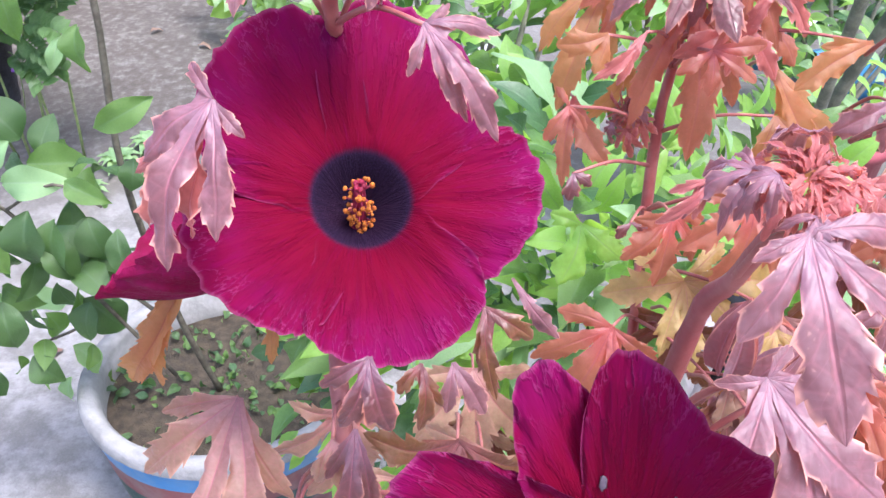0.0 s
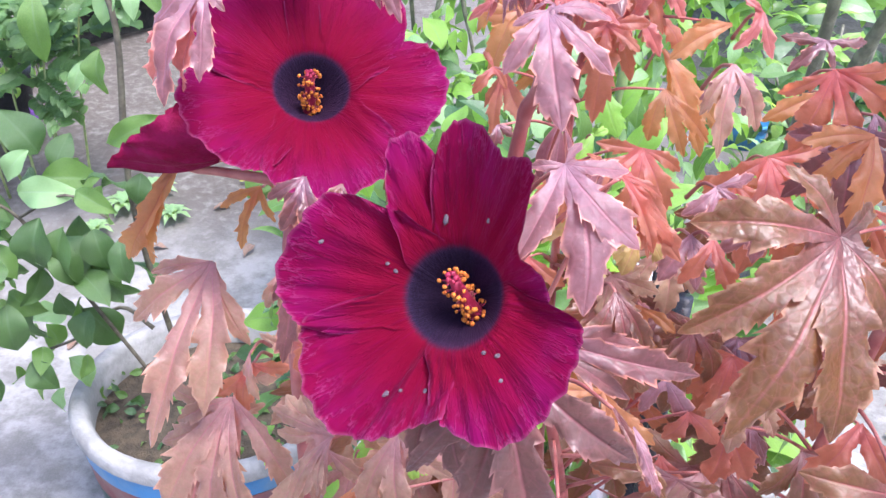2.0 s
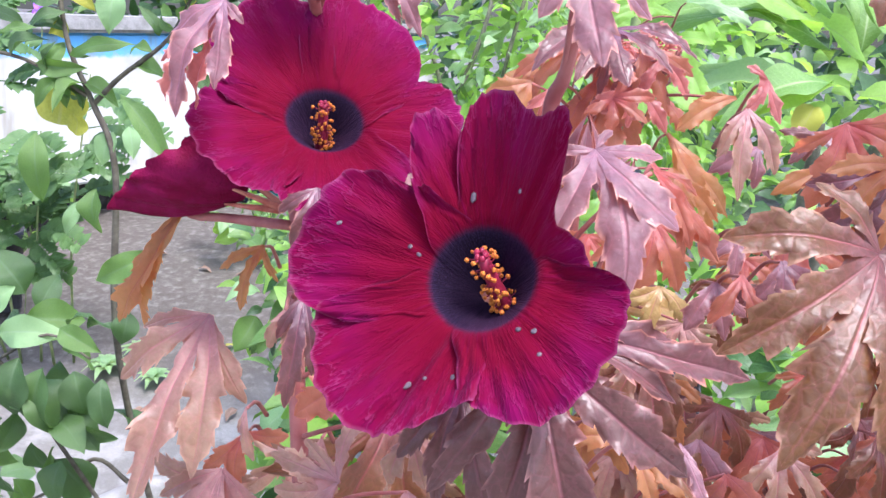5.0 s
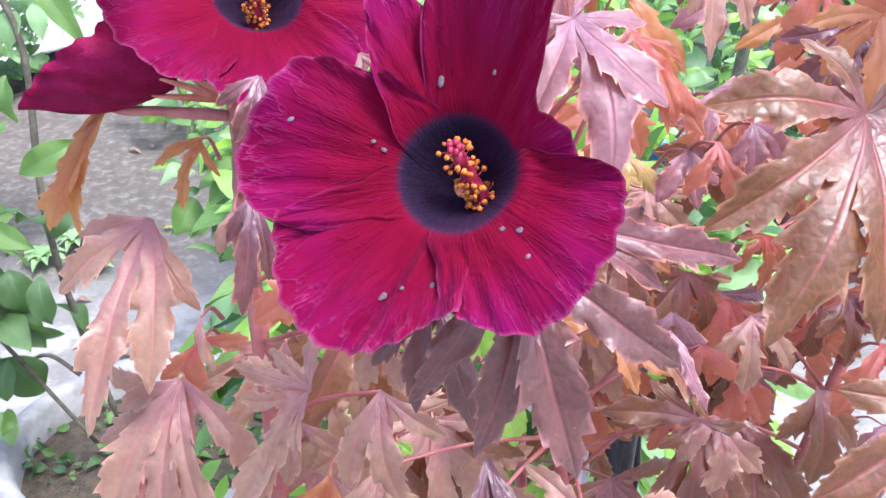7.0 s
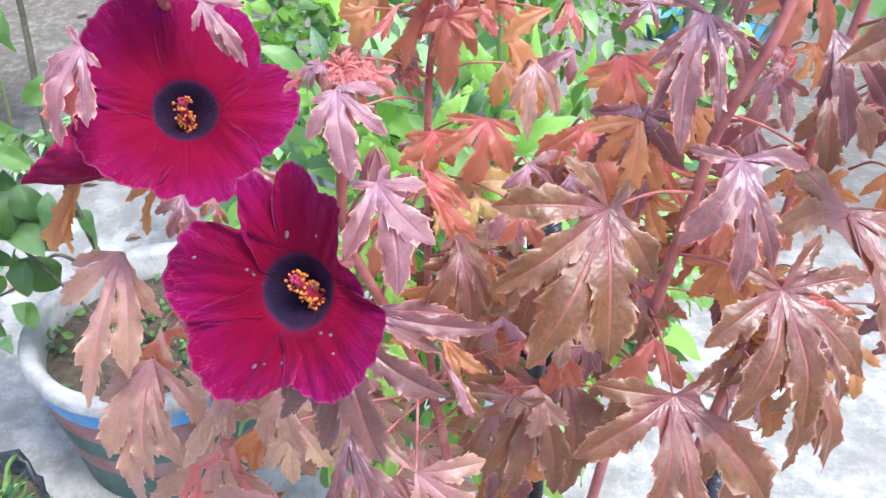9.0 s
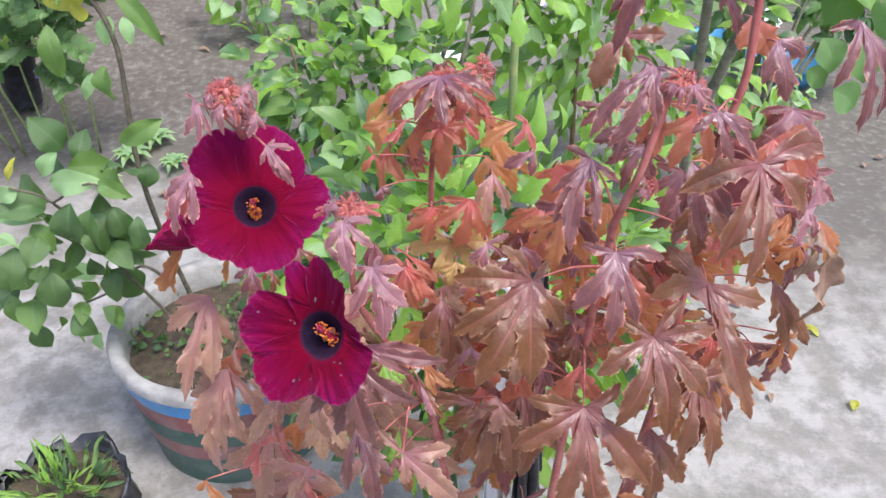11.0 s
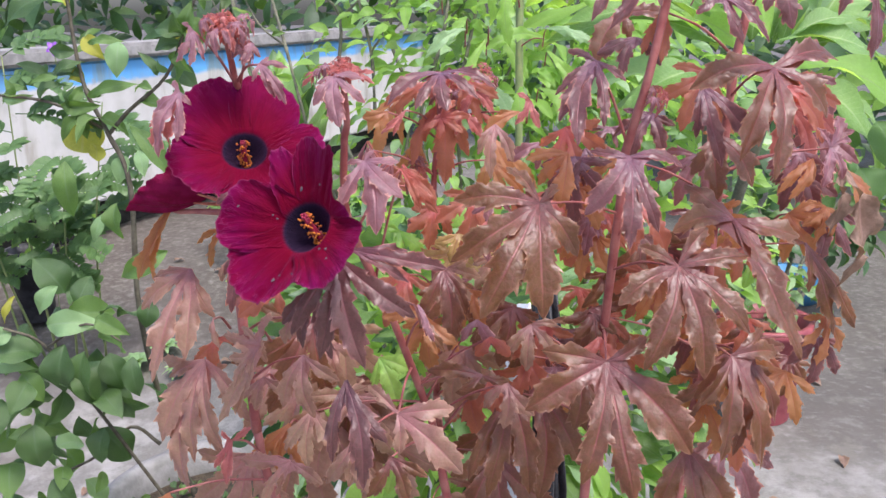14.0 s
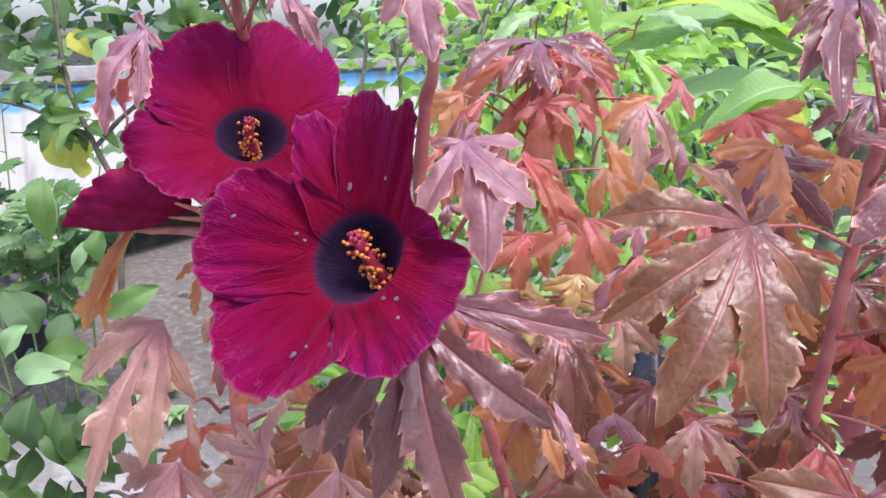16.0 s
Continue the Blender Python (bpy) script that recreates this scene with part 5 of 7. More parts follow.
def painted_pot(at, r, h):
    pot = thing("planter_pot", at, "round concrete pot with blue, red and green painted bands", "plant pot")
    m = Matrix.Translation(at)
    lathe("rim", [(r * 0.86, h - 0.06), (r * 0.87, h - 0.012), (r * 0.90, h), (r * 0.97, h + 0.002), (r * 1.0, h - 0.010), (r * 1.0, h - 0.024)], cement, pot, m, 56, "bare grey cement rim", 0.004)
    zs = [h - 0.024, h - 0.062, h - 0.105, h - 0.150, h - 0.19, 0.0]
    for k, c in enumerate((blue_paint, red_paint, green_paint, red_paint, green_paint)):
        q = lambda z: r * (0.80 + 0.195 * z / h)
        lathe("painted_band", [(q(zs[k]), zs[k]), (q(zs[k + 1]), zs[k + 1])], c, pot, m, 56, "", 0.004)
    lathe("soil", [(0.0, h - 0.055), (r * 0.4, h - 0.05), (r * 0.88, h - 0.058)], soil, pot, m, 40)
    return pot


painted_pot((-0.332, 1.013, 0.0), 0.225, 0.27)

# ---- green plants ----
BLADES = {}


def round_leaf(at, r, n, seed):
    """A round, cupped, yellowing leaf of the lime tree, notched where the stalk joins."""
    verts, faces, uvs = [Vector((0, 0, 0))], [], [(0.5, 0.5)]
    rings, around = 7, 36
    for i in range(1, rings + 1):
        q = i / rings
        for j in range(around):
            w = 2 * math.pi * j / around
            far = r * (1 + 0.05 * math.sin(2 * w + seed) + 0.03 * math.sin(5 * w + seed)) * (1 - 0.16 * math.exp(-((w - math.pi / 2) / 0.25) ** 2))
            x, y = q * far * math.cos(w), q * far * 0.9 * math.sin(w)
            verts.append(Vector((x, y, 0.10 * r * q * q * math.cos(3 * w + seed) - 0.5 * abs(x) * 0.5 + 0.2 * r * q * q)))
            uvs.append((0.5 + 0.5 * x / r, 0.5 + 0.5 * y / r))
    for j in range(around):
        faces.append((0, 1 + j, 1 + (j + 1) % around))
        for i in range(rings - 1):
            a, b = 1 + i * around, 1 + (i + 1) * around
            faces.append((a + j, b + j, b + (j + 1) % around, a + (j + 1) % around))
    put("leaf", mesh_from(verts, faces, "leaf", green_yellow, uvs), lime_bush, frame_of(at, (0.2, -0.1, 1.0), n))


def green_leaf(parent, base, tip, width, material, droop=0.14, fold=0.3, n=(0, -0.85, 0.5), kind=None):
    """A single-bladed leaf from its base to its tip, on one of a few shared blades."""
    b, t = Vector(base), Vector(tip)
    L = (t - b).length
    k = (material.name, round(width / L * 8), fold, len(BLADES) % 3 if kind is None else kind)
    if k not in BLADES:
        v, f, u = blade(1.0, max(0.12, k[1] / 8), fold=fold * 0.9, arch=0.12, droop=droop + 0.08, nu=6, nv=12, base=0.05, wave=0.045, seed=len(BLADES), power=0.5)
        BLADES[k] = mesh_from(v, f, "leaf", material, u)
    m = frame_of(b, t - b, n)
    return put("leaf", BLADES[k], parent, m @ Matrix.Scale(L, 4))


lime_bush = thing("lime_bush", (-0.35, 1.0, 0.21), "young lime tree with glossy rounded green leaves", "tree")
vine = thing("vine", (1.0, 1.4, 0.0), "green climbing plant with heart-shaped leaves", "plant")
frangipani = thing("frangipani", (0.64, 1.4, 0.0), "frangipani shrub with thick grey branches and long leaves", "tree")
tall_weed = thing("tall_weed", (0.18, 0.68, 0.0), "tall green plant with long toothed lobed leaves", "plant")
for pts, a, b in (
    ([(-0.35, 1.0, 0.21), (-0.372, 0.95, 0.4), (-0.383, 0.90, 0.65), (-0.372, 0.90, 0.86), (-0.400, 0.91, 0.942), (-0.43, 0.92, 1.02), (-0.44, 0.93, 1.18)], 0.0050, 0.0026),
    ([(-0.398, 0.91, 0.935), (-0.36, 0.90, 0.97), (-0.29, 0.87, 1.02), (-0.25, 0.86, 1.09), (-0.22, 0.86, 1.16)], 0.0034, 0.0016),
    ([(-0.405, 0.91, 0.945), (-0.47, 0.90, 0.985), (-0.55, 0.89, 1.0), (-0.62, 0.89, 1.01)], 0.0028, 0.0015),
    ([(-0.39, 0.94, 0.30), (-0.46, 0.90, 0.48), (-0.52, 0.87, 0.62), (-0.57, 0.85, 0.66)], 0.0032, 0.002),
    ([(-0.39, 0.93, 0.42), (-0.437, 0.935, 0.45), (-0.50, 0.93, 0.40), (-0.56, 0.93, 0.37)], 0.0034, 0.002),
    ([(-0.52, 0.87, 0.62), (-0.45, 0.86, 0.66), (-0.40, 0.86, 0.63)], 0.0022, 0.0015)):
    tube("branch", pts, a, b, twig_dark, lime_bush)
for pts, a, b in (
    ([(0.64, 1.4, 0.0), (0.57, 1.2, 0.55), (0.503, 1.0, 0.90), (0.498, 1.0, 0.96)], 0.010, 0.008),
    ([(0.58, 1.22, 0.55), (0.61, 1.06, 0.90), (0.63, 1.0, 0.98), (0.66, 1.0, 1.02)], 0.010, 0.008)):
    tube("trunk", pts, a, b, bark_grey, frangipani, 12)
tube("stem", [(0.18, 0.68, 0.0), (0.182, 0.67, 0.5), (0.183, 0.66, 0.89), (0.188, 0.69, 1.16), (0.19, 0.70, 1.3)], 0.006, 0.004, stem_green, tall_weed)
STEM_POINTS.extend(smoothed([(0.182, 0.67, 0.5), (0.183, 0.66, 0.89), (0.188, 0.69, 1.16)], 12))
green_leaf(lime_bush, (-0.426, 0.870, 1.131), (-0.510, 0.850, 1.099), 0.035, green_gloss, droop=0.15, fold=0.25, n=(-0.3, -0.8, 0.4))
green_leaf(lime_bush, (-0.488, 0.900, 1.144), (-0.427, 0.880, 1.136), 0.028, green_bright, droop=0.30, fold=0.40, n=(0.2, -0.8, 0.6))
green_leaf(lime_bush, (-0.422, 0.930, 1.074), (-0.394, 0.910, 1.047), 0.025, green_yellow, droop=0.22, fold=0.32, n=(0.0, -0.8, 0.3))
green_leaf(lime_bush, (-0.398, 0.885, 1.066), (-0.343, 0.865, 1.073), 0.014, green_lime, droop=0.15, fold=0.25, n=(0.4, -0.8, 0.4))
green_leaf(lime_bush, (-0.420, 0.915, 1.039), (-0.482, 0.895, 1.024), 0.015, green_gloss, droop=0.30, fold=0.40, n=(-0.3, -0.8, 0.6))
green_leaf(lime_bush, (-0.349, 0.870, 1.068), (-0.354, 0.850, 1.020), 0.033, green_pale, droop=0.22, fold=0.32, n=(0.2, -0.8, 0.3))
green_leaf(lime_bush, (-0.415, 0.900, 0.991), (-0.339, 0.880, 1.016), 0.018, green_lime, droop=0.15, fold=0.25, n=(0.0, -0.8, 0.4))
green_leaf(lime_bush, (-0.278, 0.930, 1.090), (-0.280, 0.910, 1.053), 0.034, green_yellow, droop=0.30, fold=0.40, n=(0.4, -0.8, 0.6))
green_leaf(lime_bush, (-0.224, 0.885, 1.140), (-0.233, 0.865, 1.109), 0.020, green_lime, droop=0.22, fold=0.32, n=(-0.3, -0.8, 0.3))
green_leaf(lime_bush, (-0.294, 0.915, 1.030), (-0.255, 0.895, 1.003), 0.033, green_gloss, droop=0.15, fold=0.25, n=(0.2, -0.8, 0.4))
green_leaf(lime_bush, (-0.283, 0.870, 1.000), (-0.227, 0.850, 0.951), 0.023, green_gloss, droop=0.30, fold=0.40, n=(0.0, -0.8, 0.6))
green_leaf(lime_bush, (-0.361, 0.900, 0.950), (-0.289, 0.880, 0.867), 0.022, green_lime, droop=0.22, fold=0.32, n=(0.4, -0.8, 0.3))
round_leaf((-0.445, 0.930, 0.932), 0.0300, (0.15, -0.85, 0.45), 1)
round_leaf((-0.421, 0.915, 0.910), 0.0150, (-0.2, -0.8, 0.5), 2)
green_leaf(lime_bush, (-0.457, 0.885, 0.903), (-0.454, 0.865, 0.813), 0.030, green_lime, droop=0.30, fold=0.40, n=(0.2, -0.8, 0.6))
green_leaf(lime_bush, (-0.378, 0.915, 0.903), (-0.391, 0.895, 0.864), 0.026, green_pale, droop=0.22, fold=0.32, n=(0.0, -0.8, 0.3))
green_leaf(lime_bush, (-0.342, 0.870, 0.917), (-0.330, 0.850, 0.883), 0.022, green_pale, droop=0.15, fold=0.25, n=(0.4, -0.8, 0.4))
green_leaf(lime_bush, (-0.395, 0.900, 0.835), (-0.402, 0.880, 0.782), 0.039, green_lime, droop=0.30, fold=0.40, n=(-0.3, -0.8, 0.6))
green_leaf(lime_bush, (-0.430, 0.930, 0.812), (-0.448, 0.910, 0.770), 0.020, green_pale, droop=0.22, fold=0.32, n=(0.2, -0.8, 0.3))
green_leaf(lime_bush, (-0.291, 0.885, 1.076), (-0.240, 0.865, 1.113), 0.016, green_lime, droop=0.15, fold=0.25, n=(0.0, -0.8, 0.4))
green_leaf(lime_bush, (-0.317, 0.915, 1.018), (-0.328, 0.895, 1.055), 0.018, green_gloss, droop=0.30, fold=0.40, n=(0.4, -0.8, 0.6))
green_leaf(lime_bush, (-0.440, 0.870, 1.022), (-0.480, 0.850, 1.020), 0.013, green_lime, droop=0.22, fold=0.32, n=(-0.3, -0.8, 0.3))
green_leaf(lime_bush, (-0.468, 0.900, 1.025), (-0.504, 0.880, 1.046), 0.015, green_gloss, droop=0.15, fold=0.25, n=(0.2, -0.8, 0.4))
green_leaf(lime_bush, (-0.519, 0.930, 1.007), (-0.556, 0.910, 0.991), 0.017, green_lime, droop=0.30, fold=0.40, n=(0.0, -0.8, 0.6))
green_leaf(lime_bush, (-0.309, 0.845, 0.775), (-0.388, 0.825, 0.736), 0.032, green_lime, droop=0.22, fold=0.32, n=(0.4, -0.8, 0.3))
green_leaf(lime_bush, (-0.516, 0.875, 0.654), (-0.433, 0.855, 0.666), 0.047, green_pale, droop=0.15, fold=0.25, n=(-0.3, -0.8, 0.4))
green_leaf(lime_bush, (-0.469, 0.830, 0.730), (-0.506, 0.810, 0.693), 0.030, green_pale, droop=0.30, fold=0.40, n=(0.2, -0.8, 0.6))
green_leaf(lime_bush, (-0.550, 0.860, 0.707), (-0.571, 0.840, 0.669), 0.012, green_yellow, droop=0.22, fold=0.32, n=(0.0, -0.8, 0.3))
green_leaf(lime_bush, (-0.629, 0.890, 0.590), (-0.550, 0.870, 0.588), 0.028, green_pale, droop=0.15, fold=0.25, n=(0.4, -0.8, 0.4))
green_leaf(lime_bush, (-0.451, 0.845, 0.623), (-0.466, 0.825, 0.521), 0.070, green_gloss, droop=0.30, fold=0.40, n=(-0.3, -0.8, 0.6))
green_leaf(lime_bush, (-0.428, 0.875, 0.606), (-0.410, 0.855, 0.549), 0.050, green_gloss, droop=0.22, fold=0.32, n=(0.2, -0.8, 0.3))
green_leaf(lime_bush, (-0.375, 0.830, 0.618), (-0.369, 0.810, 0.555), 0.037, green_gloss, droop=0.15, fold=0.25, n=(0.0, -0.8, 0.4))
green_leaf(lime_bush, (-0.350, 0.860, 0.694), (-0.354, 0.840, 0.655), 0.034, green_gloss, droop=0.30, fold=0.40, n=(0.4, -0.8, 0.6))
green_leaf(lime_bush, (-0.568, 0.890, 0.496), (-0.514, 0.870, 0.471), 0.038, green_lime, droop=0.22, fold=0.32, n=(-0.3, -0.8, 0.3))
green_leaf(lime_bush, (-0.547, 0.845, 0.503), (-0.541, 0.825, 0.432), 0.054, green_gloss, droop=0.15, fold=0.25, n=(0.2, -0.8, 0.4))
green_leaf(lime_bush, (-0.549, 0.875, 0.391), (-0.511, 0.855, 0.352), 0.044, green_gloss, droop=0.30, fold=0.40, n=(0.0, -0.8, 0.6))
green_leaf(lime_bush, (-0.633, 0.830, 0.526), (-0.605, 0.810, 0.490), 0.029, green_gloss, droop=0.22, fold=0.32, n=(0.4, -0.8, 0.3))
green_leaf(lime_bush, (-0.649, 0.860, 0.561), (-0.601, 0.840, 0.565), 0.029, green_pale, droop=0.15, fold=0.25, n=(-0.3, -0.8, 0.4))
green_leaf(lime_bush, (-0.632, 0.890, 0.357), (-0.607, 0.870, 0.311), 0.045, green_gloss, droop=0.30, fold=0.40, n=(0.2, -0.8, 0.6))
green_leaf(lime_bush, (-0.480, 0.845, 0.634), (-0.497, 0.825, 0.553), 0.049, green_gloss, droop=0.22, fold=0.32, n=(0.0, -0.8, 0.3))
green_leaf(lime_bush, (-0.568, 0.875, 0.577), (-0.531, 0.855, 0.535), 0.037, green_lime, droop=0.15, fold=0.25, n=(0.4, -0.8, 0.4))
green_leaf(lime_bush, (-0.421, 0.830, 0.681), (-0.370, 0.810, 0.661), 0.031, green_lime, droop=0.30, fold=0.40, n=(-0.3, -0.8, 0.6))
green_leaf(lime_bush, (-0.564, 0.860, 0.653), (-0.594, 0.840, 0.639), 0.030, green_pale, droop=0.22, fold=0.32, n=(0.2, -0.8, 0.3))
green_leaf(lime_bush, (-0.657, 0.890, 0.423), (-0.630, 0.870, 0.366), 0.044, green_lime, droop=0.15, fold=0.25, n=(0.0, -0.8, 0.4))
green_leaf(lime_bush, (-0.470, 0.845, 0.593), (-0.431, 0.825, 0.542), 0.045, green_gloss, droop=0.30, fold=0.40, n=(0.4, -0.8, 0.6))
green_leaf(lime_bush, (-0.615, 0.875, 0.661), (-0.585, 0.855, 0.630), 0.027, green_lime, droop=0.22, fold=0.32, n=(-0.3, -0.8, 0.3))
green_leaf(frangipani, (0.506, 1.05, 1.047), (0.26, 1.077, 1.101), 0.054, green_broad, n=(0, -0.5, 0.85))
green_leaf(frangipani, (0.467, 0.98, 1.075), (0.219, 1.026, 1.166), 0.045, green_broad, n=(0, -0.5, 0.85))
green_leaf(frangipani, (0.523, 1.03, 1.034), (0.234, 1.055, 1.085), 0.035, green_broad, n=(0, -0.5, 0.85))
green_leaf(frangipani, (0.499, 1.0, 1.082), (0.285, 1.032, 1.146), 0.058, green_broad, n=(0, -0.5, 0.85))
green_leaf(frangipani, (0.475, 0.97, 1.063), (0.191, 0.994, 1.112), 0.045, green_bright, n=(0, -0.5, 0.85))
green_leaf(frangipani, (0.499, 1.09, 1.087), (0.33, 1.094, 1.096), 0.045, green_broad, n=(0, -0.5, 0.85))
green_leaf(frangipani, (0.575, 1.1, 1.068), (0.472, 1.164, 1.195), 0.058, green_broad, n=(0, -0.5, 0.85))
green_leaf(frangipani, (0.59, 1.07, 1.078), (0.473, 1.148, 1.235), 0.045, green_broad, n=(0, -0.5, 0.85))
green_leaf(frangipani, (0.582, 1.02, 1.057), (0.552, 1.059, 1.135), 0.045, green_broad, n=(0, -0.5, 0.85))
green_leaf(frangipani, (0.49, 0.95, 0.999), (0.343, 0.932, 0.963), 0.05, green_broad, n=(0, -0.5, 0.85))
green_leaf(frangipani, (0.517, 0.96, 0.996), (0.355, 0.937, 0.95), 0.035, green_bright, n=(0, -0.5, 0.85))
green_leaf(frangipani, (0.492, 1.0, 0.975), (0.268, 1.009, 0.992), 0.045, green_pale, n=(0, -0.5, 0.85))
green_leaf(frangipani, (0.625, 1.05, 1.03), (0.692, 1.116, 1.162), 0.05, green_broad, n=(0, -0.5, 0.85))
green_leaf(frangipani, (0.676, 1.15, 1.038), (0.784, 1.249, 1.235), 0.05, green_pale, n=(0, -0.5, 0.85))
green_leaf(frangipani, (0.619, 1.08, 1.035), (0.731, 1.158, 1.191), 0.045, green_broad, n=(0, -0.5, 0.85))
green_leaf(frangipani, (0.644, 1.05, 1.025), (0.817, 1.099, 1.123), 0.054, green_broad, n=(0, -0.5, 0.85))
green_leaf(frangipani, (0.706, 1.14, 1.002), (0.851, 1.187, 1.096), 0.035, green_broad, n=(0, -0.5, 0.85))
green_leaf(frangipani, (0.65, 0.99, 1.043), (0.743, 1.046, 1.156), 0.045, green_broad, n=(0, -0.5, 0.85))
green_leaf(frangipani, (0.614, 0.95, 1.029), (0.757, 0.948, 1.025), 0.043, green_broad, n=(0, -0.5, 0.85))
green_leaf(frangipani, (0.581, 0.95, 1.041), (0.789, 0.932, 1.005), 0.05, green_broad, n=(0, -0.5, 0.85))
green_leaf(frangipani, (0.599, 0.95, 1.045), (0.737, 0.968, 1.081), 0.035, green_broad, n=(0, -0.5, 0.85))
green_leaf(frangipani, (0.61, 0.95, 0.987), (0.757, 0.888, 0.862), 0.054, green_broad, n=(0, -0.5, 0.85))
green_leaf(frangipani, (0.646, 1.03, 0.981), (0.797, 0.972, 0.864), 0.045, green_broad, n=(0, -0.5, 0.85))
green_leaf(frangipani, (0.577, 0.88, 1.013), (0.78, 0.84, 0.933), 0.05, green_bright, n=(0, -0.5, 0.85))
green_leaf(frangipani, (0.541, 0.9, 0.997), (0.626, 0.893, 0.983), 0.054, green_pale, n=(0, -0.5, 0.85))
green_leaf(frangipani, (0.564, 0.94, 0.966), (0.667, 0.93, 0.946), 0.045, green_broad, n=(0, -0.5, 0.85))
green_leaf(frangipani, (0.557, 1.02, 0.976), (0.694, 1.017, 0.971), 0.045, green_bright, n=(0, -0.5, 0.85))
green_leaf(frangipani, (0.7, 1.15, 1.031), (0.863, 1.166, 1.063), 0.058, green_broad, n=(0, -0.5, 0.85))
green_leaf(frangipani, (0.668, 1.12, 1.04), (0.75, 1.142, 1.083), 0.045, green_bright, n=(0, -0.5, 0.85))
green_leaf(frangipani, (0.682, 1.11, 1.062), (0.801, 1.142, 1.126), 0.035, green_pale, n=(0, -0.5, 0.85))
green_leaf(frangipani, (0.613, 1.15, 1.034), (0.636, 1.228, 1.191), 0.058, green_broad, n=(0, -0.5, 0.85))
green_leaf(frangipani, (0.651, 1.18, 1.05), (0.589, 1.233, 1.156), 0.05, green_pale, n=(0, -0.5, 0.85))
green_leaf(frangipani, (0.624, 1.08, 1.032), (0.707, 1.14, 1.152), 0.045, green_broad, n=(0, -0.5, 0.85))
green_leaf(frangipani, (0.488, 1.1, 0.958), (0.358, 1.133, 1.024), 0.05, green_broad, n=(0, -0.5, 0.85))
green_leaf(frangipani, (0.471, 1.05, 0.942), (0.353, 1.055, 0.952), 0.045, green_pale, n=(0, -0.5, 0.85))
green_leaf(frangipani, (0.526, 1.15, 0.94), (0.448, 1.182, 1.004), 0.05, green_broad, n=(0, -0.5, 0.85))
green_leaf(frangipani, (0.571, 0.95, 1.039), (0.498, 1.023, 1.185), 0.05, green_bright, n=(0, -0.5, 0.85))
green_leaf(frangipani, (0.553, 0.93, 1.046), (0.477, 0.982, 1.151), 0.05, green_bright, n=(0, -0.5, 0.85))
green_leaf(frangipani, (0.56, 1.0, 1.012), (0.419, 1.05, 1.111), 0.035, green_bright, n=(0, -0.5, 0.85))
green_leaf(frangipani, (0.475, 0.95, 0.974), (0.446, 0.926, 0.927), 0.036, green_yellow, n=(0, -0.5, 0.85))
green_leaf(frangipani, (0.487, 0.95, 0.975), (0.455, 0.932, 0.939), 0.035, green_bright, n=(0, -0.5, 0.85))
green_leaf(frangipani, (0.527, 1.03, 0.985), (0.56, 1.027, 0.979), 0.045, green_bright, n=(0, -0.5, 0.85))
green_leaf(frangipani, (0.69, 1.05, 0.932), (0.808, 1.04, 0.912), 0.05, green_broad, n=(0, -0.5, 0.85))
green_leaf(frangipani, (0.692, 1.04, 0.913), (0.757, 1.02, 0.873), 0.05, green_pale, n=(0, -0.5, 0.85))
green_leaf(frangipani, (0.693, 0.99, 0.947), (0.737, 0.97, 0.906), 0.05, green_broad, n=(0, -0.5, 0.85))
green_leaf(frangipani, (0.627, 1.0, 1.091), (0.722, 1.04, 1.171), 0.05, green_bright, n=(0, -0.5, 0.85))
green_leaf(frangipani, (0.641, 1.02, 1.108), (0.711, 1.045, 1.157), 0.035, green_broad, n=(0, -0.5, 0.85))
green_leaf(frangipani, (0.652, 1.0, 1.073), (0.682, 1.038, 1.15), 0.045, green_pale, n=(0, -0.5, 0.85))
green_leaf(vine, (0.623, 0.85, 0.88), (0.643, 0.828, 0.835), .05, green_vine)
green_leaf(vine, (0.687, 0.88, 0.862), (0.707, 0.853, 0.808), .06, green_vine)
green_leaf(vine, (0.656, 0.85, 0.802), (0.695, 0.838, 0.779), .05, green_vine)
green_leaf(vine, (0.634, 0.9, 0.814), (0.665, 0.888, 0.79), .04, green_vine)
green_leaf(vine, (0.714, 0.9, 0.925), (0.732, 0.869, 0.863), .06, green_vine)
green_leaf(vine, (0.694, 0.95, 0.924), (0.654, 0.923, 0.869), .06, green_vine)

leaf((0.175, 0.600, 1.128), (-0.10, -0.40, -0.91), (-0.3, -0.85, 0.4), [(0, 75)], green_bright, wide=0.28, arch=0.12, parent=tall_weed, tooth=0.12)
leaf((0.180, 0.640, 1.121), (0.81, -0.56, 0.19), (0.2, -0.85, 0.6), [(0, 53)], green_pale, wide=0.25, arch=0.12, parent=tall_weed, tooth=0.12)
leaf((0.178, 0.680, 1.112), (-0.89, -0.40, 0.23), (0.4, -0.85, 0.4), [(0, 74)], green_bright, wide=0.23, arch=0.12, parent=tall_weed, tooth=0.12)
leaf((0.223, 0.720, 1.047), (0.46, -0.32, -0.83), (-0.3, -0.85, 0.6), [(0, 93)], green_bright, wide=0.28, arch=0.12, parent=tall_weed, tooth=0.12)
leaf((0.208, 0.600, 1.076), (0.81, -0.53, -0.26), (0.2, -0.85, 0.4), [(0, 56)], green_pale, wide=0.28, arch=0.12, parent=tall_weed, tooth=0.12)
leaf((0.211, 0.640, 1.065), (-0.91, -0.41, -0.11), (0.4, -0.85, 0.6), [(0, 73)], green_bright, wide=0.25, arch=0.12, parent=tall_weed, tooth=0.12)
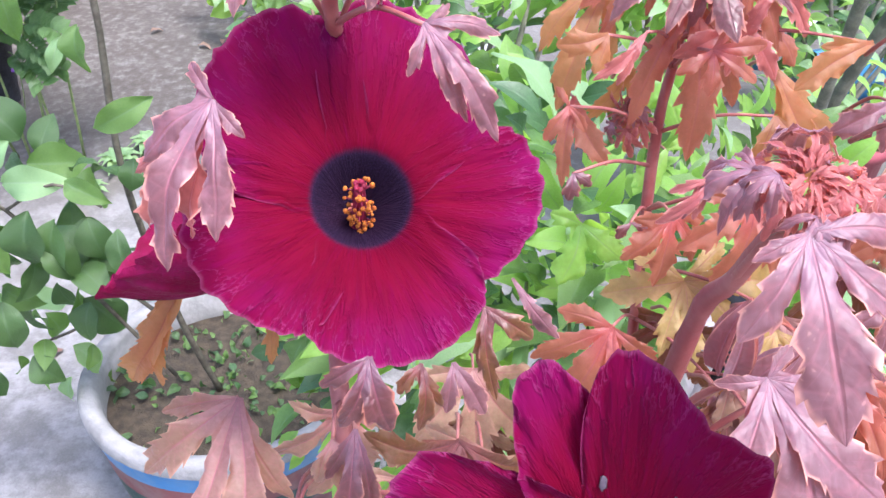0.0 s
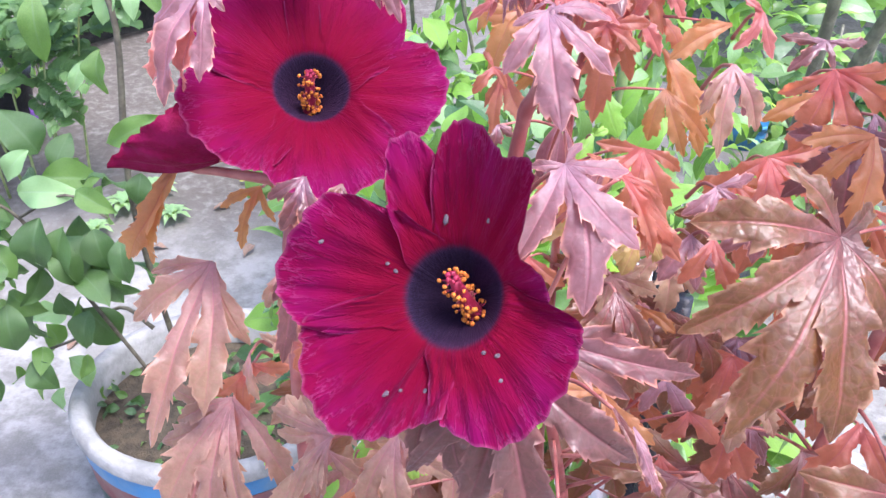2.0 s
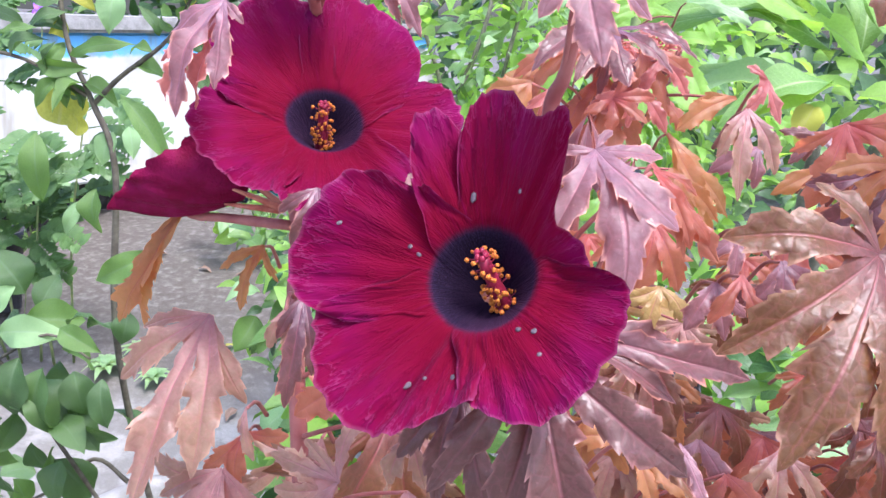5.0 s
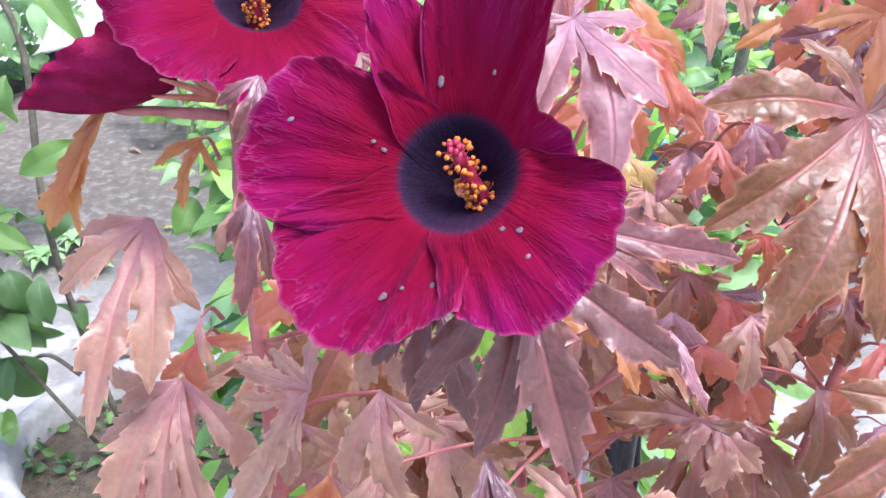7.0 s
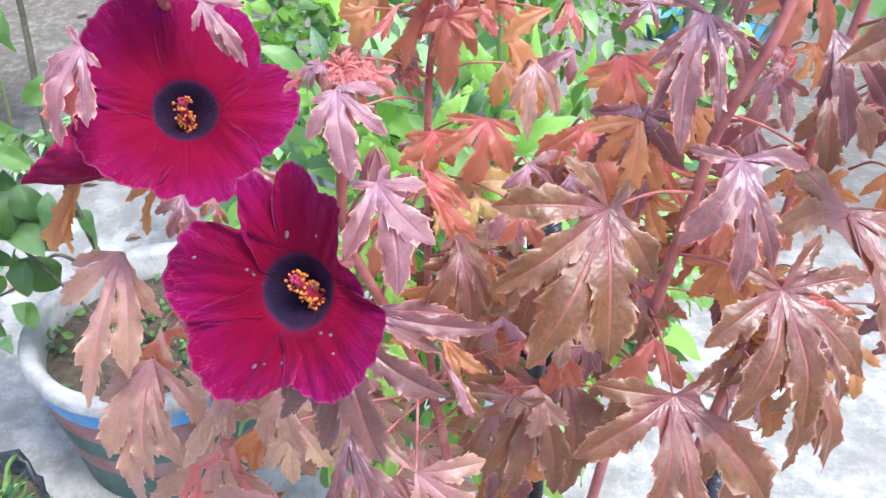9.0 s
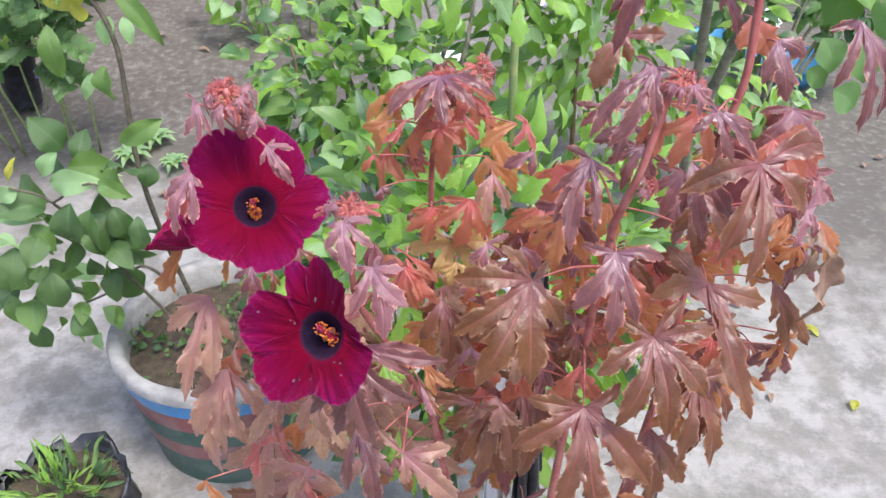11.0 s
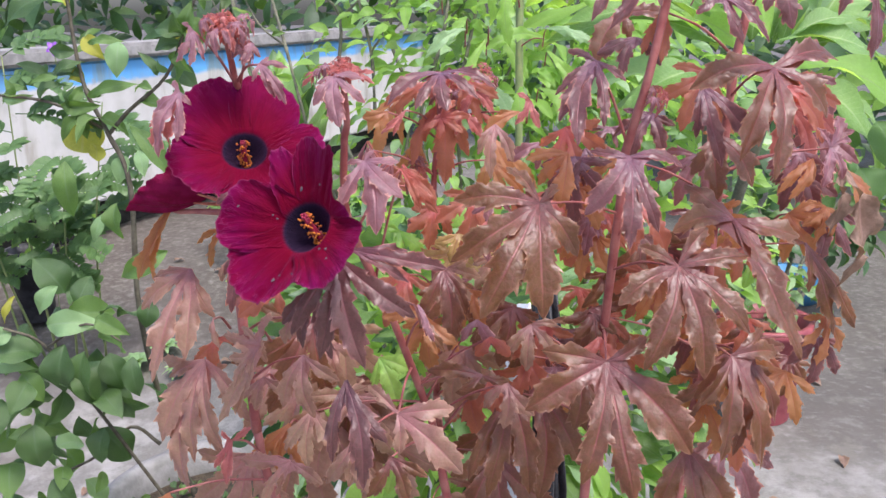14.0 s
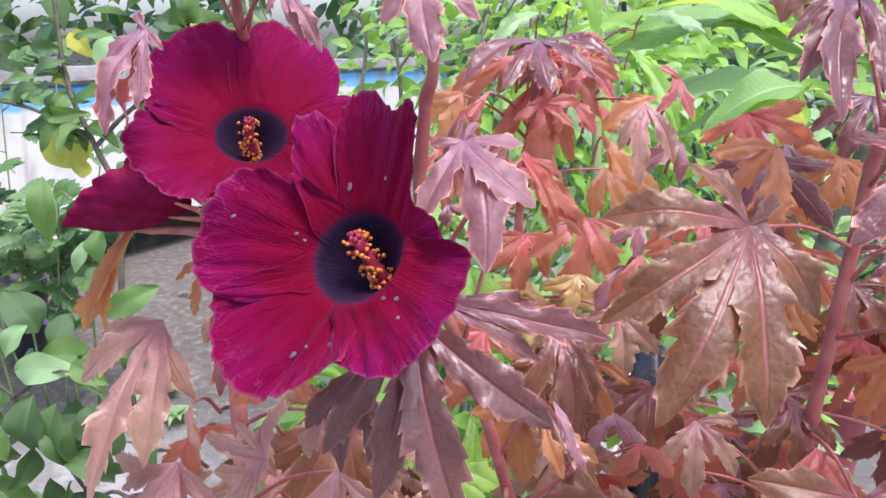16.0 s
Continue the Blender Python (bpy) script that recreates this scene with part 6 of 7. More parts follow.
leaf((0.149, 0.680, 1.064), (-0.40, -0.26, -0.88), (-0.3, -0.85, 0.4), [(0, 117)], green_bright, wide=0.23, arch=0.12, parent=tall_weed, tooth=0.12)
leaf((0.146, 0.720, 1.013), (0.50, -0.41, -0.76), (0.2, -0.85, 0.6), [(0, 73)], green_pale, wide=0.39, arch=0.12, parent=tall_weed, tooth=0.12)
leaf((0.148, 0.600, 1.079), (0.07, -0.68, 0.73), (0.4, -0.85, 0.4), [(0, 44)], green_bright, wide=0.30, arch=0.12, parent=tall_weed, tooth=0.12)
leaf((0.235, 0.640, 1.126), (0.62, -0.53, -0.58), (-0.3, -0.85, 0.6), [(0, 56)], green_bright, wide=0.28, arch=0.12, parent=tall_weed, tooth=0.12)
leaf((0.098, 0.680, 1.114), (0.52, -0.47, 0.71), (0.2, -0.85, 0.4), [(0, 63)], green_pale, wide=0.34, arch=0.12, parent=tall_weed, tooth=0.12)
leaf((0.127, 0.720, 1.089), (-0.50, -0.71, -0.50), (0.4, -0.85, 0.6), [(0, 42)], green_bright, wide=0.34, arch=0.12, parent=tall_weed, tooth=0.12)
leaf((0.182, 0.600, 1.016), (-0.04, -0.65, -0.76), (-0.3, -0.85, 0.4), [(0, 46)], green_bright, wide=0.57, arch=0.12, parent=tall_weed, tooth=0.12)
leaf((0.238, 0.640, 1.151), (0.79, -0.57, -0.25), (0.2, -0.85, 0.6), [(0, 52)], green_pale, wide=0.30, arch=0.12, parent=tall_weed, tooth=0.12)
leaf((0.209, 0.680, 1.007), (0.69, -0.57, -0.44), (0.4, -0.85, 0.4), [(0, 52)], green_bright, wide=0.34, arch=0.12, parent=tall_weed, tooth=0.12)
leaf((0.167, 0.720, 1.069), (0.44, -0.46, -0.77), (-0.3, -0.85, 0.6), [(0, 65)], green_bright, wide=0.34, arch=0.12, parent=tall_weed, tooth=0.12)
leaf((0.123, 0.600, 1.078), (-0.73, -0.52, -0.44), (0.2, -0.85, 0.4), [(0, 57)], green_pale, wide=0.25, arch=0.12, parent=tall_weed, tooth=0.12)
leaf((0.201, 0.640, 1.135), (0.46, -0.65, 0.60), (0.4, -0.85, 0.6), [(0, 45)], green_bright, wide=0.28, arch=0.12, parent=tall_weed, tooth=0.12)
leaf((0.143, 0.680, 1.131), (-0.53, -0.60, 0.60), (-0.3, -0.85, 0.4), [(0, 49)], green_bright, wide=0.25, arch=0.12, parent=tall_weed, tooth=0.12)
leaf((0.137, 0.5, 0.935), (0.36, -0.38, -0.85), (0.0, -0.91, 0.41), [(0, 39), (61, 23)], green_bright, wide=.6, parent=tall_weed, petiole=True, tooth=0.1)
leaf((0.063, 0.33, 0.929), (-0.33, -0.38, -0.86), (0.0, -0.91, 0.41), [(-68, 25), (0, 30), (91, 15)], green_bright, wide=.6, parent=tall_weed, petiole=True, tooth=0.1)
leaf((0.055, 0.2, 0.876), (0.34, -0.38, -0.86), (0.0, -0.91, 0.41), [(-48, 22), (0, 34), (33, 20)], green_bright, wide=.6, parent=tall_weed, petiole=True, tooth=0.1)
leaf((0.03, 0.32, 0.811), (0.88, -0.19, -0.43), (0.0, -0.91, 0.41), [(-72, 12), (0, 29)], green_bright, wide=.5, parent=tall_weed, petiole=True, tooth=0.1)
leaf((0.063, 0.2, 0.805), (-0.24, -0.39, -0.89), (0.0, -0.91, 0.41), [(-0, 29), (121, 5)], green_bright, wide=.4, parent=tall_weed, petiole=True, tooth=0.1)
leaf((0.098, 0.28, 0.754), (-0.02, -0.41, -0.91), (0.0, -0.91, 0.41), [(-37, 21), (0, 25), (34, 15)], green_bright, wide=.4, parent=tall_weed, petiole=True, tooth=0.1)
leaf((0.233, 0.28, 0.891), (0.4, -0.37, -0.84), (0.0, -0.91, 0.41), [(0, 20), (61, 17)], green_bright, wide=.7, parent=tall_weed, petiole=True, tooth=0.1)
leaf((0.117, 0.4, 0.932), (-0.61, -0.32, -0.73), (0.0, -0.91, 0.41), [(-152, 10), (0, 24)], green_bright, wide=.6, parent=tall_weed, petiole=True, tooth=0.1)
leaf((0.162, 0.3, 0.857), (-0.3, -0.39, -0.87), (0.0, -0.91, 0.41), [(-59, 13), (0, 20)], green_bright, wide=.7, parent=tall_weed, petiole=True, tooth=0.1)
leaf((0.333, 0.3, 0.904), (0.57, -0.33, -0.75), (0.0, -0.91, 0.41), [(0, 22), (52, 19)], green_bright, wide=.7, parent=tall_weed, petiole=True, tooth=0.1)
leaf((0.064, 0.3, 0.853), (0.22, -0.4, -0.89), (0.0, -0.91, 0.41), [(-39, 24), (-0, 34), (31, 46)], green_bright, wide=.35, parent=tall_weed, petiole=True, tooth=0.1)
leaf((0.152, 0.3, 0.868), (-0.45, -0.54, -0.72), (0.0, -0.8, 0.6), [(-45, 28), (-0, 34), (61, 22)], green_bright, wide=.4, parent=tall_weed, petiole=True, tooth=0.1)
leaf((0.074, 0.25, 0.858), (0.44, -0.54, -0.72), (0.0, -0.8, 0.6), [(-0, 20), (34, 16)], green_bright, wide=.5, parent=tall_weed, petiole=True, tooth=0.1)
leaf((-0.002, 0.3, 0.79), (-0.37, -0.56, -0.74), (0.0, -0.8, 0.6), [(-54, 21), (-0, 34)], green_bright, wide=.5, parent=tall_weed, petiole=True, tooth=0.1)
leaf((0.02, 0.2, 0.842), (-0.18, -0.59, -0.79), (0.0, -0.8, 0.6), [(-61, 8), (0, 8)], green_bright, wide=.7, parent=tall_weed, petiole=True, tooth=0.1)


def scatter(parent, count, middle, size, lengths, ratio, mats, seed, hang=0.4):
    """Leaves of a crown, each on the outside of a loose twig."""
    rng = random.Random(seed)
    for k in range(count):
        d = Vector((rng.gauss(0, 1), rng.gauss(0, 1), rng.gauss(0, 1))).normalized()
        r = rng.random() ** 0.45
        b = Vector((middle[i] + d[i] * r * size[i] for i in range(3)))
        L = rng.uniform(*lengths)
        ax = (d + Vector((rng.uniform(-0.8, 0.8), rng.uniform(-0.8, 0.4), -hang + rng.uniform(-0.7, 0.7)))).normalized()
        n = (rng.uniform(-0.8, 0.8), rng.uniform(-0.9, 0.3), rng.uniform(0.2, 1.0))
        L *= rng.choice((0.7, 0.9, 1.0, 1.1))
        green_leaf(parent, b, b + ax * L, L * ratio * rng.choice((0.9, 1.0, 1.12)), rng.choice(mats), n=n, kind=k % 3)


def twig_leaves(parent, path, count, lengths, mats, seed):
    """Small folded leaves along a twig."""
    rng = random.Random(seed)
    line = smoothed(path, 8)
    for k in range(count):
        b = line[rng.randrange(len(line))]
        L = rng.uniform(*lengths)
        d = Vector((rng.gauss(0, 1), rng.gauss(0, 0.6), rng.gauss(0.1, 0.7))).normalized()
        green_leaf(parent, b, b + d * L, L * rng.uniform(0.35, 0.6), rng.choice(mats), droop=0.3, fold=0.7, n=(rng.uniform(-0.8, 0.8), -0.6, rng.uniform(-0.2, 0.9)), kind=10 + k % 3)


twig_leaves(lime_bush, [(-0.40, 0.91, 0.942), (-0.43, 0.92, 1.02), (-0.44, 0.93, 1.18)], 9, (0.03, 0.06), [green_gloss, green_lime, green_yellow], 91)
twig_leaves(lime_bush, [(-0.36, 0.90, 0.97), (-0.29, 0.87, 1.02), (-0.25, 0.86, 1.09), (-0.22, 0.86, 1.16)], 20, (0.025, 0.055), [green_gloss, green_lime, green_lime], 92)
twig_leaves(lime_bush, [(-0.41, 0.91, 0.945), (-0.47, 0.90, 0.985), (-0.62, 0.89, 1.01)], 12, (0.03, 0.06), [green_gloss, green_lime, green_pale], 93)
scatter(lime_bush, 38, (-0.52, 0.90, 0.58), (0.13, 0.06, 0.13), (0.05, 0.085), 0.66, [green_gloss, green_lime, green_gloss, green_gloss], 21)
scatter(lime_bush, 30, (-0.60, 0.94, 0.42), (0.14, 0.08, 0.14), (0.045, 0.075), 0.66, [green_gloss, green_pale, green_lime], 22)


def leaf_mass(parent, count, middle, size, lengths, ratio, mats, seed, hang=0.3):
    """The fine filling of a crown: many small leaves joined, one mesh for each tone."""
    rng = random.Random(seed)
    for mt in mats:
        pieces, uv = [], []
        for k in range(count):
            d = Vector((rng.gauss(0, 1), rng.gauss(0, 1), rng.gauss(0, 1))).normalized()
            r = rng.random() ** 0.4
            q = Vector((middle[i] + d[i] * r * size[i] for i in range(3)))
            L = rng.uniform(*lengths)
            ax = d + Vector((rng.uniform(-0.6, 0.6), rng.uniform(-0.6, 0.3), -hang + rng.uniform(-0.5, 0.5)))
            v, f, u = blade(L, L * ratio * rng.uniform(0.8, 1.2), fold=0.3, arch=0.1, droop=0.15, nu=2, nv=5, base=0.05)
            m = frame_of(q, ax, (rng.uniform(-0.6, 0.6), rng.uniform(-0.9, 0.1), rng.uniform(0.3, 1.0)))
            pieces.append(([m @ Vector(p) for p in v], f))
            uv += u
        v, f = merge(pieces)
        tagged(put("crown_leaves", mesh_from([p - Vector(middle) for p in v], f, "crown_leaves", mt, uv), parent, Matrix.Translation(middle)), kind="stuff")


shrub = thing("garden_shrub", (0.0, 1.6, 0.0), "bushy green shrub with small pointed leaves", "plant")
rng = random.Random(71)
for k in range(9):
    lean = 0.035 * (k - 4)
    path = [Vector((0.015 * (k - 4), 1.6, 0.05))]
    for h in (0.35, 0.62, 0.85, 1.05, 1.22, 1.38):
        path.append(Vector((lean * (h / 0.45) + rng.uniform(-0.035, 0.035), 1.60 + rng.uniform(-0.05, 0.05), h + rng.uniform(-0.04, 0.04))))
    tube("stem", path, 0.0062, 0.0022, bark_grey, shrub, rough=0.25)
    for h in (3, 4, 5):
        p = path[h]
        out = rng.choice((-1, 1)) * rng.uniform(0.05, 0.11)
        side = [p, p + Vector((out * 0.6, -0.02, 0.05)), p + Vector((out, -0.03, rng.uniform(0.10, 0.17)))]
        tube("twig", side, 0.0028, 0.0012, bark_grey, shrub, 6, rough=0.25)
        twig_leaves(shrub, side, 4, (0.03, 0.06), [green_bright, green_bright, green_lime, green_pale], 300 + 10 * k + h)
scatter(shrub, 230, (0.14, 1.55, 1.02), (0.33, 0.20, 0.36), (0.045, 0.085), 0.38, [green_bright, green_bright, green_pale, green_bright], 24)
leaf_mass(shrub, 170, (0.16, 1.62, 0.95), (0.38, 0.24, 0.40), (0.03, 0.06), 0.5, [green_bright, green_bright, green_pale], 64)
shrub_low = thing("low_shrub", (-0.20, 1.42, 0.0), "low leafy green shrub", "plant")
tube("stem", [(-0.20, 1.42, 0.0), (-0.19, 1.42, 0.35), (-0.22, 1.41, 0.7)], 0.006, 0.003, stem_brown, shrub_low)
scatter(shrub_low, 120, (-0.12, 1.40, 0.58), (0.22, 0.16, 0.20), (0.05, 0.09), 0.62, [green_lime, green_bright, green_pale], 25)
shrub_back = thing("back_shrub", (0.45, 1.8, 0.0), "tall light green leafy shrub", "plant")
tube("stem", [(0.45, 1.8, 0.0), (0.44, 1.8, 0.5), (0.46, 1.8, 1.1)], 0.008, 0.003, stem_brown, shrub_back)
scatter(shrub_back, 260, (0.42, 1.75, 1.0), (0.34, 0.2, 0.40), (0.06, 0.12), 0.30, [green_bright, green_pale, green_bright], 27)
leaf_mass(shrub_low, 130, (-0.12, 1.44, 0.55), (0.24, 0.18, 0.22), (0.03, 0.06), 0.6, [green_lime, green_bright, green_dark], 65)
leaf_mass(shrub_back, 200, (0.44, 1.82, 0.98), (0.40, 0.24, 0.46), (0.035, 0.07), 0.5, [green_bright, green_bright, green_pale], 66)
leaf_mass(shrub_back, 240, (0.50, 1.78, 0.55), (0.42, 0.24, 0.42), (0.04, 0.09), 0.4, [green_bright, green_lime, green_pale], 68)
weeds = thing("weed_patch", (0.15, 0.6, 0.0), "bright green weeds growing behind the bush", "plant")
for k in range(6):
    tube("stem", [(0.05 + 0.03 * k, 0.62, 0.0), (0.04 + 0.035 * k, 0.60, 0.4), (0.03 + 0.04 * k, 0.58, 0.72)], 0.0035, 0.0015, stem_green, weeds)
scatter(weeds, 290, (0.13, 0.60, 0.62), (0.26, 0.16, 0.27), (0.05, 0.10), 0.38, [green_bright, green_bright, green_lime, green_pale], 26)

leaf_mass(weeds, 260, (0.13, 0.66, 0.58), (0.30, 0.18, 0.30), (0.03, 0.06), 0.45, [green_bright, green_lime, green_dark], 67)

# broad-leaved plant by the wall
crinum = thing("broad_leaf_plant", (-0.63, 3.50, 0.24), "potted plant with broad upright green leaves", "plant")
SPOON = []
for q in range(3):
    v, f, u = blade(1.0, 0.40, fold=0.22, arch=0.10, droop=0.14, nu=6, nv=18, base=0.5, wave=0.04, seed=200 + q, power=0.1)
    v = [(x * (0.18 + 0.95 * min(1.0, max(0.0, (y - 0.10) / 0.42)) ** 1.4), y, z) for x, y, z in v]
    SPOON.append(mesh_from(v, f, "leaf", (green_spoon, green_spoon, green_broad)[q], u))
for k in range(15):
    a = -0.2 + k * 2.4
    tilt = 0.14 + 1.5 * (k / 15) ** 2.4
    d = Vector((math.cos(a) * tilt, math.sin(a) * tilt * 0.7, 1.0)).normalized()
    b = Vector((-0.63, 3.50, 0.36)) + Vector((d.x, d.y, 0)) * 0.06
    put("leaf", SPOON[k % 3], crinum, frame_of(b, d, Vector((-d.x, -d.y - 0.25, 0.4))) @ Matrix.Scale(0.64 - 0.019 * k, 4))
teal_pot = thing("plant_pot", (-0.63, 3.50, 0.235), "teal plastic plant pot by the wall", "plant pot")
lathe("pot", [(0.10, 0.0), (0.125, 0.13), (0.14, 0.13), (0.14, 0.15), (0.12, 0.15), (0.11, 0.11)], teal_plastic, teal_pot, Matrix.Translation((-0.63, 3.50, 0.235)))
lathe("soil", [(0.0, 0.12), (0.114, 0.12)], soil, teal_pot, Matrix.Translation((-0.63, 3.50, 0.235)))

navy_drum = thing("drum", (-0.80, 3.56, yard_height(-0.80, 3.56)), "dark navy plastic drum standing by the wall", "drum")
lathe("body", [(0.0, 0.0), (0.09, 0.0), (0.10, 0.02), (0.10, 0.10), (0.104, 0.11), (0.10, 0.12), (0.10, 0.19), (0.094, 0.20), (0.088, 0.18), (0.086, 0.05)], navy_plastic, navy_drum, Matrix.Translation((-0.80, 3.56, yard_height(-0.80, 3.56))))
low_herb = thing("low_herb", (-0.55, 2.75, yard_height(-0.55, 2.75)), "low light green seedlings before the wall", "plant")
for k in range(5):
    tube("stem", [(-0.60 + 0.05 * k, 2.75, yard_height(-0.55, 2.75) - 0.01), (-0.62 + 0.06 * k, 2.74, 0.35), (-0.66 + 0.08 * k, 2.72, 0.52)], 0.004, 0.002, stem_green, low_herb)
scatter(low_herb, 110, (-0.54, 2.74, 0.42), (0.26, 0.14, 0.16), (0.05, 0.10), 0.55, [green_bright, green_pale, green_lime], 81, 0.1)

# herbs in pots at the foot of the wall
for k, (x, y, z, s, top, many) in enumerate(((-1.28, 2.3, 0.15, 0.2, 0.24, 120),)):
    pot = thing("herb_pot", (x, y, z), "black plastic pot with small-leaved herbs", "plant pot", "herb pots")
    lathe("pot", [(0.05, 0.0), (0.07, top - 0.03), (0.08, top - 0.03), (0.08, top), (0.066, top), (0.064, top - 0.04)], black_plastic, pot, Matrix.Translation((x, y, z)))
    lathe("soil", [(0.0, top - 0.03), (0.065, top - 0.03)], soil, pot, Matrix.Translation((x, y, z)))
    herb = thing("herb_plant", (x, y, z + top - 0.03), "small-leaved pale green herb", "plant", "herbs")
    tube("stem", [(x, y, z + top - 0.04), (x + 0.01, y, z + top + s * 0.3), (x + 0.02, y, z + top + s * 0.9)], 0.003, 0.0015, stem_green, herb)
    scatter(herb, many, (x + 0.02, y, z + top + s * 0.5), (s, s * 0.8, s * 0.85), (0.03, 0.06), 0.5, [green_lime, green_pale, green_bright], 30 + k, 0.1)


def succulent(at, r, seed):
    """A flat rosette of fleshy leaves."""
    ob = thing("succulent", at, "pale green succulent rosette", "plant", "succulents")
    rng = random.Random(seed)
    for k in range(16):
        a = k * 2.4
        q = 0.35 + 0.65 * k / 16
        d = Vector((math.cos(a), math.sin(a), 1.2 - 1.1 * q)).normalized()
        b = Vector(at) + Vector((0, 0, 0.02))
        green_leaf(ob, b, b + d * r * (0.6 + 0.4 * q), r * 0.36, green_pale, n=tuple(Vector((0, 0, 1)) - 0.5 * d), kind=2)
    return ob


for k, (x, y, r) in enumerate(((-0.86, 2.02, 0.075), (-0.80, 2.10, 0.07), (-0.72, 1.98, 0.06), (-0.90, 1.90, 0.055))):
    succulent((x, y, yard_height(x, y)), r, k)
feather = leaf_material("leaf_feather", (0.046, 0.105, 0.030), (0.085, 0.165, 0.046), (0.12, 0.2, 0.09), (0.08, 0.15, 0.06), (0.18, 0.38, 0.05), rough=0.45, share=0.3, rim_share=0.2)


def frond(parent, base, d, length, seed):
    """A feathery leaf: a thin rib with paired oval leaflets, joined into one part."""
    rng = random.Random(seed)
    side = Vector(d).cross(Vector((0, -0.6, 0.8))).normalized()
    rib = [Vector(d) * (length * t) - Vector((0, 0, 0.35 * length * t * t)) for t in (0.0, 0.33, 0.66, 1.0)]
    v, f, u = tube_data(rib, 0.0016, 0.0006, 5, 3)
    pieces, uv = [(v, f)], list(u)
    line = smoothed(rib, 5)
    for k in range(3, len(line)):
        for sgn in (-1, 1):
            L = rng.uniform(0.026, 0.046)
            v, f, u = blade(L, L * 0.62, fold=0.2, arch=0.08, nu=2, nv=5, base=0.1, power=0.3)
            m = frame_of(line[k], side * sgn + Vector(d) * 0.5 + Vector((0, 0, rng.uniform(-0.4, 0.1))), (rng.uniform(-0.4, 0.4), -0.5, 0.8))
            pieces.append(([m @ Vector(p) for p in v], f))
            uv += u
    v, f = merge(pieces)
    put("frond", mesh_from(v, f, "frond", feather, uv), parent, Matrix.Translation(base))


herb_wall = thing("feathery_shrub", (-1.16, 2.05, 0.1), "feathery blue-green shrub growing by the wall", "plant")
rng_f = random.Random(71)
for k in range(7):
    foot = Vector((-1.24 + 0.045 * k, 2.06 - 0.02 * (k % 2), 0.09))
    top = Vector((-1.36 + 0.085 * k, 2.00 - 0.05 * (k % 3), 0.62 + 0.13 * (k % 4)))
    mid_p = foot.lerp(top, 0.5) + Vector((0.03 * math.sin(k * 2.0), -0.02, 0))
    tube("stem", [foot, mid_p, top], 0.004, 0.0016, stem_green, herb_wall)
    for q in range(9):
        b = foot.lerp(top, 0.55 + 0.45 * q / 8) + Vector((rng_f.uniform(-0.02, 0.02), -0.01, 0))
        a = rng_f.uniform(0, 6.28)
        frond(herb_wall, b, Vector((math.cos(a), math.sin(a) * 0.6 - 0.2, rng_f.uniform(0.0, 0.7))).normalized(), rng_f.uniform(0.13, 0.22), 500 + k * 20 + q)


def blossom(at, seed):
    """A small five-petalled purple flower."""
    ob = thing("wild_flower", at, "tiny purple flower on a weed stem", "flower", "wild flowers")
    tube("stem", [Vector(at) - Vector((0.01, 0, 0.12)), Vector(at) - Vector((0, 0, 0.05)), Vector(at)], 0.0015, 0.001, stem_green, ob)
    for k in range(5):
        a = 2 * math.pi * k / 5 + seed
        v, f, u = blade(0.022, 0.018, fold=0.1, arch=0.15, nu=4, nv=6, base=0.3, power=0.1)
        put("petal", mesh_from(v, f, "petal", petal_purple, u), ob, frame_of(at, (math.cos(a), -0.2, math.sin(a)), (0, -0.8, 0.5)))


for k, p in enumerate(((-1.157, 2.2, 0.291), (-0.961, 2.0, 1.025))):
    blossom(p, k)

# plants behind the wall
hedge = thing("hedge", (-1.0, 5.2, 0.2), "dark dense hedge behind the wall", "hedge")


def hedge_mass(name, x0, x1, y0, y1, z0, z1, count, seed, mats):
    rng = random.Random(seed)
    for q, mt in enumerate(mats):
        parts = []
        for k in range(count):
            b = Vector((rng.uniform(x0, x1), rng.uniform(y0, y1), rng.uniform(z0, z1)))
            d = Vector((rng.gauss(0, 1), rng.gauss(0, 1) - 0.5, rng.gauss(0, 0.8) - 0.2)).normalized()
            L = rng.uniform(0.10, 0.26)
            v, f, u = blade(L, L * 0.4, nu=2, nv=4, base=0.05)
            m = frame_of(b, d, (rng.uniform(-0.5, 0.5), -0.6, 0.7))
            parts.append(([m @ Vector(p) for p in v], f))
        v, f = merge(parts)
        put(name, mesh_from(v, f, name, mt), hedge)


hedge_mass("foliage", -4.5, 3.5, 5.2, 6.6, 0.1, 2.6, 1500, 40, [green_dark, green_dark, green_lime])
hedge_mass("foliage", -4.2, -2.1, 2.2, 5.2, 0.1, 2.4, 700, 41, [green_dark, green_lime])
hedge_mass("foliage", 1.2, 4.5, 3.4, 5.4, 0.1, 2.4, 700, 42, [green_dark, green_bright])

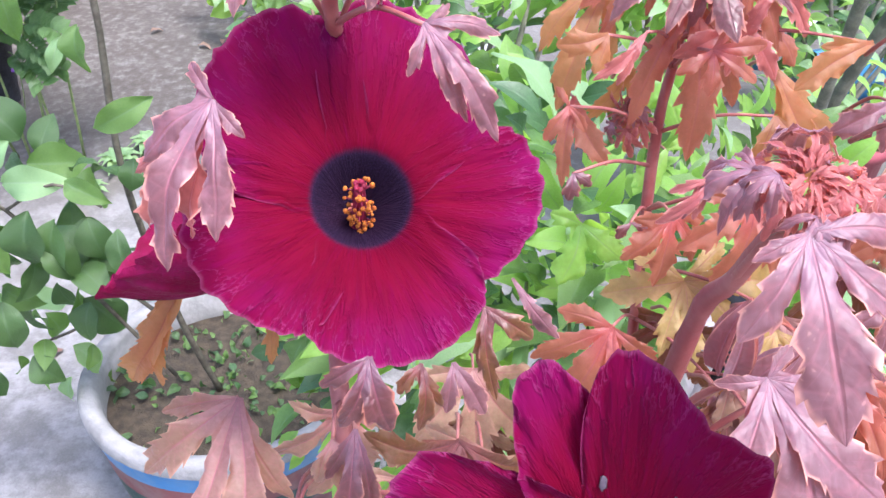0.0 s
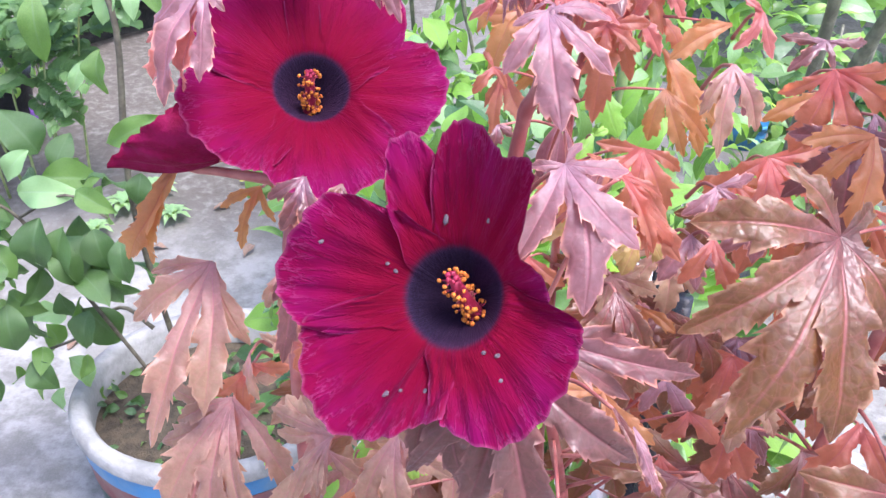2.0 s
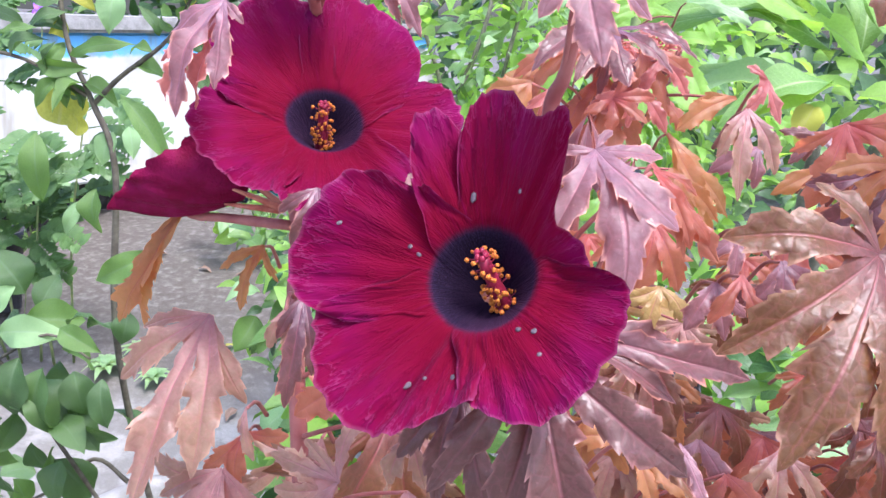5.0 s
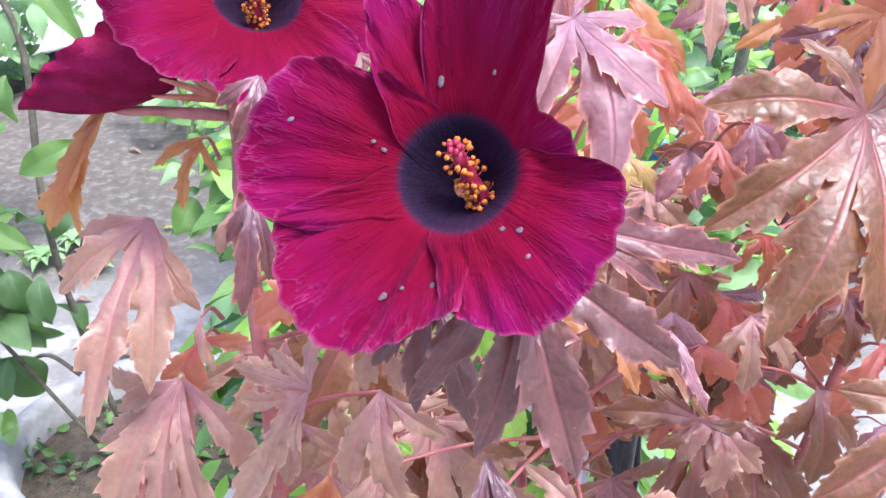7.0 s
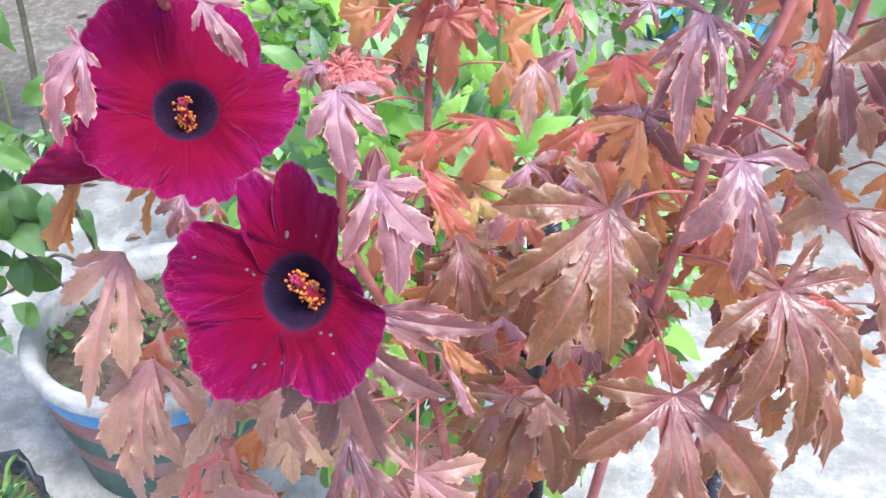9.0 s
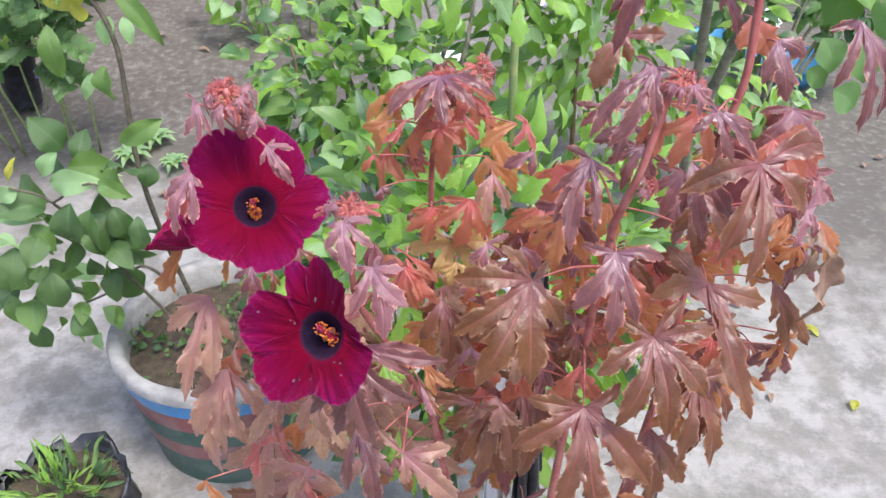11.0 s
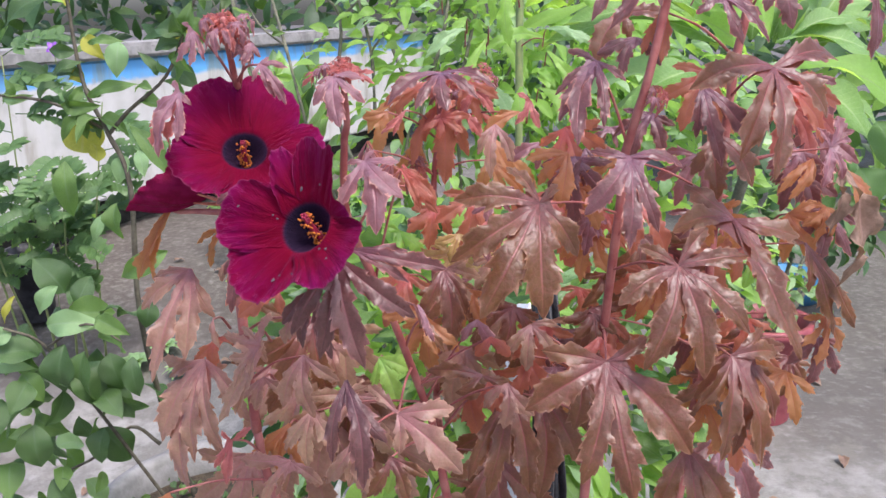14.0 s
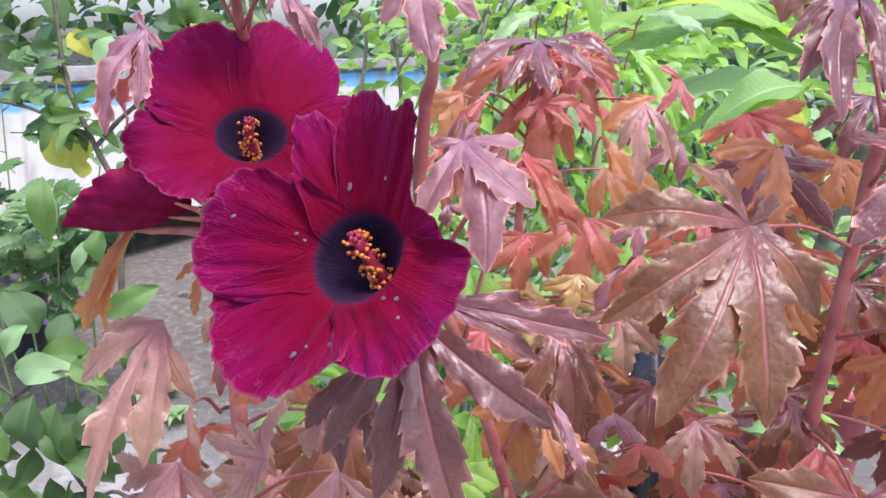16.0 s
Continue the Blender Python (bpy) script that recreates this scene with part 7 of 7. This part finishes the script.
# ---- small things on the ground ----
grow_bag((-0.60, 0.74, 0.0), 0.115, 0.10, "open black plastic bag with weeds", 9)
bag_weeds = thing("weed_tuft", (-0.60, 0.74, 0.08), "yellow-green weeds in a black bag", "plant")
scatter(bag_weeds, 130, (-0.60, 0.74, 0.10), (0.09, 0.08, 0.04), (0.03, 0.08), 0.14, [green_bright, green_lime, green_dark], 50, -0.9)
moss = thing("moss_tuft", (-0.332, 1.013, 0.215), "low green moss and seedlings in the pot", "plant")
scatter(moss, 260, (-0.332, 1.013, 0.222), (0.20, 0.20, 0.012), (0.012, 0.03), 0.6, [green_lime, green_dark, green_gloss], 51, -0.2)


# ---- plastic things lying about the yard ----


def crumpled(name, at, size, material, label, category, seed):
    """A crushed plastic bag: a folded skin over an uneven heap."""
    ob = thing(name, at, label, category)
    verts, faces = [], []
    nu, nv = 26, 12
    for i in range(nv + 1):
        th = math.pi / 2 * i / nv
        for j in range(nu):
            w = 2 * math.pi * j / nu
            p = Vector((math.sin(th) * math.cos(w), math.sin(th) * math.sin(w), math.cos(th)))
            q = 0.75 + 0.5 * abs(noise.noise(p * 2.3 + Vector((seed, 0, 0)))) + 0.3 * noise.noise(p * 5.1 + Vector((0, seed, 0)))
            verts.append((p.x * q * size[0], p.y * q * size[1], max(0.0, p.z) * q * size[2]))
    for i in range(nv):
        for j in range(nu):
            k = (j + 1) % nu
            faces.append((i * nu + j, i * nu + k, (i + 1) * nu + k, (i + 1) * nu + j))
    put("skin", mesh_from(verts, faces, "skin", material, None, False), ob, Matrix.Translation(at))


def basin(at, r, h, material, label, group=""):
    ob = thing("basin", at, label, "basin", group)
    m = Matrix.Translation(at)
    lathe("bowl", [(0.0, 0.006), (r * 0.72, 0.0), (r * 0.97, h), (r * 0.94, h), (r * 0.70, 0.012), (0.0, 0.014)], material, ob, m, 44)
    lathe("rim", [(r * 0.96, h - 0.012), (r * 1.05, h - 0.010), (r * 1.06, h), (r * 0.95, h + 0.003)], material, ob, m, 44)


basin((1.37, 2.75, yard_height(1.37, 2.75)), 0.15, 0.09, basin_blue, "blue plastic basin standing on the concrete")
basin((1.15, 2.98, yard_height(1.15, 2.98)), 0.08, 0.10, basin_blue, "small blue plastic tub on the concrete")
crumpled("plastic_bag", (0.13, 2.55, yard_height(0.13, 2.55)), (0.07, 0.06, 0.05), white_plastic, "scrap of white plastic on the ground", "bag", 2.0)
crumpled("plastic_bag", (1.49, 3.35, yard_height(1.49, 3.35)), (0.09, 0.07, 0.06), white_plastic, "scrap of white plastic on the ground", "bag", 3.0)
yard_shrub = thing("yard_shrub", (1.22, 2.52, yard_height(1.22, 2.52)), "straggly dark green shrub with bare grey stems", "plant")
for k in range(7):
    top = Vector((1.02 + 0.10 * k, 2.50 + 0.03 * (k % 3), 0.42 + 0.07 * (k % 4)))
    foot = Vector((1.18 + 0.015 * k, 2.52, yard_height(1.22, 2.52) - 0.01))
    tube("stem", [foot, foot.lerp(top, 0.5) + Vector((0.02 * (k % 2), 0, 0.05)), top], 0.009, 0.004, bark_grey, yard_shrub, rough=0.2)
    twig_leaves(yard_shrub, [foot.lerp(top, 0.55), top], 7, (0.05, 0.10), [green_dark, green_lime, green_vine], 400 + k)
leaf_mass(yard_shrub, 46, (1.46, 2.56, 0.36), (0.16, 0.10, 0.17), (0.05, 0.10), 0.6, [green_dark, green_vine], 411)
leaf_mass(yard_shrub, 40, (1.10, 2.56, 0.30), (0.18, 0.10, 0.16), (0.05, 0.10), 0.5, [green_dark, green_lime], 412)
pink_pot = thing("plant_pot", (0.925, 1.81, 0.0), "pinkish red plastic pot with a small plant", "plant pot")
lathe("pot", [(0.08, 0.0), (0.112, 0.25), (0.122, 0.252), (0.124, 0.28), (0.110, 0.28), (0.10, 0.23)], pot_pink, pink_pot, Matrix.Translation((0.925, 1.81, 0.0)))
lathe("soil", [(0.0, 0.245), (0.103, 0.24)], soil, pink_pot, Matrix.Translation((0.925, 1.81, 0.0)))
pot_plant = thing("potted_plant", (0.925, 1.81, 0.24), "small leafy green plant in a pot", "plant")
tube("stem", [(0.925, 1.81, 0.235), (0.925, 1.80, 0.30), (0.915, 1.79, 0.40)], 0.004, 0.002, stem_green, pot_plant)
scatter(pot_plant, 60, (0.925, 1.80, 0.37), (0.14, 0.12, 0.12), (0.04, 0.08), 0.5, [green_bright, green_lime, green_pale], 77)


def fallen_leaves():
    rng = random.Random(90)
    for k in range(70):
        x, y = (rng.uniform(0.45, 1.7), rng.uniform(0.9, 3.0)) if k < 35 else (rng.uniform(-1.0, 0.1), rng.uniform(1.2, 2.9))
        z = yard_height(x, y) + 0.008
        ob = thing("fallen_leaf", (x, y, z), "curled dry leaf lying on the concrete", "leaf", "fallen leaves")
        a, L = rng.uniform(0, 6.28), rng.uniform(0.025, 0.06)
        green_leaf(ob, (x, y, z), (x + L * math.cos(a), y + L * math.sin(a), z + 0.004), L * 0.5, rng.choice((green_yellow, dry, dry, dry)), n=(0, 0, 1), kind=k % 3)


fallen_leaves()


def folded_sheet(name, corners, material, label, category, seed):
    """A limp plastic sheet with folds, hanging between four corners."""
    ob = thing(name, corners[0], label, category)
    p = [Vector(q) for q in corners]
    nrm = (p[1] - p[0]).cross(p[3] - p[0]).normalized()
    verts, faces, n = [], [], 12
    for i in range(n + 1):
        for j in range(n + 1):
            s, t = i / n, j / n
            q = p[0].lerp(p[1], s).lerp(p[3].lerp(p[2], s), t)
            verts.append(q + nrm * (0.012 * math.sin(9 * s + 3 * t + seed) + 0.02 * noise.noise(q * 18)) - p[0])
    for i in range(n):
        for j in range(n):
            k = i * (n + 1) + j
            faces.append((k, k + 1, k + n + 2, k + n + 1))
    sheet = put("sheet", mesh_from(verts, faces, "sheet", material), ob, Matrix.Translation(p[0]))
    thick = sheet.modifiers.new("thickness", "SOLIDIFY")
    thick.thickness = 0.002


folded_sheet("plastic_sheet", ((0.165, 0.42, 0.0), (0.235, 0.44, 0.0), (0.203, 0.43, 0.845), (0.182, 0.43, 0.84)), black_plastic, "folded black plastic sheet standing behind the bush", "sheet", 1.0)
folded_sheet("plastic_sheet", ((0.135, 0.44, 0.0), (0.165, 0.45, 0.0), (0.174, 0.44, 0.83), (0.160, 0.44, 0.80)), white_plastic, "pale grey plastic strip behind the bush", "sheet", 2.0)
folded_sheet("plastic_bag", ((0.50, 3.30, 0.10), (0.66, 3.32, 0.10), (0.575, 3.34, 0.31), (0.545, 3.33, 0.32)), white_plastic, "white plastic bag hanging over a stick in the yard", "bag", 3.0)
